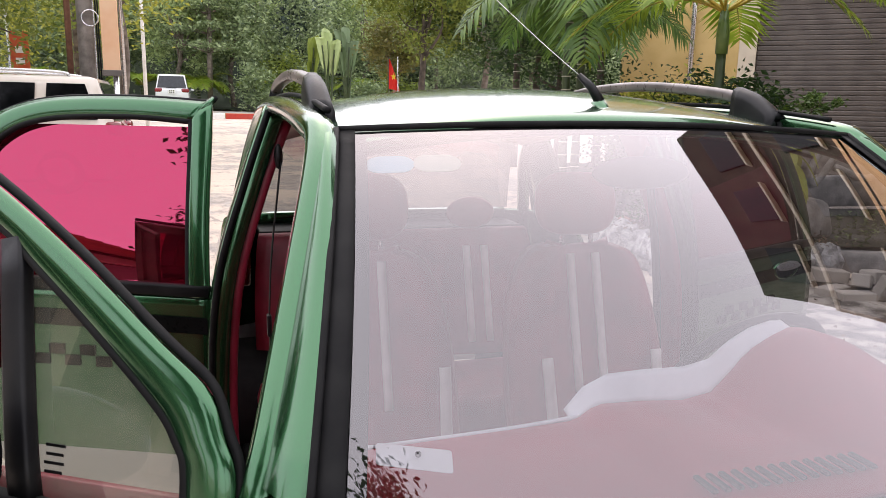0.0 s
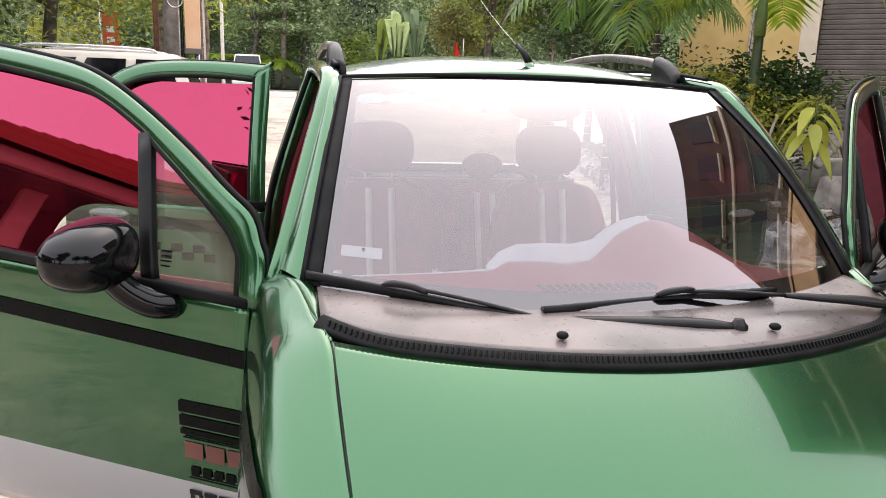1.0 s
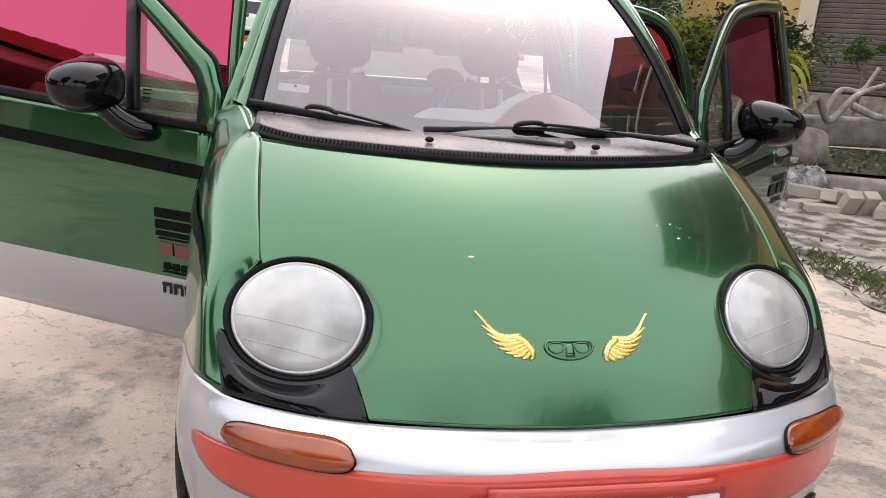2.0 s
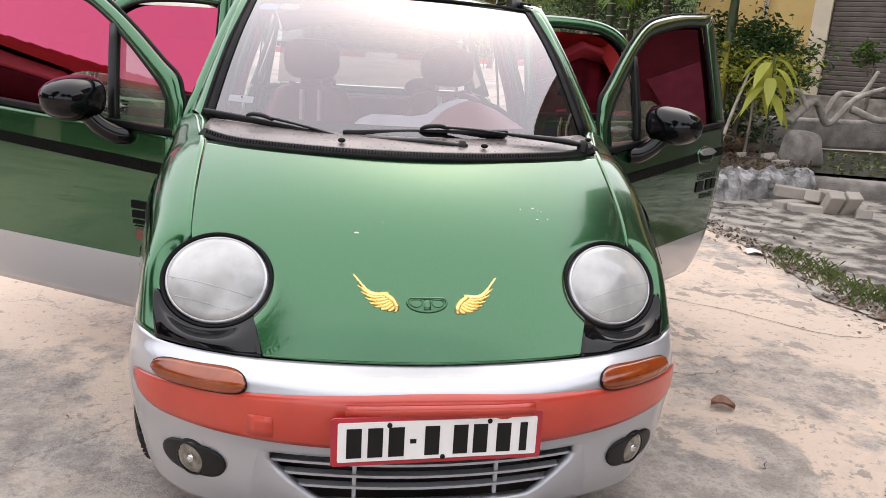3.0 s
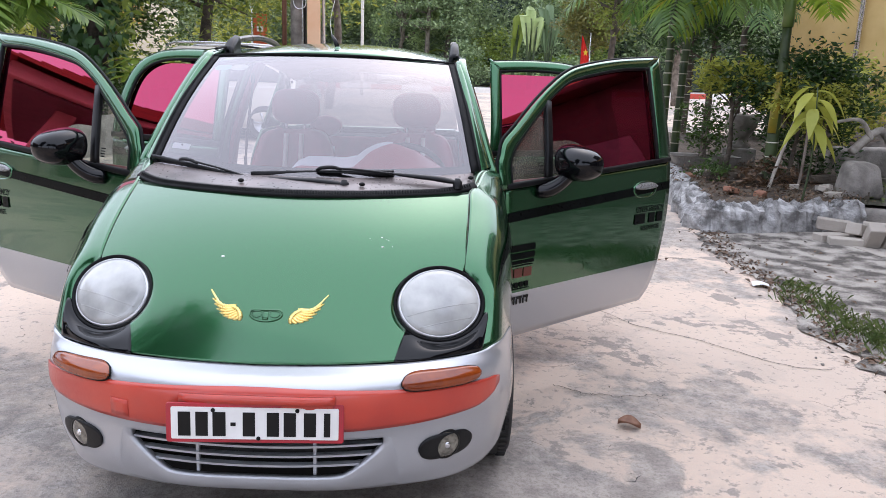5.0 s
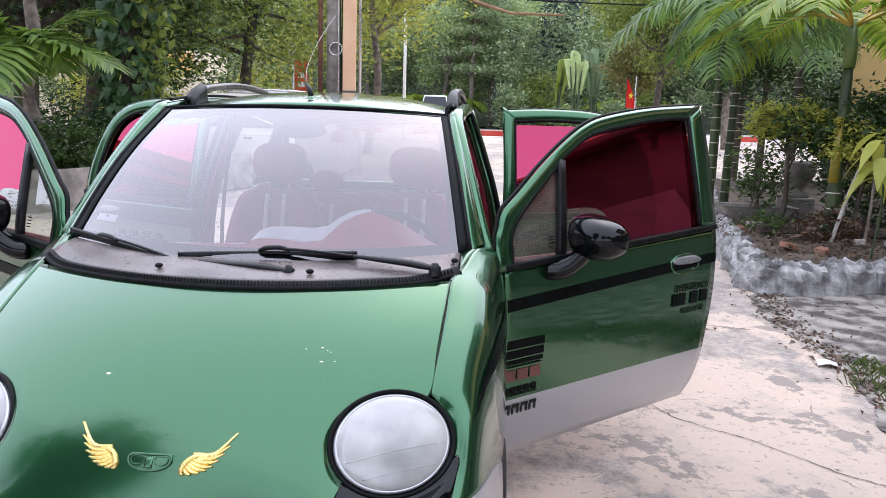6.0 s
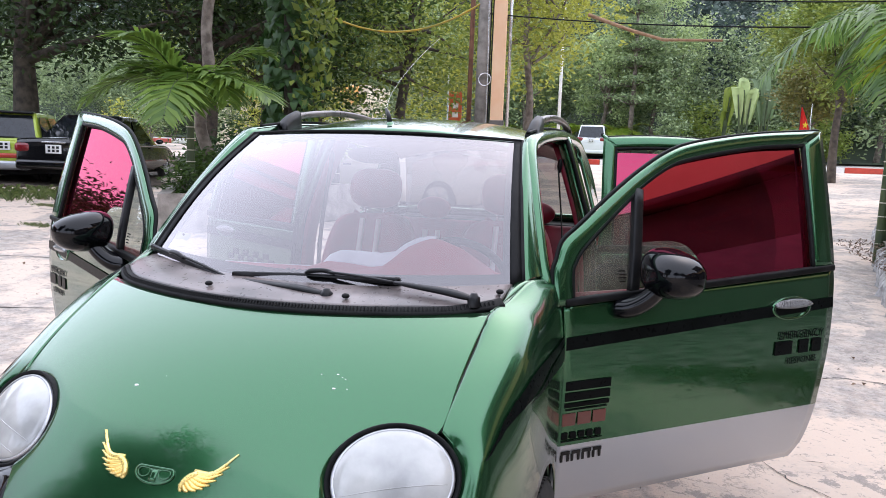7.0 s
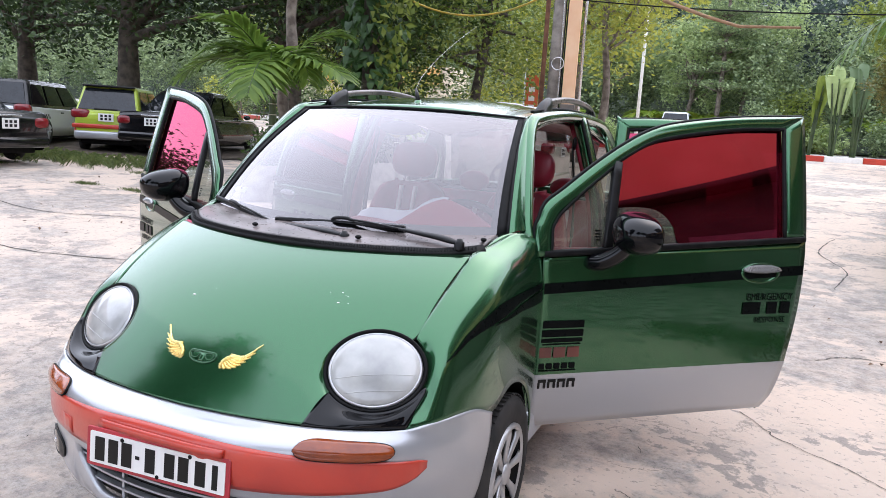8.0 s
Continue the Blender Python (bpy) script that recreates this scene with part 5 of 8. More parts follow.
    def mark(v, z, out=0.009):
        x, y, zz = door_frame(s, v, z, out)
        return Matrix.Translation((x, y, zz)) @ turn

    letters("word_decal", "EMERGENCY", 0.041, mark(1.040, 0.803), DECAL, door, "worn word decal")
    letters("word_decal", "RESPONSE", 0.034, mark(1.055, 0.706), DECAL, door, "worn word decal")
    for k, w in enumerate((0.088, 0.050, 0.050)):          # figures kept as plain bold shapes
        v0 = 1.040 + (-0.088, 0.016, 0.084)[k] * s
        part("decal_figure", box_bm((0.002, w, 0.050), door_frame(s, v0, 0.758, 0.0085), 0.001), DECAL, door, "bold black decal figure")
    # sponsor marks as plain shapes
    def strip(name, v0, v1, z0, z1, mat):
        part(name, box_bm((0.002, v1 - v0, z1 - z0), door_frame(s, (v0 + v1) / 2, (z0 + z1) / 2, 0.0085), 0.0008), mat, door)

    strip("sponsor_mark", 0.014, 0.186, 0.702, 0.730, DECAL)
    strip("sponsor_mark", 0.014, 0.186, 0.668, 0.694, DECAL)
    strip("sponsor_mark", 0.014, 0.186, 0.646, 0.660, DECAL)
    strip("sponsor_mark", 0.020, 0.180, 0.636, 0.640, DECAL)
    for k in range(3):
        strip("sponsor_square", 0.012 + 0.058 * k, 0.062 + 0.058 * k, 0.586, 0.626, DECAL_RED)
    for k in range(5):
        strip("sponsor_mark", 0.016 + 0.032 * k, 0.040 + 0.032 * k, 0.540, 0.562, DECAL)
    strip("sponsor_mark", 0.016, 0.174, 0.531, 0.535, DECAL)
    for k in range(4):                                    # a row of hollow squares
        v0 = 0.022 + 0.041 * k
        strip("sponsor_mark", v0, v0 + 0.034, 0.486, 0.498, INK)
        strip("sponsor_mark", v0, v0 + 0.010, 0.462, 0.486, INK)
        strip("sponsor_mark", v0 + 0.024, v0 + 0.034, 0.462, 0.486, INK)
    # glass maker's mark as bars on the quarter window
    for k in range(4):
        part("glass_mark", box_bm((0.001, 0.030 - 0.004 * (k % 2), 0.004), door_frame(s, 0.235, 1.062 - 0.011 * k, -0.010), 0, None, 1), INK, door)
    # door mirror
    rot = Euler((0, 0, radians(-8 * s))).to_matrix()
    hx, hv, hz = s * 0.118, 0.318, 1.068

    def shell(c):
        q = Vector([math.copysign(abs(a) ** k, a) for a, k in zip(c, (0.78, 0.90, 0.80))])
        return Vector((q.x * (1.0 + 0.10 * q.z), min(q.y, 0.55), q.z * (1.0 - 0.16 * q.x * s) - 0.10 * q.x * s))

    house = ellipsoid("mirror_housing", (0.108, 0.088, 0.074), (hx, hv, hz), GLOSS_BLACK, door, "gloss black door mirror", rot, shell, 32)
    v, f = lathe([(0.0, 0.0), (0.9, 0.0), (1.0, -0.1)], 28, "y")
    m = Matrix.Translation((hx, hv + 0.052, hz)) @ rot.to_4x4()
    mesh_ob("mirror_glass", [m @ Vector((p[0] * 0.088, p[1] * 0.01, p[2] * 0.062)) for p in v], f, MIRROR, door)
    arm = crom([(-s * 0.006, 0.215, 0.948), (s * 0.030, 0.238, 0.955), (s * 0.062, 0.272, 0.985), (s * 0.085, 0.300, 1.025)], 12)
    v, f = tube(arm, np.linspace(0.054, 0.046, 12), 14, squash=0.66)
    mesh_ob("mirror_arm", v, f, GLOSS_BLACK, door)
    # hinges and check strap
    for z in (0.48, 0.86):
        part("door_hinge", box_bm((0.05, 0.07, 0.05), (-s * 0.045, 0.005, z), 0.01), GREEN, door)
    return door


def make_rear_door(s, angle):
    door = empty("rear_door", pose(s * 0.752, 2.290, 0, 0, 0, -s * angle), car)
    door["label"] = "open green rear door with pink mirror-film glass"

    def edge(z):
        return 0.84 - 0.30 * max(0, (0.72 - z) / 0.42) ** 1.2

    zs = np.concatenate([np.linspace(0.295, 0.512, 8), np.linspace(0.518, 1.0, 13)])
    G = arr([[door_frame(s, v * edge(z), z) for v in np.linspace(0.0, 1.0, 22)] for z in zs])
    sheet("door_panel", G, [GREEN, SILVER], door, mat_of=lambda c: 1 if c.z < 0.515 else 0, thick=0.010, offset=0)
    inner = arr([[door_frame(s, 0.05 + v * (edge(z) - 0.09), z, -0.068) for v in np.linspace(0, 1, 10)] for z in np.linspace(0.34, 0.99, 10)])
    sheet("door_lining", inner, MAROON, door, "maroon door lining", thick=0.015, offset=0)
    o, i = crom([(a, b, 0) for a, b in REAR_OUT], 60), crom([(a, b, 0) for a, b in REAR_IN], 60)
    G = arr([[door_frame(s, *(p[:2] * (1 - t) + q[:2] * t), 0.006 * math.sin(math.pi * t)) for t in np.linspace(0, 1, 5)] for p, q in zip(o, i)])
    sheet("window_frame", G, GREEN, door, thick=0.020, offset=0)
    v, f = tube([door_frame(s, p[0], p[1], 0.004) for p in i], 0.009, 6)
    mesh_ob("window_rubber", v, f, RUBBER, door)
    v, f = tube([door_frame(s, p[0], p[1] + 0.005, -0.004) for p in o[14:50]], 0.007, 6)
    mesh_ob("drip_rubber", v, f, RUBBER, door)
    v, f = sweep([door_frame(s, v, 1.002 + 0.012 * v, 0.006) for v in np.linspace(0.0, 0.84, 10)], rounded(0.026, 0.034, 0.008, 3), (s, 0, 0))
    mesh_ob("belt_rubber", v, f, RUBBER, door, "black waistline rubber")
    mids = arr([(p[0], p[1]) for p in i])
    left, right = mids[: 16], mids[16:]
    G = []
    for t in np.linspace(0.0, 1.0, 14):
        z = 1.0 + t * 0.44
        v0 = float(np.interp(z, left[:, 1], left[:, 0]))
        rr = right[::-1]
        v1 = float(np.interp(z, rr[:, 1], rr[:, 0]))
        G.append([door_frame(s, v0 + (v1 - v0) * q, z, -0.012) for q in np.linspace(0, 1, 14)])
    ob = sheet("window_pane", arr(G), TINT, door, "pink mirror-film window pane")
    ob.visible_shadow = False
    band = arr([[door_frame(s, v, 0.908 + 0.01 * v + e * 0.023, 0.0095) for e in (-1, 0, 1)] for v in np.linspace(0.004, edge(0.9) - 0.004, 17)])
    sheet("black_stripe", band, DECAL, door, "black stripe along the door")
    for a in range(2):                                # two rows of checks near the rear edge
        for b in range(9):
            if (a + b) % 2 == 0:
                part("check_mark", box_bm((0.002, 0.045, 0.030), door_frame(s, 0.22 + 0.046 * b, 0.79 + 0.031 * a, 0.0085), 0.0006), DECAL, door)
    cup = []
    for k in range(24):
        a = 2 * math.pi * k / 24
        cup.append([door_frame(s, 0.640 + r * 0.090 * math.cos(a), 0.925 + r * 0.038 * math.sin(a), h) for r, h in ((1.0, 0.003), (0.97, 0.012), (0.86, 0.013), (0.78, 0.004), (0.5, -0.002), (0.02, -0.002))])
    handle = mesh_ob("door_handle", arr(cup).reshape(-1, 3), grid_faces(24, 6, close_u=True), GREEN, door)
    lev = arr([[door_frame(s, 0.640 + 0.084 * e, 0.936 + 0.020 * t * math.sqrt(max(0.05, 1 - e * e)), 0.020 - 0.006 * t) for t in (-0.6, 0, 0.5, 1)] for e in np.linspace(-0.98, 0.98, 15)])
    sheet("handle_lever", lev, CARBON, handle, "grained lever", thick=0.006, offset=0)
    for z in (0.48, 0.86):
        part("door_hinge", box_bm((0.05, 0.06, 0.05), (-s * 0.045, 0.0, z), 0.01), GREEN, door)
    return door


make_front_door(1, 48.3)
make_front_door(-1, 58.7)
make_rear_door(1, 70)
make_rear_door(-1, 66)

# ---------------------------------------------------------------- inside the car
LIP_LOW = ((-0.63, 0.974), (-0.16, 0.986), (-0.12, 1.011), (-0.03, 1.008), (0.05, 1.001), (0.11, 1.010), (0.143, 1.040), (0.18, 1.080), (0.235, 1.108), (0.27, 1.119), (0.30, 1.117), (0.38, 1.089), (0.486, 1.024), (0.56, 0.992), (0.63, 0.980))
LIP_HIGH = ((-0.165, 0.992), (-0.132, 1.030), (-0.087, 1.050), (-0.01, 1.052), (0.068, 1.050), (0.122, 1.060), (0.16, 1.090), (0.205, 1.113), (0.25, 1.123), (0.275, 1.122))


def dash_peak(x):
    """Height of the dashboard's rear edge: flat on the passenger's side, a hump over the dials."""
    return float(np.interp(x, [p[0] for p in LIP_LOW], [p[1] for p in LIP_LOW]))


dx = np.linspace(-0.63, 0.63, 64)
dash_rows = [[(x, 0.93 + 0.42 * x * x, 1.015) for x in dx], [(x, 1.05 + 0.28 * x * x, 1.012 + 0.25 * (dash_peak(x) - 0.99)) for x in dx],
             [(x, 1.20 + 0.10 * x * x, 1.000 + 0.80 * (dash_peak(x) - 0.99)) for x in dx], [(x, 1.30, dash_peak(x)) for x in dx],
             [(x, 1.36, dash_peak(x) - 0.06) for x in dx], [(x, 1.38, 0.80) for x in dx], [(x, 1.34, 0.62) for x in dx]]
dash = sheet("dashboard", loft(dash_rows, 34, 64), DASH_RED, car, "red dashboard with a wavy pale lip", thick=0.01)
lx = np.linspace(-0.165, 0.275, 56)
lip_top = np.interp(lx, [p[0] for p in LIP_HIGH], [p[1] for p in LIP_HIGH])
G = arr([[(x, 1.302 + 0.030 * t, min(dash_peak(x), hi) - 0.004 + (max(hi - dash_peak(x), 0.004) + 0.004) * t) for t in np.linspace(0, 1, 6)] for x, hi in zip(lx, lip_top)])
sheet("wavy_lip", G, LIGHT_TRIM, dash, "pale silver wavy dashboard lip", thick=0.004, offset=0)
bar("dash_edge", [(-0.55, 1.302, 0.978), (-0.3, 1.303, 0.982), (-0.15, 1.303, 0.990)], 0.004, LIGHT_TRIM, dash, sides=6, n=12)
for k in range(14):
    part("vent_slat", box_bm((0.010, 0.045, 0.006), (-0.13 + 0.020 * k, 0.995, 1.024), 0.002, None, 1), PLASTIC, dash)
for x in (-0.55, 0.55):
    ellipsoid("side_vent", (0.045, 0.03, 0.04), (x, 1.34, 0.93), PLASTIC, dash, seg=14)
wheel_m = pose(0.325, 1.475, 0.945, -62, 0, 0)
steering = empty("steering_wheel", wheel_m, car)
steering["label"] = "dark steering wheel"
v, f = tube([(0.182 * math.cos(a), 0.182 * math.sin(a), 0) for a in np.linspace(0, 2 * math.pi, 41)], 0.014, 8, caps=False)
mesh_ob("steering_rim", v, f, PLASTIC, steering)
for a in (20, 160, 270):
    bar("steering_spoke", [(0, 0, -0.02), (0.17 * math.cos(radians(a)), 0.17 * math.sin(radians(a)), 0)], 0.014, PLASTIC, steering, sides=6)
ellipsoid("steering_pad", (0.07, 0.06, 0.025), (0, 0, 0), PLASTIC, steering, seg=16)


def cushion(name, rows, mat, parent, label=""):
    return sheet(name, loft(rows, 18, 16), mat, parent, label, thick=0.06)


def front_seat(x):
    seat = empty("front_seat", pose(x, 1.95, 0.30), car)
    seat["label"] = "maroon front seat with twin pale stripes and a headrest"

    def back_row(z, half, y, deep):
        return [(-half, y + deep, z), (-half * 0.98, y - 0.02, z), (-half * 0.72, y - 0.045, z), (-half * 0.3, y, z), (half * 0.3, y, z), (half * 0.72, y - 0.045, z), (half * 0.98, y - 0.02, z), (half, y + deep, z)]

    rows = [back_row(0.22, 0.24, 0.13, 0.10), back_row(0.38, 0.245, 0.17, 0.10), back_row(0.55, 0.235, 0.215, 0.10), back_row(0.70, 0.205, 0.255, 0.09), back_row(0.78, 0.165, 0.280, 0.07), back_row(0.805, 0.10, 0.310, 0.04)]
    back = cushion("backrest", rows, MAROON, seat)
    for dx_ in (-0.055, 0.030):
        G = arr([[(dx_ + e * 0.024, 0.13 + (z - 0.22) * 0.270 - 0.010, z) for e in (0, 1)] for z in np.linspace(0.38, 0.78, 10)])
        sheet("pale_stripe", G, CREAM, back, thick=0.008, offset=0)
    for sgn in (-1, 1):
        G = arr([[(sgn * (0.170 + 0.010 * t) + e * 0.032, 0.105 + (z - 0.22) * 0.250 - 0.032, z) for e in (0, 1)] for t, z in zip(np.linspace(0, 1, 8), np.linspace(0.20, 0.50, 8))])
        sheet("pale_stripe", G, CREAM, back, thick=0.008, offset=0)
    ellipsoid("headrest", (0.135, 0.055, 0.098), (0, 0.335, 0.925), MAROON, seat, "maroon padded headrest", Euler((radians(-10), 0, 0)).to_matrix(),
              lambda c: Vector((math.copysign(abs(c.x) ** 0.6, c.x), c.y, math.copysign(abs(c.z) ** 0.75, c.z))), 20)
    for q in (-0.05, 0.05):
        bar("headrest_post", [(q, 0.31, 0.76), (q, 0.33, 0.88)], 0.007, CHROME, seat, sides=6)
    base = [[(-0.25, -0.28, 0.13), (-0.12, -0.30, 0.16), (0.12, -0.30, 0.16), (0.25, -0.28, 0.13)], [(-0.26, -0.05, 0.20), (-0.12, -0.05, 0.18), (0.12, -0.05, 0.18), (0.26, -0.05, 0.20)], [(-0.26, 0.18, 0.19), (-0.12, 0.18, 0.16), (0.12, 0.18, 0.16), (0.26, 0.18, 0.19)]]
    sheet("seat_cushion", loft(base, 12, 12), MAROON, seat, thick=0.12)
    part("seat_base", box_bm((0.42, 0.42, 0.10), (0, -0.05, 0.02), 0.02), PLASTIC, seat)
    return seat


front_seat(-0.335)
front_seat(0.335)
bench = empty("rear_bench", pose(0, 2.95, 0.30), car)
bench["label"] = "maroon rear bench with pale stripes"
rows = [[(x, 0.08 + 0.02 * math.cos(9 * x), 0.20) for x in np.linspace(-0.60, 0.60, 13)], [(x, 0.15 + 0.02 * math.cos(9 * x), 0.45) for x in np.linspace(-0.60, 0.60, 13)], [(x, 0.23 + 0.02 * math.cos(9 * x), 0.68) for x in np.linspace(-0.58, 0.58, 13)], [(x, 0.29, 0.705) for x in np.linspace(-0.56, 0.56, 13)]]
sheet("bench_back", loft(rows, 14, 30), MAROON, bench, thick=0.08)
for x in (-0.32, 0.32):
    ellipsoid("headrest", (0.11, 0.05, 0.07), (x, 0.27, 0.77), MAROON, bench, "", None, None, 16)
part("bench_cushion", box_bm((1.22, 0.46, 0.16), (0, -0.18, 0.12), 0.05), MAROON, bench, smooth=True)
for x in (-0.36, -0.28, 0.26, 0.34):
    G = arr([[(x + e * 0.03, 0.078 + (z - 0.2) * 0.29 - 0.02, z) for e in (0, 1)] for z in np.linspace(0.25, 0.64, 6)])
    sheet("pale_stripe", G, CREAM, bench, thick=0.008, offset=0)
part("parcel_shelf", box_bm((1.14, 0.26, 0.02), (0, 3.36, 1.00), 0.006), PLASTIC, car)
for k in range(4):
    part("carpet_mat", box_bm((0.5, 0.55, 0.015), ((-0.33, 0.33)[k % 2], (1.55, 2.5)[k // 2], 0.305), 0.005), MAROON, car)
part("tunnel_console", box_bm((0.15, 0.95, 0.20), (0, 1.75, 0.40), 0.04), PLASTIC, car, smooth=True)
ellipsoid("inside_mirror", (0.10, 0.016, 0.03), (0.0, 1.40, 1.395), PLASTIC, car, "black inside mirror", None, None, 16)

# ---------------------------------------------------------------- ground and setting
def far_z(x, y):
    d = math.hypot(x, y)
    return ground_z(x, y) if d < 60 else ground_z(x * 60 / d, y * 60 / d)


gx = np.concatenate([np.linspace(-400, -30, 14), np.linspace(-28, 28, 85), np.linspace(30, 400, 14)])
gy = np.concatenate([np.linspace(-400, -30, 14), np.linspace(-28, 60, 110), np.linspace(64, 400, 14)])
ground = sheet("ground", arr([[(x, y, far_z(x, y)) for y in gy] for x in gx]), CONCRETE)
tagged(ground, "pale concrete yard with damp stains and cracks", "ground", kind="structure")


def draped(name, outline_rows, mat, lift, label, category, n=(30, 30), rough=0.0, seed=1, jag=0.0):
    G = loft([[(x, y, 0) for x, y in r] for r in outline_rows], *n)
    rg = np.random.default_rng(seed)
    for p in G.reshape(-1, 3):
        if jag:
            p[0] += jag * (noise.noise(Vector((p[1] * 2.3, seed, 0))) + 0.6 * noise.noise(Vector((p[1] * 7.1, seed, 3))))
        p[2] = ground_z(p[0], p[1]) + lift + rough * rg.uniform(0, 1)
    return tagged(sheet(name, G, mat), label, category, kind="structure")


# gravel apron beyond the slab's broken edge, then the planting bed
draped("gravel_verge", [[(3.30, -2.0), (2.80, 1.2), (2.72, 2.2), (2.88, 3.2), (2.86, 4.4), (3.05, 5.35)], [(4.4, -2.2), (3.9, 1.2), (3.8, 2.4), (3.9, 3.4), (3.8, 4.5), (3.8, 5.4)], [(9.5, -3.0), (9.2, 1.0), (9.0, 2.4), (8.8, 3.4), (8.6, 4.5), (8.0, 5.3)]],
       GRAVEL, 0.004, "grey gravel and earth beside the slab", "ground", (40, 110), 0.008, 3, 0.14)
draped("planting_bed", [[(3.15, 5.42), (3.35, 7.0), (3.70, 8.6), (4.2, 10.8), (4.9, 13.5)], [(4.6, 5.62), (4.75, 7.0), (4.9, 8.6), (5.3, 10.8), (6.0, 13.4)], [(4.75, 5.62), (5.6, 7.6), (6.6, 9.6), (8.0, 11.6), (9.5, 13.2)]],
       SOIL, 0.20, "dark planting bed of soil and dead leaves", "ground", (30, 30), 0.06, 4)
draped("left_bed", [[(-6.6, 9.3), (-6.0, 8.4), (-5.40, 7.62)], [(-7.6, 11.6), (-6.4, 10.6), (-4.45, 9.7)], [(-8.4, 16), (-6.0, 16.5), (-2.4, 16)]],
       SOIL, 0.30, "shaded planting bed under the trees", "ground", (24, 24), 0.08, 5)
draped("grass_verge", [[(-16.5, 8.0), (-13.0, 9.6), (-9.6, 13.0)], [(-18.5, 10.0), (-15, 12.2), (-11.5, 15.4)], [(-26, 16), (-22, 20), (-16, 24)]], SOIL, 0.012, "earth strip under the parked cars", "ground", (20, 20), 0.02, 6)
draped("road", [[(-70, 36.0), (-20, 35.2), (20, 35.2), (70, 36)], [(-70, 39), (-20, 38.5), (20, 38.5), (70, 39)], [(-70, 43), (-20, 42.5), (20, 42.5), (70, 43)]], ASPHALT, 0.02, "pale road behind a painted kerb", "road", (8, 40))


def crack(points, wide, seed):
    rg = np.random.default_rng(seed)
    c = crom([(x, y, 0) for x, y in points], 60)
    c[:, :2] += np.cumsum(rg.normal(0, 0.006, (60, 2)), axis=0) - np.linspace(0, 1, 60)[:, None] * 0
    w = wide * rg.uniform(0.3, 1.2, 60)
    rows = []
    for k, p in enumerate(c):
        t = c[min(59, k + 1)] - c[max(0, k - 1)]
        n = arr((-t[1], t[0], 0)) / (np.hypot(t[0], t[1]) + 1e-9)
        rows.append([(*(p + n * e * w[k])[:2], ground_z(p[0], p[1]) + 0.004) for e in (-1, 0, 1)])
    ob = sheet("ground_crack", arr(rows), CRACK)
    return tagged(ob, "dark crack across the concrete slab", "crack", "cracks in the slab", "structure")


crack([(1.50, 2.62), (1.70, 2.32), (1.98, 2.12), (2.30, 1.80), (2.55, 1.74)], 0.0035, 1)
crack([(1.05, 1.40), (1.25, 1.30), (1.50, 1.36)], 0.0025, 2)
crack([(-8.2, 5.2), (-6.6, 4.9), (-5.6, 5.3), (-4.3, 5.5), (-3.4, 6.1), (-2.4, 6.2)], 0.014, 3)
crack([(-7.5, 3.0), (-6.0, 3.35), (-4.6, 3.3), (-3.0, 3.9)], 0.012, 4)
crack([(-6.4, 5.8), (-5.6, 6.3), (-5.0, 6.9)], 0.010, 5)
crack([(2.3, 6.6), (2.5, 7.6), (2.35, 8.8), (2.7, 10.2)], 0.009, 6)
crack([(1.95, 3.95), (2.3, 4.2), (2.7, 4.15)], 0.006, 7)
crack([(1.45, 0.25), (1.75, 0.42), (2.1, 0.40)], 0.003, 8)

# painted kerb along the road: red and white pieces
for k in range(54):
    x = -40 + 1.5 * k
    mat = RED if k % 2 else PLATE_WHITE
    if k == 0:
        kerb = tagged(empty("kerb", pose(0, 0, 0)), "roadside kerb painted red and white", "kerb", kind="structure")
        bmk = box_bm((1.48, 0.20, 0.26), (0, 0, 0), 0.02)
        shared = {}
        for mt in (RED, PLATE_WHITE):
            me = bpy.data.meshes.new("kerb_stone")
            bmk.to_mesh(me)
            me.materials.append(mt)
            shared[mt.name] = me
        bmk.free()
    ob = new("kerb_stone", shared[mat.name])
    ob.parent = kerb
    ob.location = (x, 34.6 + 0.012 * abs(x), ground_z(x, 34.6) + 0.12)

# far verge beyond the road and the wooded hill
def hill_z(x, y):
    rise = max(0.0, y - 50.0)
    return far_z(x, y) + 0.30 * rise ** 1.05 * (1 + 0.12 * math.sin(x * 0.07) + 0.08 * math.sin(x * 0.19 + 1)) + 0.1


hx = np.linspace(-150, 150, 70)
hy = np.concatenate([np.linspace(43.5, 50, 6), np.linspace(53, 130, 30)])
hill = sheet("hillside", arr([[(x, y, hill_z(x, y)) for y in hy] for x in hx]), FOREST_FLOOR)
tagged(hill, "steep wooded hillside", "hill", kind="structure")
lawn = sheet("lawn", arr([[(x, y, ground_z(x, y) + 0.05) for y in np.linspace(34.72, 39.8, 10)] for x in np.linspace(-45, 45, 60)]), LAWN)
tagged(lawn, "clipped green verge behind the kerb", "grass", kind="structure")

# ---------------------------------------------------------------- plants
def clumped(centre, size, n, clumps, rng, sigma=0.16, hollow=0.35):
    """Leaf places gathered in clumps within an ellipsoid, thinner towards its middle."""
    d = rng.normal(size=(clumps, 3))
    d /= np.linalg.norm(d, axis=1)[:, None]
    r = rng.uniform(hollow ** 3, 1, clumps) ** (1 / 3)
    c = d * r[:, None] * rng.uniform(0.8, 1.15, (clumps, 1))
    pick = rng.integers(0, clumps, n)
    p = c[pick] + rng.normal(size=(n, 3)) * sigma
    return arr(centre) + p * arr(size), c * arr(size) + arr(centre)


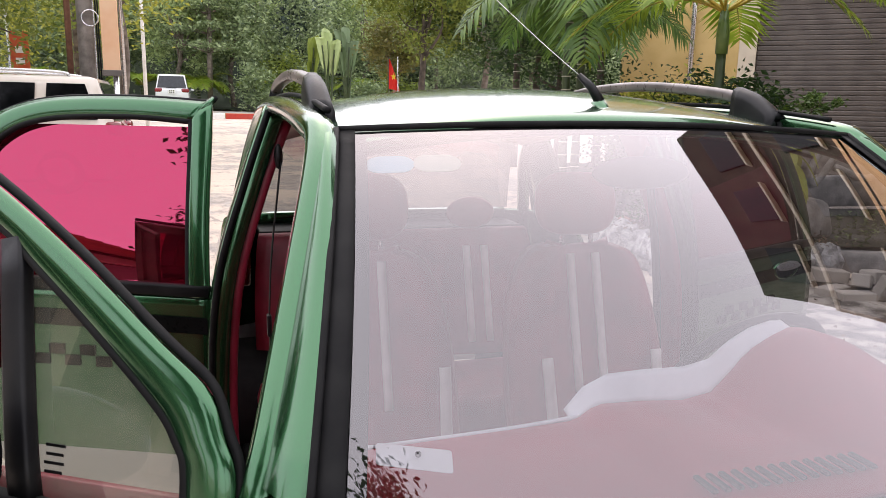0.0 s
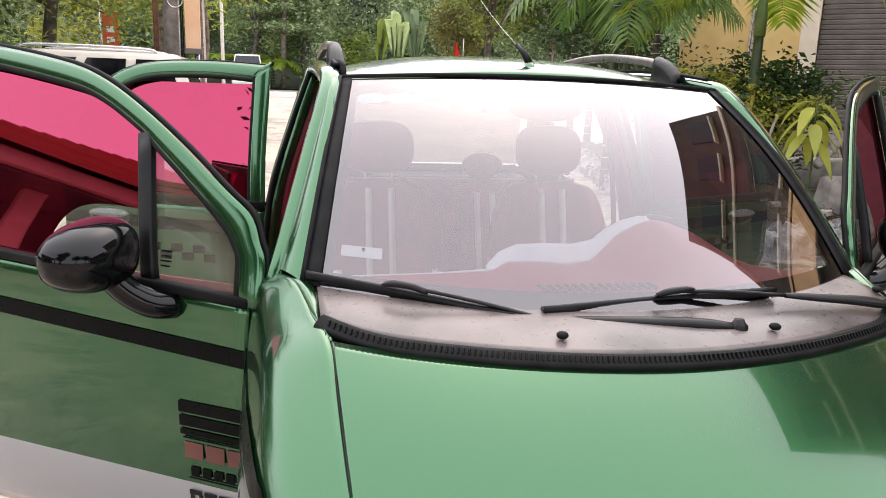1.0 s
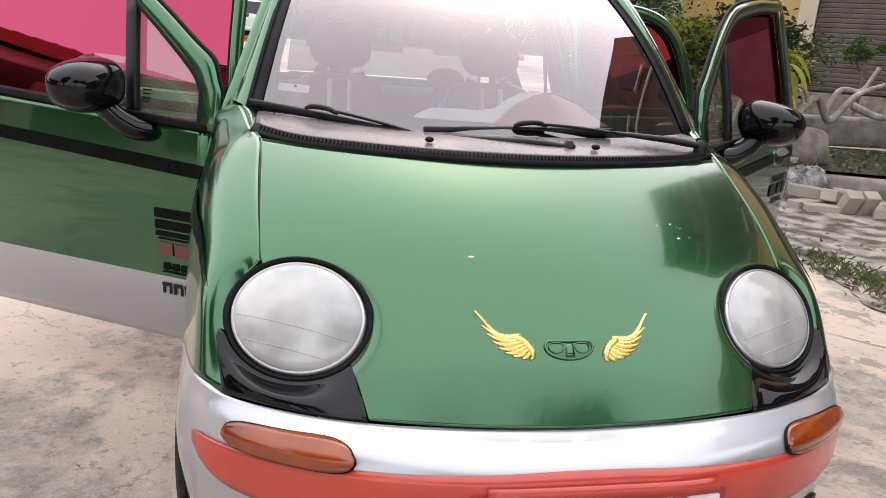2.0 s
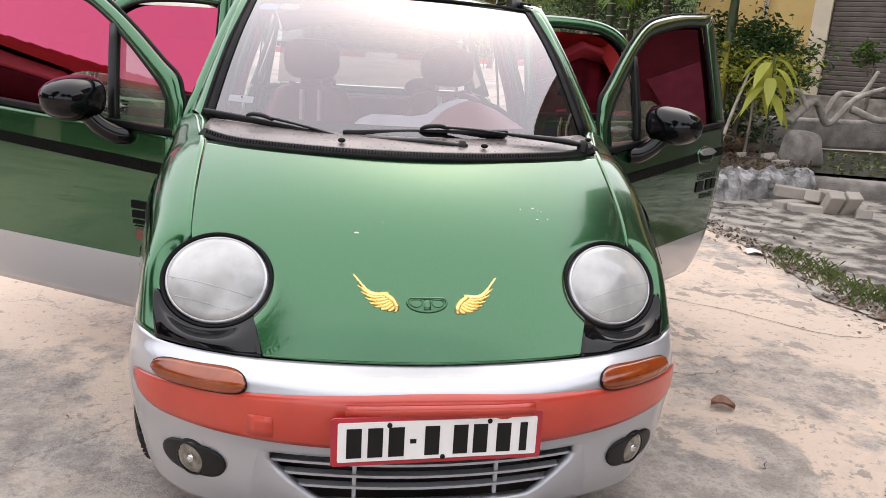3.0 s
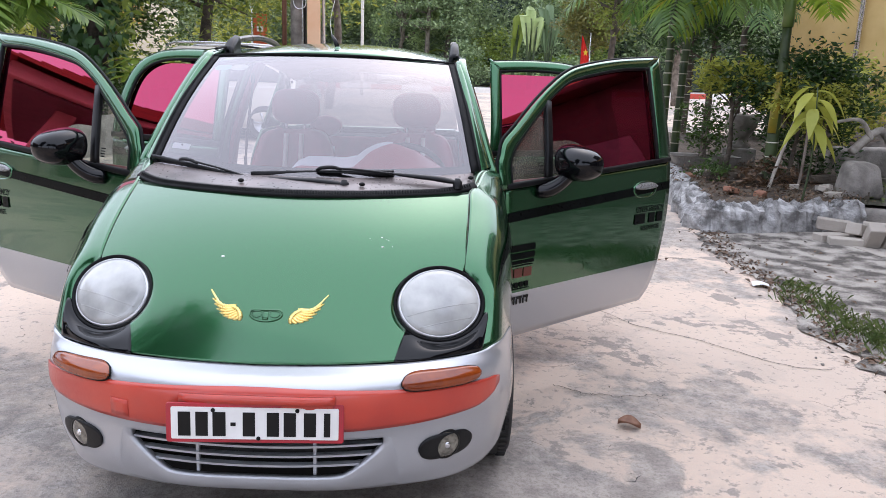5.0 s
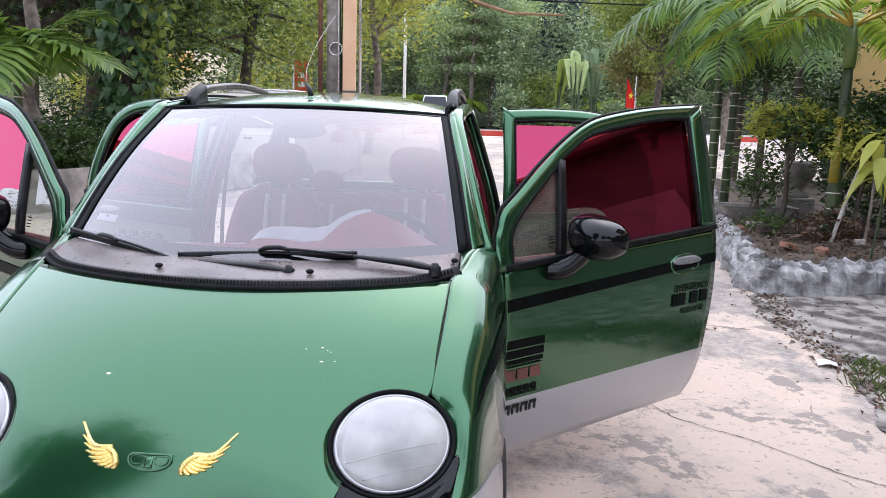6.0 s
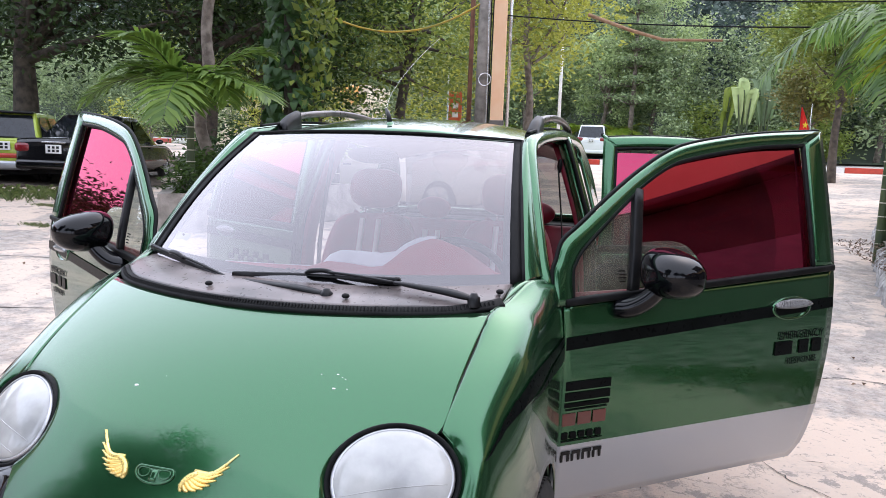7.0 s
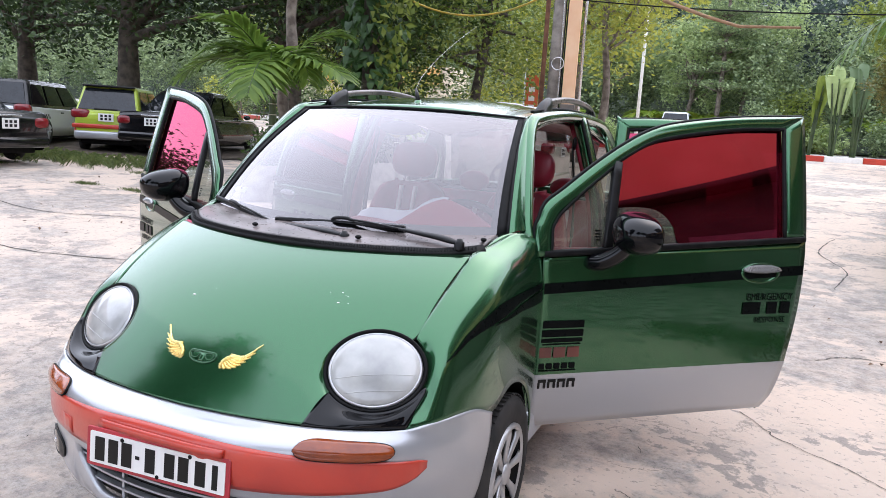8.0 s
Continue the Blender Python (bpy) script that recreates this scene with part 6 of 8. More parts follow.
def tree(name, label, x, y, height, r, crown, size, n, leaf, mat, seed, bark=BARK, lean=(0, 0), clumps=40, limbs=7, z0=None, droop=0.3, sigma=0.16, category="tree", group=""):
    rng = np.random.default_rng(seed)
    z = ground_z(x, y) if z0 is None else z0
    t = tagged(empty(name, pose(x, y, z)), label, category, group)
    top = arr((lean[0], lean[1], height))
    bend = rng.uniform(-0.06, 0.06, 2) * height
    trunk = crom([(0, 0, -0.1), (lean[0] * 0.25 + bend[0], lean[1] * 0.25, height * 0.35), (lean[0] * 0.6, lean[1] * 0.6 + bend[1], height * 0.7), tuple(top)], 18)
    v, f = tube(trunk, np.linspace(r * 1.15, r * 0.45, 18), 10)
    ob = mesh_ob("trunk", v, f, bark, t)
    P, C = clumped(top + arr(crown), size, n, clumps, rng, sigma)
    Vs, Fs, off = [], [], 0
    for k in rng.choice(len(C), min(limbs, len(C)), replace=False):
        a = trunk[rng.integers(9, 18)]
        e = C[k]
        mid = (a + e) / 2 + rng.normal(0, 0.05 * height, 3) * arr((1, 1, 0.3))
        v, f = tube(crom([a, mid, e], 8), np.linspace(r * 0.45, r * 0.08, 8), 6)
        Vs.append(v)
        Fs += [tuple(i + off for i in q) for q in f]
        off += len(v)
    if Vs:
        mesh_ob("branch_work", np.concatenate(Vs), Fs, bark, t)
    V, F = leaf_cloud(P, leaf, leaf * 0.45, rng, droop)
    quick_mesh("crown", V, F, mat, t)
    return t


def frond(base, aim, length, arch, leaflets, wide, long, rng, V, F, R, hang=0.5, twist=0.0):
    """One feather frond: a bent rib with paired leaflets."""
    aim = arr(aim) / np.linalg.norm(aim)
    ts = np.linspace(0, 1, 14)
    rib = arr([arr(base) + aim * length * t * arr((1, 1, 1 - 0.25 * t)) - arr((0, 0, 1)) * arch * t ** 2.2 for t in ts])
    R.append((rib, np.linspace(0.016, 0.003, 14) * (length / 1.6)))
    side0 = np.cross(aim, arr((0, 0, 1)))
    side0 /= np.linalg.norm(side0) + 1e-9
    for k in range(leaflets):
        t = 0.12 + 0.88 * (k + 0.5) / leaflets
        i = min(12, int(t * 13))
        p = rib[i] + (rib[i + 1] - rib[i]) * (t * 13 - i)
        tang = rib[i + 1] - rib[i]
        tang /= np.linalg.norm(tang)
        ll = long * (math.sin(math.pi * (0.12 + 0.82 * t)) ** 0.7) * rng.uniform(0.85, 1.1)
        for s in (-1, 1):
            d = side0 * s * 0.85 + tang * (0.45 + 0.4 * t) + arr((0, 0, 0.12 - 0.1 * hang)) + rng.normal(0, 0.05, 3)
            d /= np.linalg.norm(d)
            up = np.cross(d, tang)
            up /= np.linalg.norm(up) + 1e-9
            w = np.cross(up, d) * wide
            m = p + d * ll * 0.5
            e = p + d * ll - arr((0, 0, 1)) * hang * ll * 0.45
            b = len(V)
            V += [p - w * 0.25, p + w * 0.25, m + w * 0.5, m - w * 0.5, e]
            F += [(b, b + 1, b + 2), (b, b + 2, b + 3), (b + 3, b + 2, b + 4)]


def palm(name, label, x, y, trunk_h, r, fronds, length, seed, mat, stems=((0, 0, 1.0),), z0=None, arch=0.7, wide=0.035, long=0.42, leaflets=34, up=0.55, hang=0.5, stem_mat=PALM_STEM, shaft=True, dry=0, aims=()):
    rng = np.random.default_rng(seed)
    z = ground_z(x, y) if z0 is None else z0
    t = tagged(empty(name, pose(x, y, z)), label, "palm")
    V, F, R = [], [], []
    for sx, sy, k in stems:
        h = trunk_h * k
        path = crom([(sx, sy, -0.05), (sx * 1.1, sy * 1.1, h * 0.5), (sx * 1.35, sy * 1.35, h)], 14)
        v, f = tube(path, np.linspace(r * 1.2, r * 0.75, 14), 12)
        st = mesh_ob("stem", v, f, stem_mat, t)
        for q in np.arange(0.12, h * 0.36 if shaft else h - 0.05, 0.17):
            c = path[int(q / h * 13)]
            v, f = lathe([(r * 1.08, q - 0.007), (r * 1.17, q), (r * 1.08, q + 0.007)], 14)
            mesh_ob("stem_ring", arr(v) + arr((c[0], c[1], 0)), f, RING, st)
        top = path[-1]
        if shaft:
            v, f = tube([top, top + arr((0, 0, 0.22)), top + arr((0, 0, 0.50))], [r * 0.95, r * 1.0, r * 0.5], 12)
            mesh_ob("crownshaft", v, f, PALM_GREEN, t)
            v, f = tube([(path[0][0] - 0.026, path[0][1] - 0.02, h * 0.38), (path[0][0] - 0.024, path[0][1] - 0.02, h * 0.55), (path[0][0] - 0.02, path[0][1] - 0.012, h * 0.74)], [r * 0.82, r * 0.80, r * 0.70], 12)
            mesh_ob("yellow_sheath", v, f, PALM_SHAFT, t, "yellow split leaf sheath")
            top = top + arr((0, 0, 0.42))
        for j in range(fronds):
            a = 2 * math.pi * (j + rng.uniform(-0.3, 0.3)) / fronds + seed
            e = up + rng.uniform(-0.25, 0.45)
            frond(top, (math.cos(a), math.sin(a), e), length * rng.uniform(0.8, 1.1) * k, arch * rng.uniform(0.7, 1.3), leaflets, wide, long, rng, V, F, R, hang)
        for a, e, ll, ar in aims:
            frond(top, (math.cos(a), math.sin(a), e), ll, ar, leaflets + 8, wide, long * 1.1, rng, V, F, R, hang)
    quick_mesh("palm_crown", V, F, mat, t)
    Vr, Fr, off = [], [], 0
    for p, w in R:
        v, f = tube(p, w, 5, caps=False)
        Vr.append(v)
        Fr += [tuple(i + off for i in q) for q in f]
        off += len(v)
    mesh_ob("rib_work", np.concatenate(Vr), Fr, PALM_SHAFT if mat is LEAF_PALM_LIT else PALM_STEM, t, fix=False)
    return t


def shrub(name, label, x, y, z, size, n, leaf, mat, seed, clumps=26, stems=5, category="shrub", sigma=0.2, droop=0.1):
    rng = np.random.default_rng(seed)
    t = tagged(empty(name, pose(x, y, z)), label, category)
    P, C = clumped((0, 0, size[2]), size, n, clumps, rng, sigma, 0.2)
    Vs, Fs, off = [], [], 0
    for k in range(stems):
        e = C[k]
        v, f = tube(crom([(rng.normal(0, 0.04), rng.normal(0, 0.04), -0.05), e * arr((0.3, 0.3, 0.5)), e], 7), np.linspace(0.022, 0.006, 7), 5)
        Vs.append(v)
        Fs += [tuple(i + off for i in q) for q in f]
        off += len(v)
    mesh_ob("woody_base", np.concatenate(Vs), Fs, BARK, t)
    V, F = leaf_cloud(P, leaf, leaf * 0.42, rng, droop, 0.8)
    quick_mesh("foliage", V, F, mat, t)
    return t


def paddle_plant(name, label, x, y, leaves, height, seed, mat):
    """Upright broad paddle leaves on tall stalks."""
    rng = np.random.default_rng(seed)
    t = tagged(empty(name, pose(x, y, ground_z(x, y))), label, "plant")
    for k in range(leaves):
        a = rng.uniform(0, 6.28)
        sway = arr((math.cos(a), 0.4 * math.sin(a), 0)) * rng.uniform(0.1, 0.42)
        h = height * rng.uniform(0.58, 1.0)
        spine = crom([(sway[0] * 0.2, sway[1] * 0.2, 0), sway * 0.6 + arr((0, 0, h * 0.5)), sway * 1.3 + arr((0, 0, h)), sway * (1.9 + 0.5 * rng.uniform()) + arr((0, 0, h * rng.uniform(1.0, 1.12)))], 22)
        v, f = tube(spine[:14], np.linspace(0.07, 0.03, 14), 6)
        mesh_ob("stalk", v, f, PALM_STEM, t)
        yaw = rng.uniform(-0.6, 0.6)
        w = arr((math.cos(yaw), math.sin(yaw), 0))
        rows = []
        for q in range(9, 22):
            u = (q - 9) / 12
            half = 0.25 * math.sin(math.pi * min(1, 0.06 + u * 0.94)) ** 0.6 + 0.01
            rows.append([spine[q] - w * half + arr((0, -0.05, -0.03)), spine[q] - w * half * 0.5, spine[q] + arr((0, 0.05, 0)), spine[q] + w * half * 0.5, spine[q] + w * half + arr((0, -0.05, -0.03))])
        sheet("paddle_leaf", arr(rows), mat, t)
    return t


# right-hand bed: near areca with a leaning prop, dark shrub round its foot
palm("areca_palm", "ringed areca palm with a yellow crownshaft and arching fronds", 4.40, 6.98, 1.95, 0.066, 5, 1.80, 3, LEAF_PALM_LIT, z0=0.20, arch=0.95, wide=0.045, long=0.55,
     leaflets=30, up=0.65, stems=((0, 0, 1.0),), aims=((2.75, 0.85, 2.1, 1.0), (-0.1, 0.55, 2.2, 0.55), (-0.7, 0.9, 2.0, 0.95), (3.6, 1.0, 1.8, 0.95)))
shrub("dark_shrub", "dark glossy shrub crowded round the palm", 4.62, 7.25, 1.05, (0.62, 0.50, 0.46), 2400, 0.10, LEAF_DARK, 11, 26, 6)
shrub("dark_shrub", "dark glossy shrub crowded round the palm", 5.25, 7.45, 0.95, (0.65, 0.50, 0.44), 2000, 0.10, LEAF_MID, 12, 24, 6)
prop = tagged(bar("prop_pole", [(4.28, 6.70, 0.22), (4.46, 6.76, 0.85), (4.66, 6.84, 1.38)], [0.022, 0.020, 0.016], DRIFT, n=10), "pale pole propped against the palm", "pole")
tagged(bar("prop_pole", [(4.60, 6.62, 0.22), (4.68, 6.72, 0.8), (4.72, 6.84, 1.28)], [0.018, 0.016, 0.014], BARK, n=10), "dark pole propped against the palm", "pole")
rngs = np.random.default_rng(21)
sap = tagged(empty("sapling", pose(4.22, 5.72, 0.20)), "young sapling with broad yellow-green leaves", "plant")
bar("stem", [(0, 0, 0), (0.05, 0, 0.6), (0.0, -0.02, 1.27)], [0.012, 0.010, 0.006], PALM_STEM, sap, n=8)
for k in range(15):
    a, h = k * 2.4, 0.84 + 0.030 * k
    d = arr((math.cos(a), math.sin(a), 0.15 - 0.04 * (15 - k) * 0.4))
    rows = []
    for q in range(8):
        u = q / 7
        c = arr((0, 0, h)) + d * (0.04 + 0.26 * u) - arr((0, 0, 0.30 * u * u))
        w = np.cross(d, (0, 0, 1)) * (0.060 * math.sin(math.pi * (0.05 + 0.93 * u)))
        rows.append([c - w + arr((0, 0, 0.01)), c, c + w + arr((0, 0, 0.01))])
    sheet("broad_leaf", arr(rows), LEAF_LIGHT, sap)

# clipped yellow bush on a bare stem, urn, stone tray
tree("clipped_bush", "clipped yellow-green bush on twisted bare stems", 4.12, 7.75, 1.25, 0.035, (0, 0, 0.12), (0.46, 0.42, 0.25), 2600, 0.060, LEAF_LIGHT, 31, DARK_BARK, (0.05, 0), 22, 8, 0.22, 0.0, 0.2, "shrub")
tree("clipped_bush", "yellow-green bush in the planting bed", 4.7, 7.0, 0.95, 0.030, (0, 0, 0.2), (0.50, 0.4, 0.30), 1800, 0.07, LEAF_LIGHT, 32, DARK_BARK, (0.0, 0), 20, 6, 0.22, 0.0, 0.2, "shrub")
v, f = lathe([(0.0, 0.0), (0.13, 0.0), (0.15, 0.05), (0.09, 0.10), (0.10, 0.14), (0.20, 0.30), (0.235, 0.46), (0.22, 0.48), (0.18, 0.45), (0.0, 0.43)], 24)
urn = tagged(mesh_ob("garden_urn", arr(v) + arr((4.72, 8.75, 0.62)), f, STONE), "grey stone garden urn on a plinth", "urn")
tagged(part("urn_plinth", box_bm((0.36, 0.36, 0.44), (4.72, 8.75, 0.41), 0.02), STONE, None), "low stone plinth under the urn", "plinth")
tray = tagged(empty("stone_tray", pose(4.05, 8.35, 0.42)), "shallow rectangular stone planting tray on feet", "planter")
rows = [[(u * 1.0, w * 1.0, z) for u, w in rounded(a, b, 0.06, 3)] for a, b, z in ((0.70, 0.40, -0.10), (0.80, 0.48, 0.0), (0.90, 0.56, 0.10), (0.94, 0.60, 0.12), (0.84, 0.50, 0.11), (0.78, 0.44, 0.02))]
V = arr([(p[0], p[1], p[2]) for r in rows for p in r])
mesh_ob("tray_bowl", V, grid_faces(6, 16, close_v=True) + [tuple(range(80, 96))], STONE, tray, smooth=False)
for q in (-0.28, 0.28):
    part("tray_foot", box_bm((0.12, 0.34, 0.12), (q, 0, -0.16), 0.02), STONE, tray)
shrub("tray_plant", "green shrub growing in the stone tray", 4.05, 8.35, 0.50, (0.42, 0.30, 0.38), 900, 0.08, LEAF_MID, 33)
shrub("bed_shrub", "low green shrub in the planting bed", 3.75, 7.2, 0.22, (0.22, 0.3, 0.18), 420, 0.07, LEAF_MID, 34)
shrub("bed_shrub", "low green shrub in the planting bed", 5.3, 8.0, 0.3, (0.6, 0.5, 0.5), 1200, 0.09, LEAF_DARK, 36)
shrub("red_foliage_plant", "dark red-leaved bedding plant", 4.35, 6.9, 0.22, (0.35, 0.3, 0.22), 420, 0.09, LEAF_DRY, 37)

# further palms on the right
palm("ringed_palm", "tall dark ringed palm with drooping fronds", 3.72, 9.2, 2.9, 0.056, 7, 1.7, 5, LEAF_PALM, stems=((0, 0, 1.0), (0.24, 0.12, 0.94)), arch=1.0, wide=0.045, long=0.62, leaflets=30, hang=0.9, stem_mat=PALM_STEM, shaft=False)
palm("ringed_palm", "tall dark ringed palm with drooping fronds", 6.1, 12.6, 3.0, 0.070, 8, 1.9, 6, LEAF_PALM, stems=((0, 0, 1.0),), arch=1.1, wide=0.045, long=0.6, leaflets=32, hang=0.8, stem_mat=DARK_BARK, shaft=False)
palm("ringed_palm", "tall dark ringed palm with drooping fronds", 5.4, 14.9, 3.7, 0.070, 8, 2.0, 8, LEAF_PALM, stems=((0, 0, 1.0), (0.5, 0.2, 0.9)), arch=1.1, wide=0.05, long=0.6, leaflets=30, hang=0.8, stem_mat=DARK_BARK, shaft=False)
shrub("hedge_shrub", "large dark clipped shrub before the house", 7.0, 12.6, 0.5, (1.2, 0.9, 0.95), 3200, 0.11, LEAF_DARK, 41, 40)
shrub("hedge_shrub", "pale variegated shrub before the house", 7.2, 10.9, 0.7, (0.8, 0.6, 0.65), 2200, 0.11, LEAF_LIGHT, 43, 34)
shrub("hedge_shrub", "pale variegated shrub before the house", 6.5, 9.8, 0.6, (0.6, 0.5, 0.45), 1500, 0.10, LEAF_LIGHT, 44, 30)
tree("garden_tree", "small dark garden tree before the house", 6.2, 14.5, 2.2, 0.08, (0, 0, 0.6), (1.6, 1.4, 1.2), 5200, 0.13, LEAF_DARK, 45, DARK_BARK, clumps=50)
tree("bonsai_tree", "little potted tree by the shuttered house", 8.6, 9.9, 1.0, 0.035, (0, 0, 0.05), (0.40, 0.35, 0.22), 500, 0.10, LEAF_MID, 46, BARK, clumps=9, z0=0.7, category="shrub")

# left bed: feather palm, bent trunk, vine-hung trunk, spiky palm, shrubs
palm("feather_palm", "broad-leaved feather palm in the shaded bed", -5.75, 8.42, 1.55, 0.060, 7, 1.75, 14, LEAF_FEATHER, z0=0.5, arch=0.85, wide=0.065, long=0.66, leaflets=26, up=1.3, hang=0.45, shaft=False,
     aims=((-1.2, 0.75, 1.7, 1.1), (-2.6, 0.7, 1.8, 0.9), (-0.2, 0.6, 1.8, 0.7), (-1.9, 1.6, 2.0, 0.5), (0.6, 1.4, 2.0, 0.5)))
tr = tagged(empty("bent_tree", pose(-6.35, 9.6, 0.45)), "pale bent tree trunk rising out of view", "tree")
bar("trunk", [(0.1, 0, 0), (0.12, 0, 0.7), (-0.05, 0, 1.3), (0.10, 0.05, 2.0), (0.02, 0.1, 2.9), (0.2, 0.1, 4.2), (0.1, 0.1, 6.0)], [0.115] * 4 + [0.10] * 10 + [0.09] * 10, BARK, tr, n=24, sides=12)
rngv = np.random.default_rng(50)
P, C = clumped((0.2, 0.1, 5.6), (2.2, 2.2, 1.5), 6500, 60, rngv)
V, F = leaf_cloud(P, 0.16, 0.07, rngv)
quick_mesh("crown", V, F, LEAF_MID, tr)

vine = tagged(empty("vine_clad_tree", pose(-5.75, 11.5, 0.45)), "tall trunk wrapped in heart-leaved climbing vine", "tree")
bar("trunk", [(0, 0, -0.1), (0.05, 0, 2.5), (0, 0, 5.0), (0.1, 0, 7.5)], 0.16, DARK_BARK, vine, n=16, sides=10)
rng = np.random.default_rng(51)
Vl, Fl = [], []
for k in range(1500):
    h = rng.uniform(0.2, 6.8)
    a = rng.uniform(0, 2 * math.pi)
    rad = (0.34 + 0.22 * math.sin(h * 1.7 + a) ** 2 + 0.1 * rng.normal()) * (0.75 + 0.25 * min(1, h / 1.2))
    c = arr((math.cos(a) * rad, math.sin(a) * rad, h))
    out = arr((math.cos(a), math.sin(a), 0.3)) + rng.normal(0, 0.35, 3)
    out /= np.linalg.norm(out)
    s = np.cross(out, (0, 0, 1.0))
    s /= np.linalg.norm(s)
    dn = np.cross(s, out)
    dn = dn if dn[2] < 0 else -dn
    L = rng.uniform(0.13, 0.24)
    b = len(Vl)
    Vl += [c, c + s * L * 0.42 - dn * L * 0.08, c + s * L * 0.40 + dn * L * 0.30, c + dn * L, c - s * L * 0.40 + dn * L * 0.30, c - s * L * 0.42 - dn * L * 0.08, c + dn * L * 0.45 + out * L * 0.10]
    Fl += [(b + 6, b + i, b + i + 1) for i in range(5)] + [(b + 6, b + 5, b)]
quick_mesh("vine_leaves", Vl, Fl, leaf_mat("vine_leaf_green", (0.016, 0.045, 0.012), (0.06, 0.13, 0.03)), vine)
Vl, Fl = leaf_cloud(clumped((0.55, -0.25, 3.2), (0.35, 0.35, 1.9), 420, 30, rng, 0.3)[0], 0.20, 0.11, rng, 0.8)
quick_mesh("young_leaves", Vl, Fl, LEAF_YOUNG, vine, "yellow-green young leaves")

palm("spiky_palm", "low spiky palm behind the roof", -4.45, 10.75, 0.9, 0.07, 22, 0.95, 23, LEAF_PALM_LIT, z0=0.5, arch=0.35, wide=0.05, long=0.16, leaflets=12, up=0.8, hang=0.2, shaft=False, stem_mat=DARK_BARK)
for k, (x, y, s_, mt) in enumerate(((-6.2, 9.4, 0.5, LEAF_MID), (-5.7, 8.45, 0.42, LEAF_MID), (-5.4, 9.2, 0.48, LEAF_MID), (-5.0, 9.9, 0.5, LEAF_MID), (-6.1, 10.6, 0.6, LEAF_DARK), (-6.9, 11.2, 0.7, LEAF_DARK), (-6.7, 10.1, 0.5, LEAF_MID))):
    shrub("bed_bush", "leafy bush in the shaded bed", x, y, ground_z(x, y) + 0.25, (s_, s_, s_ * 0.85), int(2000 * s_), 0.11, mt, 60 + k)
palm("yucca", "green yucca rosette beside the planter wall", -4.35, 10.1, 0.7, 0.06, 18, 0.8, 27, LEAF_PALM_LIT, z0=0.5, arch=0.3, wide=0.06, long=0.14, leaflets=10, up=0.9, hang=0.1, shaft=False, stem_mat=DARK_BARK)

# tall trees of the yard
tree("yard_tree", "tall thin-leaved tree beside the pole", -5.7, 17.6, 4.6, 0.16, (0.3, 0, 0.2), (3.0, 2.4, 3.0), 6500, 0.16, LEAF_YOUNG, 71, DARK_BARK, (0.2, 0), 90, 14)
tree("yard_tree", "pale feathery tree behind the pole", -3.1, 20.5, 6.0, 0.12, (0.5, 0, -0.4), (1.9, 1.8, 2.4), 4500, 0.17, LEAF_LIGHT, 72, BARK, (0.3, 0), 80, 12)
tree("yard_tree", "pale feathery tree behind the pole", -4.0, 22.5, 6.0, 0.14, (0.0, 0, -0.6), (2.8, 2.0, 3.2), 6500, 0.19, LEAF_LIGHT, 78, BARK, (-0.3, 0), 80, 12)
tree("shade_tree", "broad dark shade tree over the parked cars", -14.2, 13.6, 4.4, 0.32, (0.5, 0, 0.6), (4.4, 3.6, 2.4), 10000, 0.20, LEAF_SHADE, 73, DARK_BARK, (0.3, 0), 110, 16)
tree("shade_tree", "broad dark shade tree over the parked cars", -10.3, 15.2, 4.6, 0.26, (0, 0, 0.5), (3.8, 3.4, 2.4), 9500, 0.20, LEAF_SHADE, 74, DARK_BARK, (0.2, 0), 100, 16)
tree("shade_tree", "broad dark shade tree over the parked cars", -19.0, 14.5, 4.2, 0.30, (0, 0, 0.4), (4.4, 4.0, 2.4), 9000, 0.22, LEAF_SHADE, 75, DARK_BARK, (0.2, 0), 100, 14)
tree("shade_tree", "leafy tree behind the shaded bed", -8.4, 17.5, 4.4, 0.20, (0, 0, 0.2), (3.0, 2.6, 2.9), 9500, 0.20, LEAF_MID, 76, DARK_BARK, (0.2, 0), 90, 14)
tree("shade_tree", "leafy tree behind the shaded bed", -12.5, 22.0, 5.0, 0.22, (0, 0, 0.2), (4.0, 3.0, 3.4), 10000, 0.22, LEAF_YOUNG, 77, DARK_BARK, (0.2, 0), 90, 14)
tree("road_tree", "yellow-green leafy tree beside the flag", 6.7, 27.0, 4.2, 0.14, (0, 0, 0.8), (2.3, 2.0, 1.9), 9000, 0.20, LEAF_YOUNG, 81, DARK_BARK, clumps=60)
tree("road_tree", "yellowing tree beside the flag", 6.4, 30.5, 3.0, 0.12, (0, 0, 0.2), (1.2, 1.2, 1.3), 3600, 0.19, LEAF_YELLOW, 82, BARK, clumps=46)
tree("road_tree", "leafy green roadside tree", 9.6, 28.0, 4.4, 0.14, (0, 0, 0.4), (2.6, 2.0, 2.2), 9000, 0.22, LEAF_MID, 83, BARK, clumps=60)
paddle_plant("paddle_palm", "upright paddle-leaved plant on the far verge", 4.6, 36.0, 7, 4.2, 91, LEAF_SUNLIT)
paddle_plant("paddle_palm", "upright paddle-leaved plant on the far verge", 5.5, 36.4, 6, 4.2, 92, leaf_mat("blue_green_paddle", (0.10, 0.16, 0.08), (0.18, 0.25, 0.13)))
paddle_plant("paddle_palm", "upright paddle-leaved plant on the far verge", 3.7, 36.8, 4, 3.9, 93, LEAF_YOUNG)

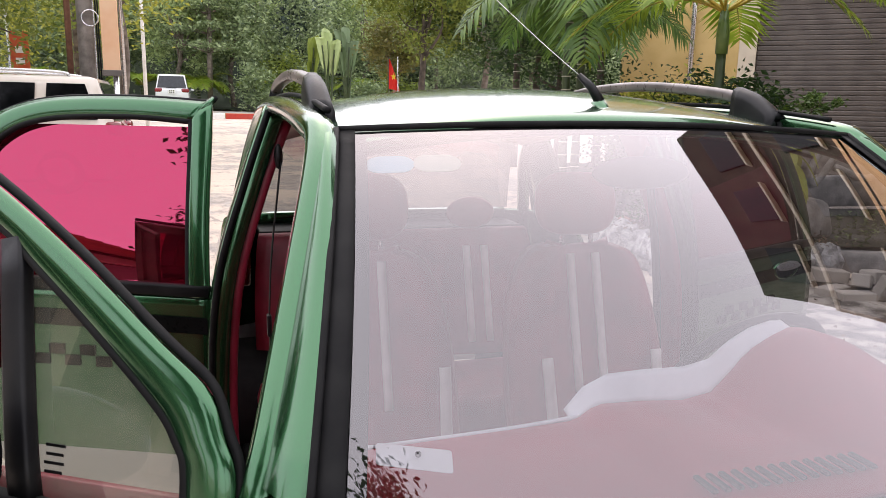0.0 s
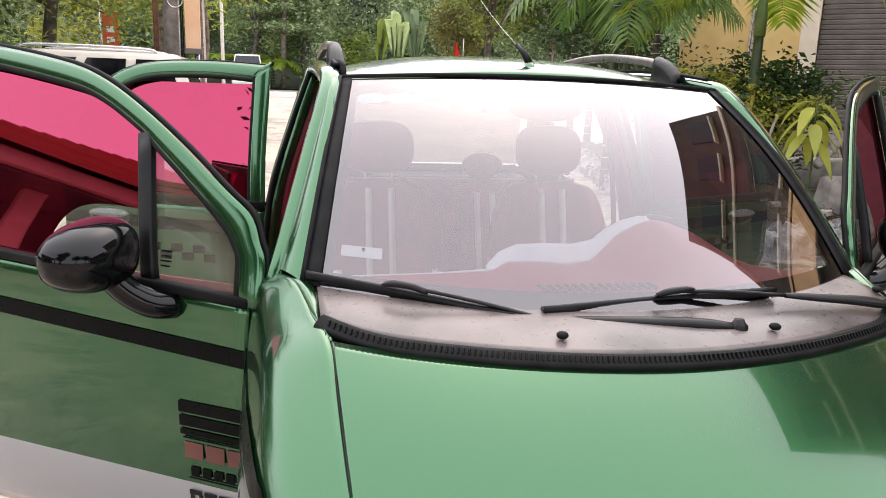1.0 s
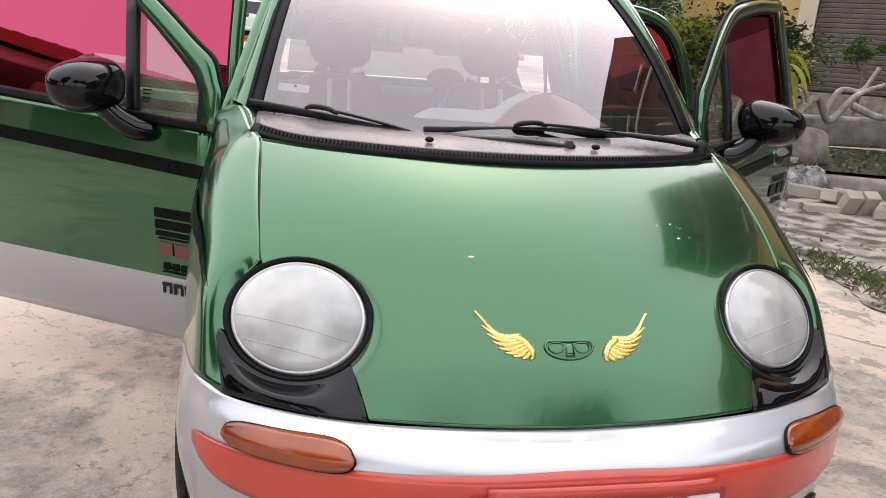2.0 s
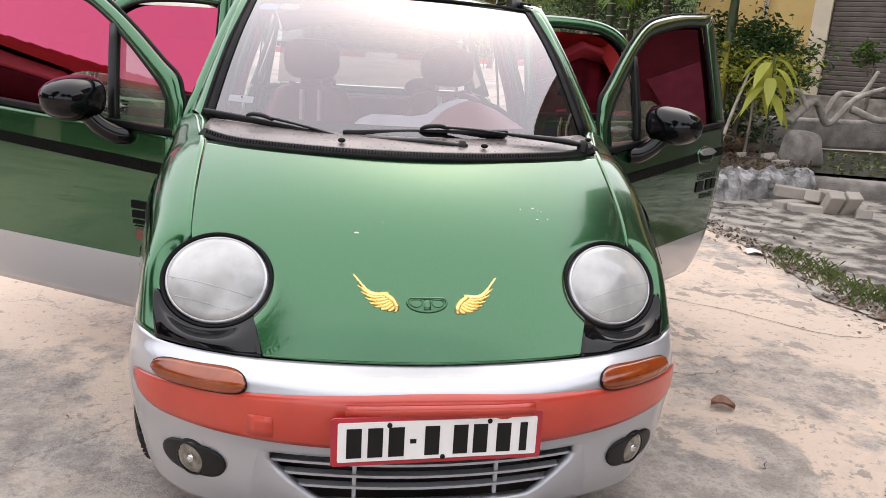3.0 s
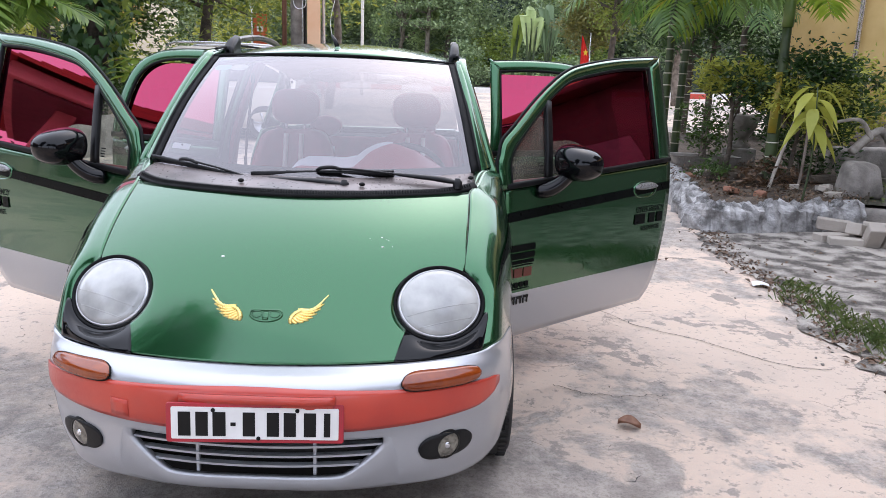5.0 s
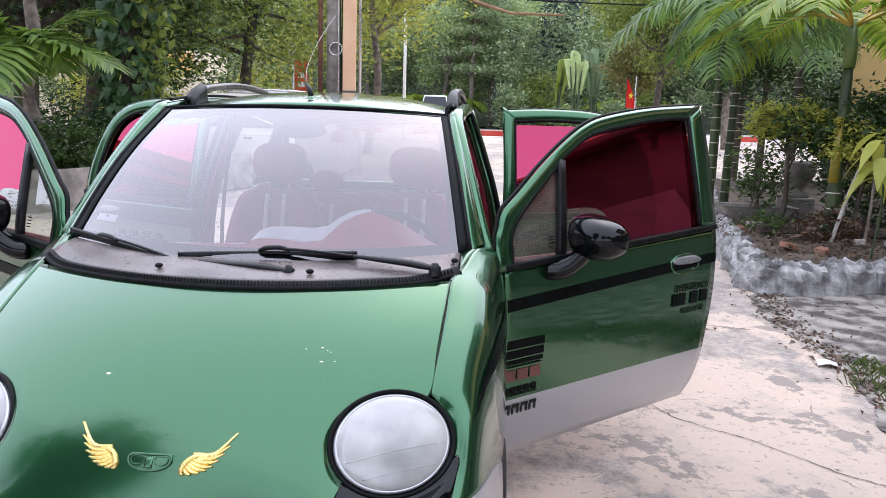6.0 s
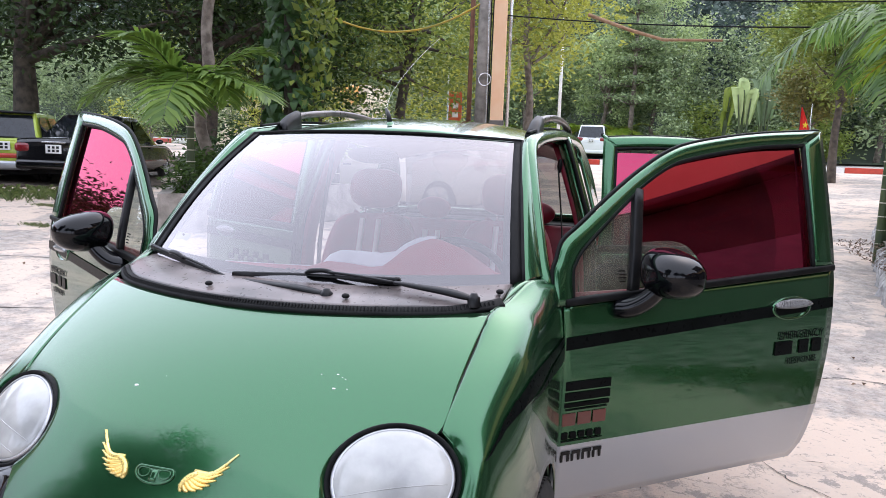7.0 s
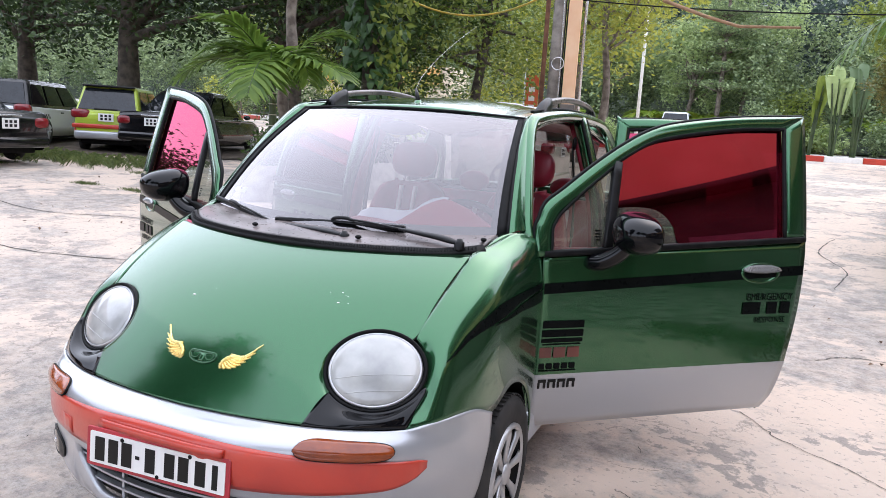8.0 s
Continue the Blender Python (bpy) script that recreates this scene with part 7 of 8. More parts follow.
# lit bushes beyond the parked cars
rb = np.random.default_rng(63)
for k in range(16):
    x = -27 + 1.35 * k
    shrub("roadside_bush", "yellow-green bush beyond the parked cars", x, 25.5 + rb.uniform(-2.5, 3.5) - 0.25 * x * (x < -18), ground_z(x, 26) + 0.5, (rb.uniform(1.0, 1.7), 1.0, rb.uniform(0.8, 1.9)), 900, 0.20, (LEAF_LIGHT, LEAF_MID, LEAF_FOREST)[k % 3], 640 + k, 26)
# wood beyond the road and on the hill
rng = np.random.default_rng(99)
Pn, Pf = [], []
for k in range(190):
    x, y = rng.uniform(-90, 46), rng.uniform(44, 58)
    h = rng.uniform(3.5, 9.5) + max(0, y - 50) * 0.3
    base = hill_z(x, y)
    s_ = rng.uniform(1.4, 2.6)
    Pn.append(clumped((x, y, base + h * 0.6), (s_, s_, h * 0.45), 1300, 30, rng, 0.15)[0])
for k in range(330):
    x, y = rng.uniform(-95, 95), rng.uniform(56, 108)
    base = hill_z(x, y)
    s_ = rng.uniform(2.2, 4.2)
    Pf.append(clumped((x, y, base + 3.5), (s_, s_, rng.uniform(2.5, 5.0)), 560, 24, rng, 0.14)[0])
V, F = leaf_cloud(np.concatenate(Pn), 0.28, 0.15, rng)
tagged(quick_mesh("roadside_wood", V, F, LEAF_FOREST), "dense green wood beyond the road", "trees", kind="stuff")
# haze over the hill is leaf colour only
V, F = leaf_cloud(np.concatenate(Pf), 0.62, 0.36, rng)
tagged(quick_mesh("hillside_wood", V, F, LEAF_FAR), "dense wood on the hillside, haze and shade in its leaf colour", "trees", kind="stuff")
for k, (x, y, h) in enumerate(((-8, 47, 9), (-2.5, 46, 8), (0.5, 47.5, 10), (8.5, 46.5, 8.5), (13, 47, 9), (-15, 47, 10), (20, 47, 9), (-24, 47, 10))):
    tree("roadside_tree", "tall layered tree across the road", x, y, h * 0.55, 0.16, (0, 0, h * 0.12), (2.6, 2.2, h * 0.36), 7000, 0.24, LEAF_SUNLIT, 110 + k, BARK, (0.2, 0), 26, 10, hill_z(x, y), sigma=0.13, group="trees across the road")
def tiered_tree(x, y, height, spread, seed):
    """A tall straight tree whose foliage lies in level tiers."""
    rg = np.random.default_rng(seed)
    t = tagged(empty("tiered_tree", pose(x, y, hill_z(x, y))), "tall tree with foliage in level tiers across the road", "tree", "trees across the road")
    bar("trunk", [(0, 0, -0.2), (0.1, 0, height * 0.5), (0, 0, height)], [0.16, 0.12, 0.04], BARK, t, n=14, sides=8)
    P, Vs, Fs, off = [], [], [], 0
    for k in range(8):
        h = height * (0.30 + 0.095 * k)
        r = spread * (1.0 - 0.085 * k)
        for b in range(6):
            a = b * 1.05 + k * 0.6 + rg.normal(0, 0.2)
            e = arr((math.cos(a) * r * rg.uniform(0.6, 1.05), math.sin(a) * r * 0.8, h + rg.uniform(-0.1, 0.25)))
            v, f = tube(crom([(0, 0, h - 0.25), e * arr((0.5, 0.5, 1)), e], 6), np.linspace(0.05, 0.012, 6), 5)
            Vs.append(v)
            Fs += [tuple(i + off for i in q) for q in f]
            off += len(v)
            for q in (0.45, 0.75, 1.0):
                P.append(arr((e[0] * q, e[1] * q, e[2])) + rg.normal(size=(62, 3)) * arr((0.42, 0.36, 0.12)))
    mesh_ob("branch_work", np.concatenate(Vs), Fs, BARK, t)
    V, F = leaf_cloud(np.concatenate(P), 0.22, 0.10, rg, 0.1, 1.2)
    quick_mesh("crown", V, F, LEAF_FOREST, t)


tiered_tree(-0.9, 44.6, 11.0, 2.7, 131)
tiered_tree(-17.5, 45.5, 10.0, 2.5, 132)
for k, (x, y) in enumerate(((-1.5, 44.8), (-4.5, 45.0), (2.4, 44.6), (7.5, 44.8), (-9.5, 45))):
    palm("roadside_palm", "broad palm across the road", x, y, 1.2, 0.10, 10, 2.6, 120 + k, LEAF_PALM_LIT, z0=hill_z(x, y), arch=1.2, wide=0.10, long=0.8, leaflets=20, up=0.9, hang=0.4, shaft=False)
rb = np.random.default_rng(64)
for k in range(15):
    x, y = -20 + 2.1 * k + rb.uniform(-0.6, 0.6), rb.uniform(41.0, 43.6)
    if abs(x + 2.7) > 2.6:
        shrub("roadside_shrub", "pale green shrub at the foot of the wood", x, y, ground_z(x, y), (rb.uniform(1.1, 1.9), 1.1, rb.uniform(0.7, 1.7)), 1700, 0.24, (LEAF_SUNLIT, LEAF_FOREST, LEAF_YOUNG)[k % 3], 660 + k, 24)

# ---------------------------------------------------------------- walls, stones, water
def stone_mesh(name, rng, mat):
    bm = bmesh.new()
    bmesh.ops.create_icosphere(bm, subdivisions=2, radius=1)
    a, b, c = rng.uniform(-9, 9, 3)
    for v in bm.verts:
        k = 1 + 0.45 * noise.noise(v.co * 1.3 + Vector((a, b, c))) + 0.18 * noise.noise(v.co * 4 + Vector((b, c, a)))
        v.co = Vector([math.copysign(abs(q) ** 0.75, q) for q in v.co]) * k
    me = bpy.data.meshes.new(name)
    bm.to_mesh(me)
    bm.free()
    me.materials.append(mat)
    return me


TERRA_BRICK = surface("worn_red_brick", (0.22, 0.10, 0.065), (0.34, 0.17, 0.11), 0.9, scale=12, fine=70, bump=0.5, dist=0.005)
rng = np.random.default_rng(7)
rubble = tagged(empty("rubble_edging", pose(0, 0, 0)), "low rough edging of lime-washed rubble round the bed", "edging", kind="structure")
stone_set = [stone_mesh("rubble_stone", rng, RUBBLE) for _ in range(9)]
edge = np.concatenate([crom([(4.75, 5.62, 0), (4.1, 5.45, 0), (3.45, 5.36, 0), (3.12, 5.42, 0)], 40), crom([(3.12, 5.42, 0), (3.30, 6.6, 0), (3.62, 8.2, 0), (3.98, 9.8, 0), (4.5, 12.0, 0)], 90)])
Vc = []
for k, p in enumerate(edge):
    d = edge[min(len(edge) - 1, k + 1)] - edge[max(0, k - 1)]
    nrm = arr((-d[1], d[0], 0)) / (np.hypot(d[0], d[1]) + 1e-9)
    for q in range(11):
        a = math.pi * q / 10
        c = arr((p[0], p[1], ground_z(p[0], p[1]) - 0.02)) + nrm * 0.15 * math.cos(a) + arr((0, 0, 0.30 * math.sin(a) ** 0.6))
        v3 = Vector(c * 11)
        w = 0.07 * noise.noise(v3) + 0.04 * noise.noise(v3 * 2.7) + 0.025 * noise.noise(v3 * 6)
        Vc.append(c + (nrm * math.cos(a) + arr((0, 0, math.sin(a)))) * w)
mesh_ob("rubble_core", Vc, grid_faces(len(edge), 11), RUBBLE, rubble, smooth=False)
for k, p in enumerate(edge):
    for lay in range(2):
        ob = new("rubble_stone", stone_set[int(rng.integers(9))])
        ob.parent = rubble
        s_ = rng.uniform(0.02, 0.06) * (1.0 if lay == 0 else 0.8)
        ob.scale = (s_ * 1.2, s_, s_ * 0.9)
        ob.rotation_euler = tuple(rng.uniform(0, 6.28, 3))
        ob.location = (p[0] + rng.normal(0, 0.035), p[1] + rng.normal(0, 0.035), ground_z(p[0], p[1]) + 0.04 + 0.17 * lay + rng.uniform(0, 0.06))

blocks = (((4.20, 5.00, 0.06), 12, 0), ((4.52, 5.08, 0.06), -8, 0), ((4.42, 4.92, 0.17), 38, 12), ((4.62, 4.90, 0.06), 70, 0), ((4.66, 5.02, 0.17), 20, 6), ((4.30, 5.16, 0.17), -20, 4), ((4.80, 4.80, 0.06), 50, 0), ((4.42, 4.70, 0.13), 80, 56), ((4.58, 4.68, 0.13), 86, 58), ((4.24, 4.80, 0.06), -14, 0), ((4.72, 4.66, 0.06), 62, 8))
for at, turn, tilt in blocks:
    ob = part("concrete_block", box_bm((0.30, 0.14, 0.11), (0, 0, 0), 0.008, None, 1), BLOCK, None)
    ob.matrix_basis = pose(*at, 0, tilt, turn)
    tagged(ob, "loose grey concrete block in a rough heap", "block", "blocks heaped by the bed")
tagged(part("broken_board", box_bm((0.95, 0.42, 0.02), (4.75, 4.62, 0.03), 0.004, Euler((0.02, 0.03, 0.15)).to_matrix()), BLOCK, None), "flat broken board lying on the gravel", "board")

# planks, broken bricks and a pot in the bed
for a_, b_ in (((3.65, 7.05, 0.40), (5.15, 6.85, 0.43)), ((3.85, 6.75, 0.34), (5.05, 6.95, 0.37)), ((4.3, 6.4, 0.31), (5.2, 6.2, 0.33))):
    pl_, fl_ = sweep([a_, tuple(arr(a_) * 0.5 + arr(b_) * 0.5 - arr((0, 0, 0.01))), b_], rounded(0.09, 0.035, 0.006, 2), (0, 0, 1))
    tagged(mesh_ob("old_plank", pl_, fl_, DARK_BARK, smooth=False), "dark weathered plank lying in the bed", "plank", "planks in the bed")
rbk = np.random.default_rng(44)
for k in range(14):
    ob = part("broken_brick", box_bm((0.17, 0.10, 0.06), (0, 0, 0), 0.008, None, 1), BLOCK if k % 3 else TERRA_BRICK, None)
    xx, yy = rbk.uniform(3.5, 4.9), rbk.uniform(5.7, 7.6)
    ob.matrix_basis = pose(xx, yy, ground_z(xx, yy) + 0.27, rbk.uniform(-15, 15), rbk.uniform(-15, 15), rbk.uniform(0, 180))
    tagged(ob, "broken brick half sunk in the planting bed", "brick", "broken bricks in the bed")

water_m, wn_, wl_, wo_ = shader("pond_water")
wp = wn_.new("ShaderNodeBsdfPrincipled")
wp.inputs["Base Color"].default_value = (0.035, 0.04, 0.022, 1)
wp.inputs["Roughness"].default_value = 0.06
wnz = wn_.new("ShaderNodeTexNoise")
wnz.inputs["Scale"].default_value = 5
wb = wn_.new("ShaderNodeBump")
wb.inputs["Strength"].default_value, wb.inputs["Distance"].default_value = 0.25, 0.02
wl_.new(wnz.outputs[0], wb.inputs["Height"])
wl_.new(wb.outputs[0], wp.inputs["Normal"])
wl_.new(wp.outputs[0], wo_.inputs[0])
pond = tagged(sheet("pond", loft([[(4.85, 5.75, 0.30), (6.5, 5.2, 0.30), (9.0, 4.6, 0.30)], [(5.3, 7.0, 0.30), (7.2, 6.6, 0.30), (9.4, 6.2, 0.30)], [(6.0, 8.4, 0.30), (8.0, 8.0, 0.30), (10.0, 7.6, 0.30)]], 8, 8), water_m), "murky garden pond", "water", kind="structure")
Vl, Fl = leaf_cloud(np.column_stack([rngs.uniform(5.2, 8.5, 260), rngs.uniform(5.6, 7.8, 260), np.full(260, 0.315)]), 0.07, 0.06, rngs, 0.0, 8)
tagged(quick_mesh("floating_weed", Vl, Fl, GRASS), "green weed floating on the pond", "weed", kind="stuff")
v, f = sweep(crom([(5.9, 8.5, 0.50), (7.4, 8.35, 0.52), (9.2, 7.9, 0.55), (11, 7.4, 0.55)], 16), rounded(0.28, 0.42, 0.05, 2), (0.2, 1, 0))
tagged(mesh_ob("pond_wall", v, f, STONE), "weathered concrete wall behind the pond", "wall", kind="structure")
v, f = sweep(crom([(4.80, 5.70, 0.16), (6.4, 5.1, 0.16), (9.0, 4.5, 0.16)], 12), rounded(0.22, 0.22, 0.05, 2), (0.2, 1, 0))
tagged(mesh_ob("pond_wall", v, f, STONE), "low concrete lip in front of the pond", "wall", kind="structure")
bm = box_bm((0.42, 0.36, 0.40), (0, 0, 0), 0.06, None, 3, 0.8)
for q in bm.verts:
    q.co += Vector((noise.noise(q.co * 3), noise.noise(q.co * 3 + Vector((5, 0, 0))), noise.noise(q.co * 3 + Vector((0, 5, 0))))) * 0.06
stump = part("rock_stump", bm, STONE, None, smooth=True)
stump.location = (5.15, 6.35, 0.48)
tagged(stump, "grey concrete rock stump at the pond's edge", "rock")

drift = tagged(empty("driftwood", pose(6.15, 7.35, 0.70)), "bleached forked driftwood over the pond wall", "driftwood")
for path, rr in ((((-0.75, -0.3, 0.05), (-0.35, -0.15, 0.30), (0.0, 0.0, 0.02), (0.40, 0.1, 0.35), (0.95, 0.3, 0.50)), 0.055), (((-0.10, 0.0, 0.08), (0.15, 0.1, 0.40), (0.55, 0.2, 0.42), (0.70, 0.15, 0.72)), 0.042), (((0.3, 0.0, 0.22), (0.7, -0.1, 0.10), (1.2, 0.0, 0.25), (1.7, 0.2, 0.30)), 0.05), (((-0.5, -0.25, 0.2), (-0.7, -0.3, 0.42), (-1.0, -0.35, 0.40)), 0.03)):
    bar("branch", path, np.linspace(rr, rr * 0.6, 24), DRIFT, drift, n=24, sides=9)

# planter wall
v, f = sweep([(-7.4, 11.0, 0.46), (-6.55, 9.1, 0.42), (-5.52, 7.48, 0.40), (-4.98, 8.16, 0.41), (-4.45, 9.4, 0.46), (-3.6, 11.5, 0.55)], [(-0.09, -0.30), (0.09, -0.30), (0.09, 0.28), (0.07, 0.30), (-0.07, 0.30), (-0.09, 0.28)], (0.2, 1, 0))
V2 = arr(v)
planter = tagged(mesh_ob("planter_wall", V2, f, STONE, smooth=False), "stained grey concrete planter wall", "wall", kind="structure")

# house by the pond: yellow wall, roller shutter
house = tagged(empty("yellow_house", pose(8.0, 14.9, 0.4, 0, 0, math.degrees(math.atan2(-2.95, 3.6)))), "yellow rendered house with brown roller shutters", "house")
YELLOW = surface("yellow_render", (0.52, 0.36, 0.13), (0.62, 0.45, 0.19), 0.85, scale=1.5, fine=25, bump=0.2, dist=0.004)
BROWN = surface("brown_shutter_paint", (0.10, 0.085, 0.075), (0.14, 0.12, 0.105), 0.5, scale=4)
CREAMW = surface("cream_render", (0.55, 0.48, 0.36), (0.66, 0.58, 0.45), 0.85, scale=2, fine=25)
TERRA = surface("terracotta_tiles", (0.25, 0.075, 0.04), (0.38, 0.13, 0.07), 0.75, scale=3, fine=30, random_from="island")
part("front_wall", box_bm((2.45, 0.3, 7.0), (1.10, 0.15, 3.5), 0.01), YELLOW, house)
part("plinth", box_bm((12.5, 0.5, 0.55), (6.0, 0.05, 0.27), 0.02), STONE, house)
part("wall_pier", box_bm((0.34, 0.40, 7.0), (2.45, 0.12, 3.5), 0.01), CREAMW, house)
part("upper_wall", box_bm((9.5, 0.3, 3.2), (7.4, 0.15, 5.4), 0.01), YELLOW, house)
part("wall_pier", box_bm((0.34, 0.40, 7.0), (6.3, 0.12, 3.5), 0.01), CREAMW, house)
part("wall_pier", box_bm((0.34, 0.40, 7.0), (10.3, 0.12, 3.5), 0.01), CREAMW, house)
part("house_body", box_bm((12.4, 5.0, 7.0), (6.0, 2.9, 3.5), 0.02), CREAMW, house)
for x0 in (2.62, 6.48):
    shut = empty("roller_shutter", None, house)
    shut["label"] = "brown slatted roller shutter"
    for k in range(32):
        part("shutter_slat", box_bm((3.64, 0.05, 0.098), (x0 + 1.83, 0.20, 0.62 + 0.1 * k), 0.018, Euler((0.12, 0, 0)).to_matrix(), 1), BROWN, shut)
bar("drainpipe", [(1.35, -0.12, 0.2), (1.35, -0.12, 7.0)], 0.055, CHROME, house)
v, f = sweep([(-0.2, -0.35, 7.0), (12.3, -0.35, 7.0)], rounded(0.7, 0.18, 0.03, 2), (0, 1, 0))
mesh_ob("eave", v, f, CREAMW, house)

# renders for mirrored walls: light is in the apricot, shade in the umber
LIT_APRICOT = surface("lit_apricot_render", (0.60, 0.36, 0.17), (0.68, 0.43, 0.22), 0.85, scale=1.5, fine=25)
SHADED_UMBER = surface("shaded_umber_render", (0.045, 0.032, 0.022), (0.075, 0.054, 0.036), 0.85, scale=1.5, fine=25)
# tall house beside the yard
side = tagged(empty("ochre_house", pose(7.8, -5.7, 0.1)), "ochre house with shade in its wall colour, banded storeys and dark windows", "house")
part("wall", box_bm((5.0, 10.0, 5.2), (2.6, 0, 2.6), 0.03), SHADED_UMBER, side)
for z in (2.9, 5.2):
    part("storey_band", box_bm((5.6, 10.6, 0.20), (2.6, 0, z), 0.04), CREAMW, side)
for z in (1.5, 4.1):
    for y in (-3.6, -1.2, 1.2, 3.6):
        w = part("window", box_bm((0.10, 1.4, 1.3), (0.08, y, z), 0.01), GLOSS_BLACK, side, "dark shuttered window")
        part("window_frame", box_bm((0.06, 1.56, 0.10), (0.03, y, z + 0.70), 0.01), CREAMW, w)
        part("window_sill", box_bm((0.16, 1.60, 0.08), (0.0, y, z - 0.70), 0.01), CREAMW, w)
part("roof", box_bm((6.2, 11.0, 0.30), (2.4, 0, 5.45), 0.10, None, 2), TERRA, side)
# out of view; dark wall and bright parapet set the door glass's reflected bands
low = tagged(empty("garage_block", pose(8.0, 3.5, 0.1)), "garage block with shade in its brown walls and light in its apricot parapet", "house")
part("wall", box_bm((5.0, 8.0, 3.9), (2.6, 0, 1.95), 0.03), SHADED_UMBER, low)
part("eave", box_bm((5.4, 8.2, 0.12), (2.4, 0, 3.96), 0.04), SHADED_UMBER, low, "narrow dark eave")
part("parapet", box_bm((4.9, 8.0, 1.50), (2.65, 0, 4.77), 0.03), LIT_APRICOT, low, "apricot parapet with light in its colour")
part("upper_wall", box_bm((4.8, 6.4, 5.6), (2.7, 0.8, 8.32), 0.03), SHADED_UMBER, low)
for y in (-1.8, 1.8):
    part("garage_shutter", box_bm((0.08, 2.5, 2.8), (0.08, y, 1.45), 0.01), BROWN, low, "brown garage shutter")
for z in (6.6, 9.4):
    for y in (-1.2, 1.0, 3.0):
        w = part("window", box_bm((0.10, 1.2, 1.3), (0.28, y, z), 0.01), GLOSS_BLACK, low, "dark upper window")
        part("window_sill", box_bm((0.20, 1.4, 0.08), (0.22, y, z - 0.7), 0.01), CREAMW, w)
    part("storey_band", box_bm((5.0, 6.6, 0.14), (2.7, 0.8, z - 1.25), 0.03), CREAMW, low)

# pillared house with a tiled hip roof across the yard
porch = tagged(empty("pillared_house", pose(-16.8, -2.6, 0.2) @ Matrix.Diagonal((1, 1, 0.8, 1))), "low house with cream pillars and red tiled hip roof", "house")
part("wall", box_bm((5.0, 8.0, 5.2), (-0.8, 0, 2.6), 0.02), SHADED_UMBER, porch)
part("soffit", box_bm((9.0, 11.2, 0.08), (0.4, 0, 5.00), 0.02), BROWN, porch)
for y in (-2.6, 0.0, 2.6):
    part("porch_window", box_bm((0.12, 1.3, 2.2), (1.74, y, 1.9), 0.01), GLOSS_BLACK, porch)
for k in range(30):
    part("rail_bar", box_bm((0.04, 0.04, 0.9), (3.6, -4.35 + 0.3 * k, 0.65), 0.005, None, 1), BROWN, porch)
part("hand_rail", box_bm((0.07, 9.2, 0.06), (3.6, 0, 1.12), 0.01), BROWN, porch)
for y in (-4.6, -2.3, 0.0, 2.3, 4.6):
    part("pillar", box_bm((0.45, 0.45, 5.0), (3.6, y, 2.5), 0.04, None, 2, 0.85), CREAMW, porch)
part("fascia", box_bm((9.4, 11.6, 0.40), (0.4, 0, 5.25), 0.04), CREAMW, porch)
for side_k in range(4):
    quad = [((-4.6, -6.1), (5.4, -6.1), (2.4, 0), (-1.6, 0)), ((5.4, -6.1), (5.4, 6.1), (2.4, 0), (2.4, 0)), ((5.4, 6.1), (-4.6, 6.1), (-1.6, 0), (2.4, 0)), ((-4.6, 6.1), (-4.6, -6.1), (-1.6, 0), (-1.6, 0))][side_k]
    A, B, C, D = [arr((*p, 5.45 if i < 2 else 7.6)) for i, p in enumerate(quad)]
    Vt, Ft = [], []
    for r in range(18):
        t0, t1 = r / 18, (r + 1) / 18
        l0, r0, l1, r1 = A + (D - A) * t0, B + (C - B) * t0, A + (D - A) * t1, B + (C - B) * t1
        b = len(Vt)
        Vt += [l0 + arr((0, 0, 0.05)), r0 + arr((0, 0, 0.05)), r1, l1, l0, r0]
        Ft += [(b, b + 1, b + 2, b + 3), (b + 4, b + 5, b + 1, b)]
    mesh_ob("roof_slope", Vt, Ft, TERRA, porch, smooth=False, fix=False)

# unseen trees behind the walk, placed to darken what the car mirrors
for k, (x, y, h, r) in enumerate(((-6.9, -4.9, 6.6, 2.3), (-9.6, -7.4, 4.4, 2.2), (-1.2, -11.0, 6.2, 3.0), (4.6, -11.5, 6.4, 3.0), (-12.5, -11.5, 6.4, 3.0), (9.5, -15, 6.5, 3.0))):
    tree("rear_tree", "tall leafy tree out of view that darkens the car's reflections", x, y, h, 0.22, (0, 0, 0.8), (r, r, 2.5), 20000, 0.19, LEAF_DARK, 200 + k, DARK_BARK, (0.3, 0), 70, 10, group="trees across the yard")


shrub("rear_bush", "large dark rounded bush across the yard", -27.0, 6.6, ground_z(-27.0, 6.6), (4.2, 5.5, 1.6), 20000, 0.26, LEAF_DARK, 260, 120, sigma=0.3)

# ---------------------------------------------------------------- poles, signs, flag, wires
pole = tagged(empty("utility_pole", pose(-2.75, 14.35, ground_z(-2.75, 14.35))), "weathered utility poles tied with cables", "pole")
bar("concrete_pole", [(0, 0, -0.2), (0, 0, 8.5)], [0.15, 0.11], STONE, pole, sides=12)
bar("rusty_pole", [(-0.30, 0.1, -0.2), (-0.27, 0.1, 8.0)], 0.05, surface("rusty_steel", (0.12, 0.05, 0.03), (0.20, 0.09, 0.05), 0.8, scale=8), pole, sides=10)
bar("thin_pole", [(0.55, 0.15, -0.2), (0.52, 0.15, 8.0)], 0.035, CHROME, pole, sides=8)
for k in range(3):
    bar("cable", [(0.12 + 0.05 * k, -0.14, 0.5), (0.16 + 0.03 * k, -0.18, 2.4), (0.10 + 0.06 * k, -0.15, 5.5), (0.1, -0.1, 8)], 0.014, RUBBER if k else CHROME, pole, n=20, sides=5)
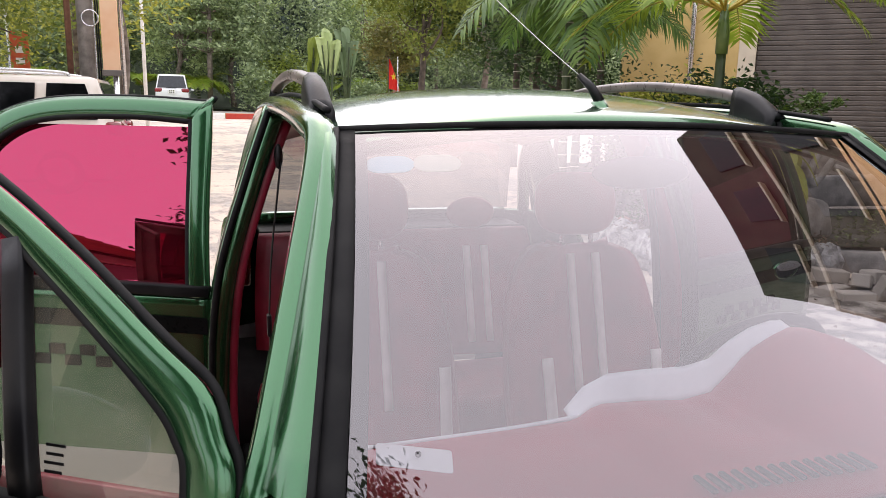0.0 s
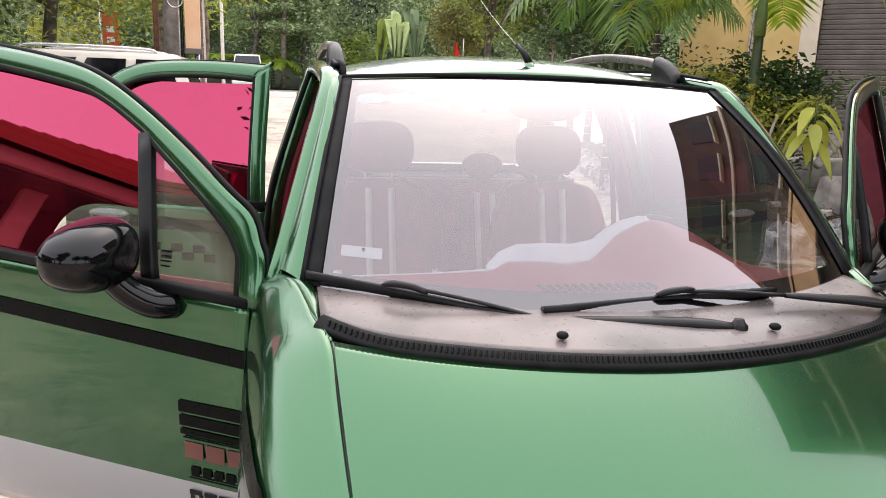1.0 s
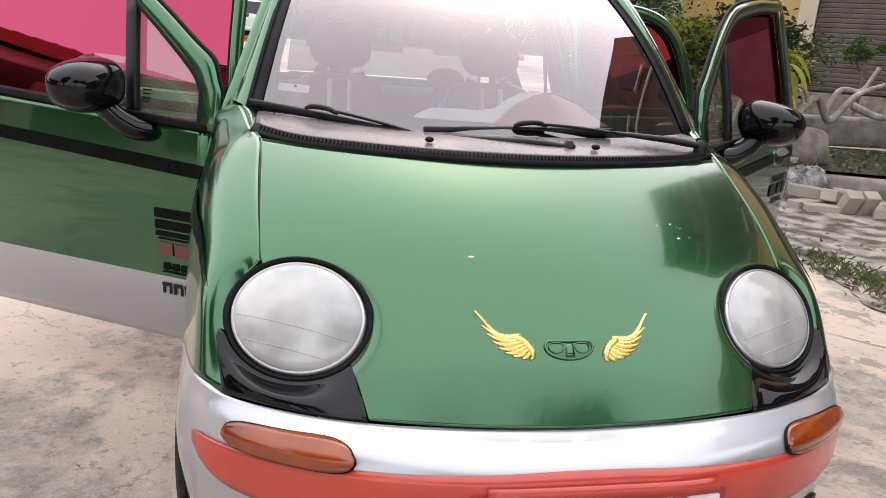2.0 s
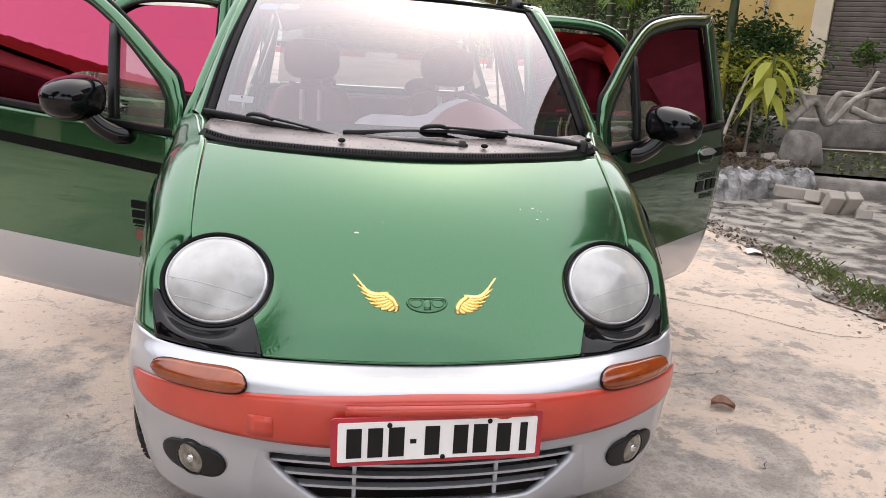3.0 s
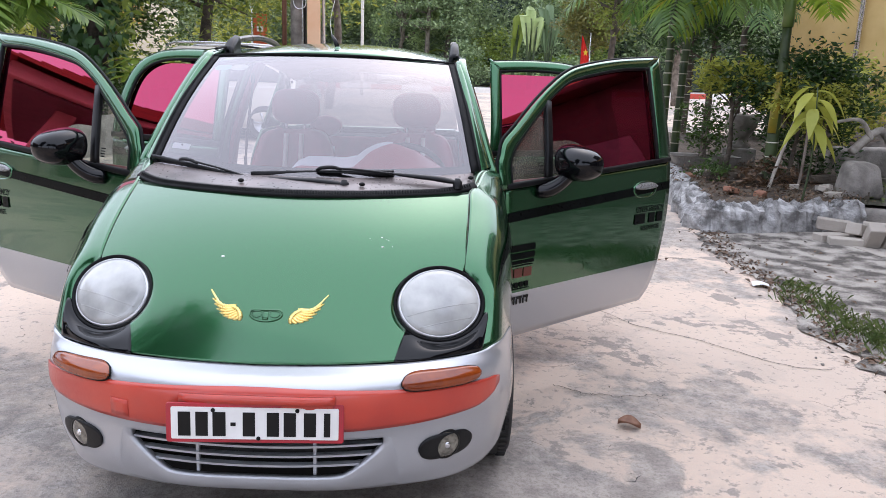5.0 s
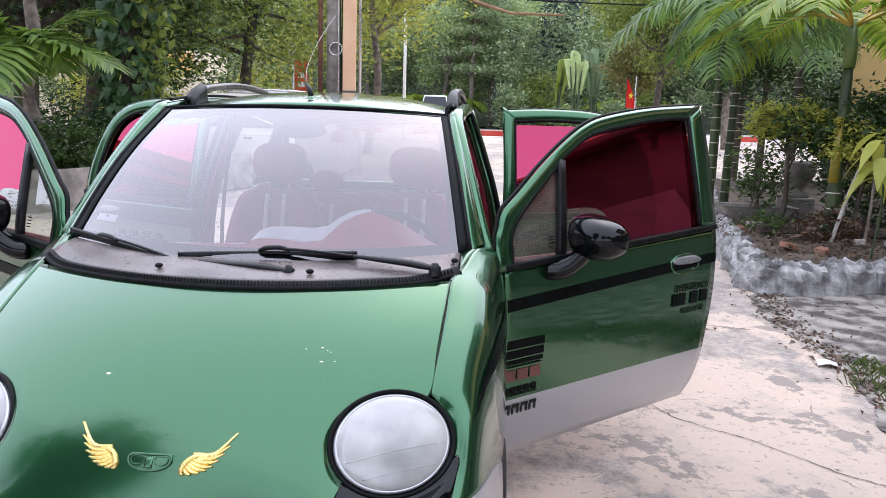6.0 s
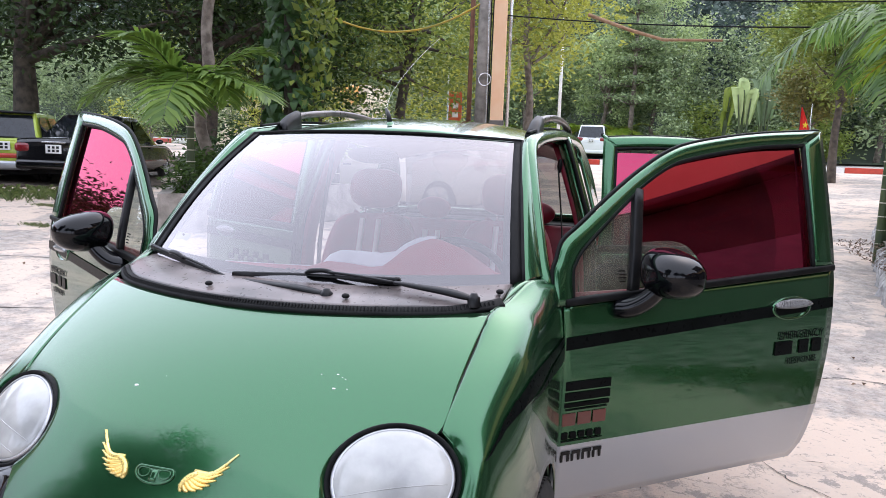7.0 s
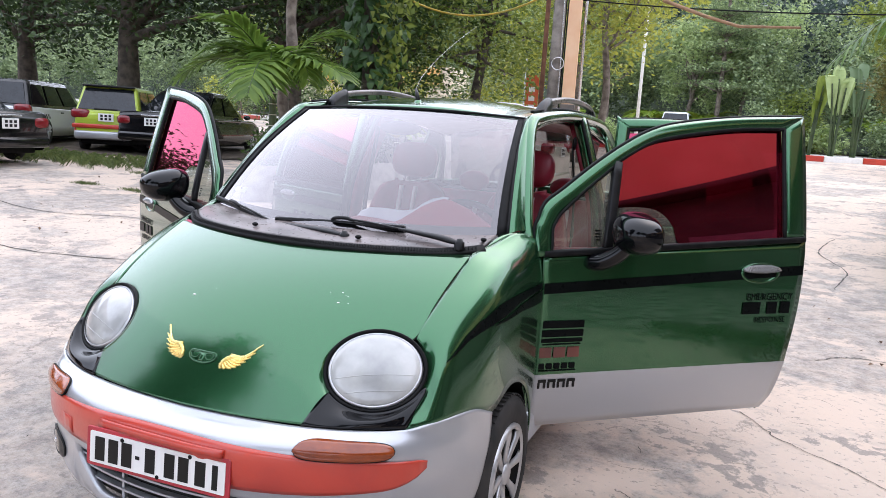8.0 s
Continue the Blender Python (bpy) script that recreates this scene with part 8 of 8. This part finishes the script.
v, f = tube([(0.10 + 0.13 * math.cos(a), -0.2, 2.6 + 0.13 * math.sin(a)) for a in np.linspace(0, 6.28, 20)], 0.012, 5, caps=False)
mesh_ob("cable_coil", v, f, CHROME, pole)
sign = tagged(empty("tall_sign", pose(-2.35, 14.1, ground_z(-2.3, 14.1))), "tall narrow pale orange sign on a post", "sign")
part("sign_board", box_bm((0.27, 0.06, 4.8), (0, 0, 4.15), 0.01), surface("faded_orange_sign", (0.66, 0.36, 0.20), (0.72, 0.48, 0.30), 0.6, scale=1.2, fine=14), sign)
part("sign_rim", box_bm((0.31, 0.08, 0.10), (0, 0, 1.72), 0.01), BROWN, sign)
bar("sign_post", [(0.05, 0.05, -0.2), (0.05, 0.05, 1.8)], 0.05, CHROME, sign)
mast = tagged(bar("lamp_mast", [(-3.0, 28.6, 0.5), (-3.0, 28.6, 5), (-3.0, 28.6, 10.5)], [0.07, 0.06, 0.045], PLATE_WHITE, sides=10), "slim white lamp mast", "mast")
ban = tagged(empty("red_banner", pose(-5.35, 21.6, ground_z(-5.3, 21.6))), "narrow red banner on a post", "banner")
part("banner_cloth", box_bm((0.42, 0.02, 2.2), (0, 0, 1.6), 0.005), surface("banner_red", (0.55, 0.08, 0.03), (0.6, 0.14, 0.05), 0.7), ban)
bar("banner_post", [(-0.25, 0, -0.1), (-0.25, 0, 3.2)], 0.03, CHROME, ban)
for k in range(6):
    part("banner_mark", box_bm((0.20, 0.01, 0.16), (0, -0.015, 0.85 + 0.28 * k), 0.002), PLATE_WHITE, ban)
flag = tagged(empty("flag", pose(5.85, 28.8, ground_z(5.85, 28.8))), "red flag with a yellow star on a thin pole", "flag")
bar("flag_pole", [(0.35, 0, -0.1), (0.35, 0, 2.75)], 0.025, CHROME, flag)
bar("flag_staff", [(-0.02, 0, -0.1), (-0.02, 0, 2.72)], 0.014, DARK_BARK, flag)
rows = [[(-0.02 + (0.06 + 0.40 * t ** 0.8) * u, 0.05 * math.sin(7 * u + 2 * t), 2.68 - 1.15 * t - 0.10 * u) for u in np.linspace(0, 1, 12)] for t in np.linspace(0, 1, 10)]
sheet("flag_cloth", arr(rows), surface("flag_red", (0.62, 0.015, 0.01), (0.7, 0.03, 0.02), 0.7, trans=0.35), flag)
star = [(0.16 + (0.11 if k % 2 == 0 else 0.045) * math.sin(k * math.pi / 5), 1.98 + (0.15 if k % 2 == 0 else 0.06) * math.cos(k * math.pi / 5)) for k in range(10)]
v, f = prism(star, 0.01)
mesh_ob("flag_star", [(p[0], p[1] - 0.075, p[2]) for p in v], f, surface("star_yellow", (0.75, 0.55, 0.02), (0.8, 0.6, 0.05), 0.7), flag, smooth=False)
STICK = ([(-0.45, 12.9, 3.98), (0.3, 12.9, 3.70), (0.9, 12.9, 3.52), (1.9, 12.9, 3.50)], [0.035, 0.032, 0.028, 0.02])
wires = tagged(empty("overhead_wires", pose(0, 0, 0)), "thin overhead wires sagging between poles", "wires")
for k, (a, b, sag) in enumerate((((-2.75, 14.3, 4.9), (12, 13, 4.6), 0.5), ((-2.75, 14.3, 4.3), (12, 12.6, 4.2), 0.45), ((-2.75, 14.3, 5.6), (-12, 16, 5.4), 0.8), ((-2.75, 14.3, 4.55), (-7.0, 13.2, 4.9), 0.85), ((-2.75, 14.3, 6.4), (14, 22, 6.2), 0.6))):
    pts = [arr(a) * (1 - t) + arr(b) * t - arr((0, 0, 4 * sag * t * (1 - t))) for t in np.linspace(0, 1, 20)]
    v, f = tube(pts, 0.014 if k != 3 else 0.022, 5)
    mesh_ob("wire", v, f, RUBBER if k != 3 else PALM_SHAFT, wires)
bar("caught_branch", STICK[0], STICK[1], surface("dry_brown_branch", (0.20, 0.115, 0.06), (0.34, 0.21, 0.12), 0.85, scale=8, fine=60), wires, "bare brown branch caught in the wires", sides=7)
shop = tagged(empty("roadside_shop", pose(-17.5, 33.0, ground_z(-17.5, 33.0))), "distant roadside shop with an orange sign", "shop")
part("shop_wall", box_bm((9, 3, 3.4), (0, 1.5, 1.7), 0.02), CREAMW, shop)
part("shop_sign", box_bm((7.0, 0.15, 0.9), (0.5, -0.1, 2.9), 0.02), surface("orange_shop_sign", (0.70, 0.30, 0.06), (0.75, 0.45, 0.15), 0.6, scale=1), shop, "orange shop sign")
part("shop_door", box_bm((4.0, 0.1, 2.1), (0, -0.03, 1.05), 0.01), GLOSS_BLACK, shop)

# ---------------------------------------------------------------- litter and grass
rng = np.random.default_rng(17)
P = np.column_stack([rng.uniform(2.7, 3.9, 120), rng.uniform(1.0, 5.4, 120), np.zeros(120)])
P = np.concatenate([P, np.column_stack([rng.uniform(3.2, 4.9, 1700), rng.uniform(5.5, 9.5, 1700), np.full(1700, 0.25) + rng.uniform(0, 0.04, 1700)]), np.column_stack([rng.uniform(-9, 2.5, 150), rng.uniform(3, 9, 150), np.zeros(150)])])
yb = rng.uniform(0.8, 5.3, 620)                      # drift of litter along the slab's broken edge
P = np.concatenate([P, np.column_stack([np.interp(yb, [-2.0, 1.2, 2.2, 3.2, 4.4, 5.35], [3.30, 2.80, 2.72, 2.88, 2.86, 3.05]) + rng.normal(0.10, 0.08, 620), yb, np.zeros(620)])])
for p in P:
    p[2] = p[2] + ground_z(p[0], p[1]) + 0.014
V, F = leaf_cloud(P, 0.045, 0.026, rng, 0.0, 3.0, 0.25)
tagged(quick_mesh("leaf_litter", V, F, LEAF_DRY), "scattered dry brown leaves", "leaves", kind="stuff")
tufts = [(3.05 + 0.09 * rng.normal(), y, 0.055) for y in np.linspace(1.2, 3.4, 110)] + [(3.0 + rng.uniform(0, 0.35), rng.uniform(1.0, 2.4), 0.06) for _ in range(110)]
tufts += [(x, 8.3 + 0.28 * (x + 15) + 0.5 * rng.normal(), 0.14) for x in rng.uniform(-16, -9, 420)] + [(a + rng.normal(0, 0.12), b + rng.normal(0, 0.05), 0.035) for a, b in zip(rng.uniform(-13, -7, 7), rng.uniform(5.5, 9, 7)) for _ in range(26)]
Vg, Fg = [], []
for x, y, h in tufts:
    z = ground_z(x, y)
    for _ in range(9):
        a, l_ = rng.uniform(0, 6.28), h * rng.uniform(0.5, 1.3)
        bx, by = x + rng.normal(0, 0.05), y + rng.normal(0, 0.05)
        d = arr((math.cos(a), math.sin(a), 0))
        w = arr((-d[1], d[0], 0)) * (0.0025 if x > 0 else 0.005)
        b = len(Vg)
        base = arr((bx, by, z))
        Vg += [base - w, base + w, base + d * l_ * 0.5 + arr((0, 0, l_ * 0.8)), base + d * l_ * 0.9 + arr((0, 0, l_ * 0.9))]
        Fg += [(b, b + 1, b + 2), (b + 1, b + 3, b + 2)]
tagged(quick_mesh("grass_tufts", Vg, Fg, GRASS), "tufts of rough grass along the slab's edge", "grass", kind="stuff")
rows = []
for q in range(11):
    u = q / 10
    w = 0.034 * math.sin(math.pi * (0.04 + 0.92 * u)) ** 0.8
    rows.append([(1.262 + 0.092 * u + 0.35 * e * w, 0.985 - 0.02 * u + e * w, ground_z(1.3, 0.98) + 0.012 + 0.020 * e * e + 0.012 * math.sin(4 * u)) for e in np.linspace(-1, 1, 7)])
tagged(sheet("fallen_leaf", arr(rows), surface("curled_brown_leaf", (0.15, 0.065, 0.035), (0.24, 0.12, 0.07), 0.6, scale=30)), "single curled brown leaf on the concrete", "leaf")
G = loft([[(2.77, 3.30, 0.02), (2.83, 3.28, 0.040), (2.89, 3.29, 0.02)], [(2.775, 3.34, 0.04), (2.835, 3.335, 0.05), (2.90, 3.34, 0.03)], [(2.78, 3.39, 0.02), (2.84, 3.40, 0.035), (2.90, 3.385, 0.018)]], 6, 6)
tagged(sheet("paper_scrap", G, CARD, thick=0.002, smooth=False), "crumpled scrap of white paper", "paper")
peb = stone_mesh("pebble", rng, STONE)
for k in range(50):
    x, y = (rng.uniform(2.5, 4.6), rng.uniform(0.8, 5.2)) if k < 50 else (rng.uniform(-3.5, 2.2), rng.uniform(0.3, 4.5))
    if abs(x) < 1.0:
        continue
    ob = new("pebble", peb)
    s_ = rng.uniform(0.006, 0.02)
    ob.scale, ob.location, ob.rotation_euler = (s_, s_ * 0.8, s_ * 0.6), (x, y, ground_z(x, y) + s_ * 0.4), (0, 0, rng.uniform(0, 6))
    tagged(ob, "small loose stone on the ground", "pebble", "loose stones")

# spalled edges and hairlines in the slab, twigs and crumbs on it
rgc = np.random.default_rng(71)
Vk, Fk = [], []
for k in range(150):
    x, y = (rgc.uniform(0.9, 2.9), rgc.uniform(-1.2, 5.2)) if k < 70 else ((rgc.uniform(-4.5, -0.9), rgc.uniform(-1.0, 6.5)) if k < 120 else (rgc.uniform(-11, 3), rgc.uniform(5, 11)))
    a, ll = rgc.normal(0.35, 0.8), rgc.uniform(0.04, 0.22) * (1.0 if k < 120 else 2.2)
    pts, bend = [], rgc.normal(0, 1.2)
    for q in range(14):
        pts.append((x, y))
        a += rgc.normal(0, 0.35) + bend * 0.04
        x, y = x + math.cos(a) * ll / 13, y + math.sin(a) * ll / 13
    w0 = rgc.uniform(0.0010, 0.0030) * (1.0 if k < 120 else 2.0)
    b = len(Vk)
    for q, (px, py) in enumerate(pts):
        w = w0 * math.sin(math.pi * (q + 0.5) / 14) * rgc.uniform(0.4, 1.4)
        Vk += [(px - w * math.sin(a), py + w * math.cos(a), ground_z(px, py) + 0.003), (px + w * math.sin(a), py - w * math.cos(a), ground_z(px, py) + 0.003)]
        if q:
            c = b + 2 * q
            Fk.append((c - 2, c - 1, c + 1, c))
tagged(quick_mesh("crazing", Vk, Fk, CRACK), "short dark hairlines and chipped edges in the slab", "crack", kind="stuff")
Pd = np.column_stack([rgc.uniform(-9, 2.9, 520), rgc.uniform(-1.5, 9.0, 520), np.zeros(520)])
Pd = Pd[(np.abs(Pd[:, 0]) > 0.85) | (Pd[:, 1] < -0.1)]
for p in Pd:
    p[2] = ground_z(p[0], p[1]) + 0.006
Vd, Fd = leaf_cloud(Pd, 0.016, 0.007, rgc, 0.0, 3.0, 0.25)
tagged(quick_mesh("yard_crumbs", Vd, Fd, DARK_BARK), "tiny dark twigs and crumbs on the concrete", "debris", kind="stuff")

# ---------------------------------------------------------------- parked vehicles
def parked_car(name, label, x, y, heading, length, width, height, paint, kind="sedan", lower=None, band=None, roof_paint=None, lamp_side=1, z0=None):
    """A parked car; heading in degrees from +x. Its own x axis runs forwards, y to its left."""
    t = tagged(empty(name, pose(x, y, ground_z(x, y) if z0 is None else z0, 0, 0, heading)), label, "car")
    L, W = length / 2, width / 2
    belt, sill = height * 0.60, 0.22
    nose = {"sedan": 0.62, "hatch": 0.66, "suv": 0.66}[kind]
    tail_top = {"sedan": belt + 0.06, "hatch": belt + 0.02, "suv": belt + 0.02}[kind]
    stations = [(-L, 0.86, sill + 0.14, tail_top - 0.16), (-L + 0.05, 0.93, sill + 0.04, tail_top - 0.04), (-L + 0.30, 0.98, sill, tail_top), (-L * 0.5, 1.0, sill, belt), (0, 1.0, sill, belt - 0.01), (L * 0.45, 1.0, sill, belt - 0.02), (L * 0.72, 0.97, sill, height * nose - 0.08), (L - 0.10, 0.90, sill + 0.02, height * nose - 0.26), (L, 0.80, sill + 0.14, height * 0.36)]
    rows = []
    for sx, k, lo, hi in stations:
        w = W * k
        ring = [(sx, -w * 0.90, lo), (sx, -w, lo + 0.14), (sx, -w * 1.0, (lo + hi) / 2), (sx, -w * 0.97, hi - 0.06), (sx, -w * 0.88, hi), (sx, 0, hi + 0.03), (sx, w * 0.88, hi), (sx, w * 0.97, hi - 0.06), (sx, w, (lo + hi) / 2), (sx, w, lo + 0.14), (sx, w * 0.90, lo)]
        rows.append(ring)
    G = loft(rows, 40, 33)
    fs = grid_faces(40, 33) + [tuple(range(33)), tuple(range(39 * 33, 40 * 33))[::-1]]

    def which(c):
        if band and sill + 0.24 < c.z < sill + 0.34 and abs(c.x) > L * 0.88:
            return 2
        return 1 if lower and c.z < sill + 0.27 else 0

    mats = [paint, lower or paint, band or paint]
    mesh_ob("body", G.reshape(-1, 3), fs, mats, t, mat_of=which)
    # cabin: pillars and roof, with panes set into it
    if kind == "sedan":
        bot, top = (-L * 0.66, L * 0.44), (-L * 0.26, L * 0.08)
    elif kind == "hatch":
        bot, top = (-L * 0.97, L * 0.52), (-L * 0.80, L * 0.16)
    else:
        bot, top = (-L * 0.97, L * 0.46), (-L * 0.86, L * 0.16)
    zb, zt, wb, wt = belt - 0.02, height, W * 0.92, W * 0.76

    def cabin(u, e, h):
        """u: share of the length, e: side -1..1, h: share of the height."""
        b0, b1 = bot[0] + (bot[1] - bot[0]) * u, top[0] + (top[1] - top[0]) * u
        return arr((b0 + (b1 - b0) * h, e * (wb + (wt - wb) * h), zb + (zt - zb) * h))

    hs = np.linspace(0, 1, 7)
    ring_rows = []
    for h in hs:
        q = h ** 1.0
        ring = [cabin(u, -1, q) for u in np.linspace(0, 1, 13)] + [cabin(1, e, q) for e in np.linspace(-0.9, 0.9, 9)] + [cabin(u, 1, q) for u in np.linspace(1, 0, 13)] + [cabin(0, e, q) for e in np.linspace(0.9, -0.9, 9)]
        ring_rows.append(ring)
    cap = arr(ring_rows[-1])
    inner = (cap - cap.mean(0)) * arr((0.90, 0.86, 1)) + cap.mean(0) + arr((0, 0, 0.035))
    A = arr(ring_rows + [inner])
    nvv = A.shape[1]
    mesh_ob("cabin", A.reshape(-1, 3), grid_faces(8, nvv, close_v=True) + [tuple(range(7 * nvv, 8 * nvv))], roof_paint or paint, t)

    def glass(nm, pts):
        c = arr(pts).mean(0)
        out = arr((c[0] - (bot[0] + bot[1]) / 2, c[1] * 1.2, 0.0))
        out = out / np.linalg.norm(out) * 0.012
        mesh_ob(nm, [arr(p) + out + arr((0, 0, 0.008)) for p in pts], [tuple(range(len(pts)))], GLOSS_BLACK if nm != "rear_window" else DARK_GLASS_SOLID, t, smooth=False, thick=0.006, offset=0)

    for e in (-1, 1):
        cuts = ((0.10, 0.47), (0.51, 0.90)) if kind != "suv" else ((0.06, 0.30), (0.33, 0.60), (0.63, 0.92))
        for a, b in cuts:
            glass("side_window", [cabin(a + 0.01, e * 1.01, 0.14), cabin(b, e * 1.01, 0.14), cabin(b - 0.01, e * 1.01, 0.88), cabin(a + 0.02, e * 1.01, 0.88)])
    glass("rear_window", [cabin(-0.002, -0.93, 0.14), cabin(-0.002, 0.93, 0.14), cabin(-0.002, 0.90, 0.92), cabin(-0.002, -0.90, 0.92)])
    glass("windscreen", [cabin(1.002, -0.9, 0.08), cabin(1.002, 0.9, 0.08), cabin(1.002, 0.88, 0.92), cabin(1.002, -0.88, 0.92)])
    rw = 0.27 if kind != "suv" else 0.33
    for sx in (-L * 0.62, L * 0.64):
        for e in (-1, 1):
            wv, wf = lathe([(0.60, -0.28), (0.86, -0.30), (0.97, -0.24), (1.0, 0), (0.97, 0.24), (0.86, 0.30), (0.60, 0.28)], 28, "y")
            at = arr((sx, e * (W - 0.09), rw))
            wh = mesh_ob("wheel", arr(wv) * arr((rw, rw, rw)) + at, wf, TYRE, t)
            dv, df = lathe([(0.62, e * 0.26), (0.56, e * 0.28), (0.50, e * 0.20), (0.0, e * 0.22)], 24, "y")
            mesh_ob("rim", arr(dv) * rw + at, df, ALLOY, wh)
            for k in range(5):
                a = 2 * math.pi * k / 5
                bar("spoke", [at + rw * arr((0.1 * math.cos(a), e * 0.29, 0.1 * math.sin(a))), at + rw * arr((0.56 * math.cos(a), e * 0.30, 0.56 * math.sin(a)))], 0.022, ALLOY, wh, sides=6)
    zl = tail_top - 0.20 if kind == "sedan" else belt - 0.04
    for e in (-1, 1):
        ellipsoid("tail_lamp", (0.12, 0.21 if kind == "hatch" else 0.19, 0.11), (-L + 0.10, e * W * 0.76, zl), bpy.data.materials["tail_lamp_red"], t, "red tail lamp", None, lambda c: Vector([math.copysign(abs(q) ** 0.6, q) for q in c]), 14)
        ellipsoid("headlamp", (0.12, 0.16, 0.08), (L - 0.16, e * W * 0.66, height * 0.45), LENS_WHITE, t, "", None, None, 12)
        ellipsoid("door_mirror", (0.07, 0.10, 0.06), (L * 0.36, e * (W + 0.08), belt + 0.06), roof_paint or paint, t, "", None, None, 10)
    part("rear_bumper", box_bm((0.16, width * 0.94, 0.20), (-L + 0.05, 0, sill + 0.16), 0.06, None, 3), lower or paint, t, smooth=True)
    pl = part("number_plate", box_bm((0.012, 0.33, 0.18), (-L - 0.035, 0, zl - (0.02 if kind == "sedan" else 0.06)), 0.004), PLATE_WHITE, t)
    for zz in (0.035, -0.035):
        for k in range(3):
            part("plate_mark", box_bm((0.004, 0.055, 0.05), (-L - 0.043, -0.09 + 0.09 * k, zl - (0.02 if kind == "sedan" else 0.06) + zz), 0.001), INK, pl)
    part("boot_trim", box_bm((0.02, 0.5, 0.035), (-L - 0.02, 0, zl + 0.12), 0.008), CHROME if kind == "sedan" else PLASTIC, t)
    if band:
        part("red_band", box_bm((0.10, width * 0.985, 0.10), (-L + 0.02, 0, sill + 0.36), 0.03, None, 3), band, t, "red painted band", smooth=True)
    if kind == "hatch":
        part("spoiler", box_bm((0.26, width * 0.74, 0.05), (top[0] - 0.03, 0, height + 0.015), 0.02, None, 2), GLOSS_BLACK, t, "black roof spoiler", smooth=True)
    for e in (-1, 1):
        for xx in (-L * 0.22, L * 0.22):
            part("door_handle", box_bm((0.16, 0.02, 0.03), (xx, e * (W + 0.005), belt - 0.10), 0.008), PLASTIC, t)
    part("underbody", box_bm((length * 0.9, width * 0.82, 0.14), (0, 0, sill + 0.02), 0.03), RUBBER, t)
    return t


DARK_GLASS_SOLID = surface("smoked_rear_glass", (0.010, 0.012, 0.015), (0.018, 0.021, 0.025), 0.06, rough_var=0.02)
BLACK_CAR = car_paint("black_car_paint", (0.003, 0.003, 0.004), (0.006, 0.006, 0.007), 0.0, 0.2)
WHITE_CAR = car_paint("white_car_paint", (0.62, 0.63, 0.64), (0.68, 0.69, 0.70), 0.0, 0.35)
LIME_CAR = car_paint("lime_car_paint", (0.34, 0.44, 0.035), (0.42, 0.52, 0.06), 0.2, 0.35)
BEIGE_CAR = car_paint("beige_car_paint", (0.58, 0.52, 0.44), (0.64, 0.58, 0.50), 0.1, 0.35)

parked_car("lime_hatchback", "lime green hatchback with a red band and silver bumper", -13.18, 12.60, 122, 3.5, 1.5, 1.48, LIME_CAR, "hatch", SILVER, RED, z0=0.42)
parked_car("black_sedan", "glossy black sedan parked on the yard", -12.95, 7.42, 183, 4.6, 1.78, 1.45, BLACK_CAR, "sedan", z0=0.34)
parked_car("black_sedan", "glossy black sedan behind the open door", -11.75, 13.55, 106, 4.6, 1.78, 1.45, BLACK_CAR, "sedan", z0=0.46)
taxi = parked_car("white_suv", "white estate with a black roof and checked flank", -15.35, 11.75, 118, 4.3, 1.70, 1.46, WHITE_CAR, "suv", None, None, BLACK_CAR, z0=0.46)
for a in range(2):
    for b in range(8):
        if (a + b) % 2:
            part("check_mark", box_bm((0.06, 0.004, 0.05), (-1.6 + 0.062 * b, -0.852, 0.66 + 0.052 * a), 0.001), INK, taxi)
suv = parked_car("beige_suv", "beige people carrier parked behind the hatchback", -4.15, 12.5, 180, 4.3, 1.75, 1.62, BEIGE_CAR, "suv", z0=0.24)
for e in (-1, 1):
    bar("roof_rail", [(-1.5, e * 0.58, 1.64), (-1.3, e * 0.58, 1.71), (0.2, e * 0.58, 1.72), (0.5, e * 0.58, 1.65)], 0.022, CHROME, suv, n=16)
parked_car("white_van", "white van on the far road", -2.7, 42.0, 90, 4.2, 1.65, 1.8, WHITE_CAR, "suv")
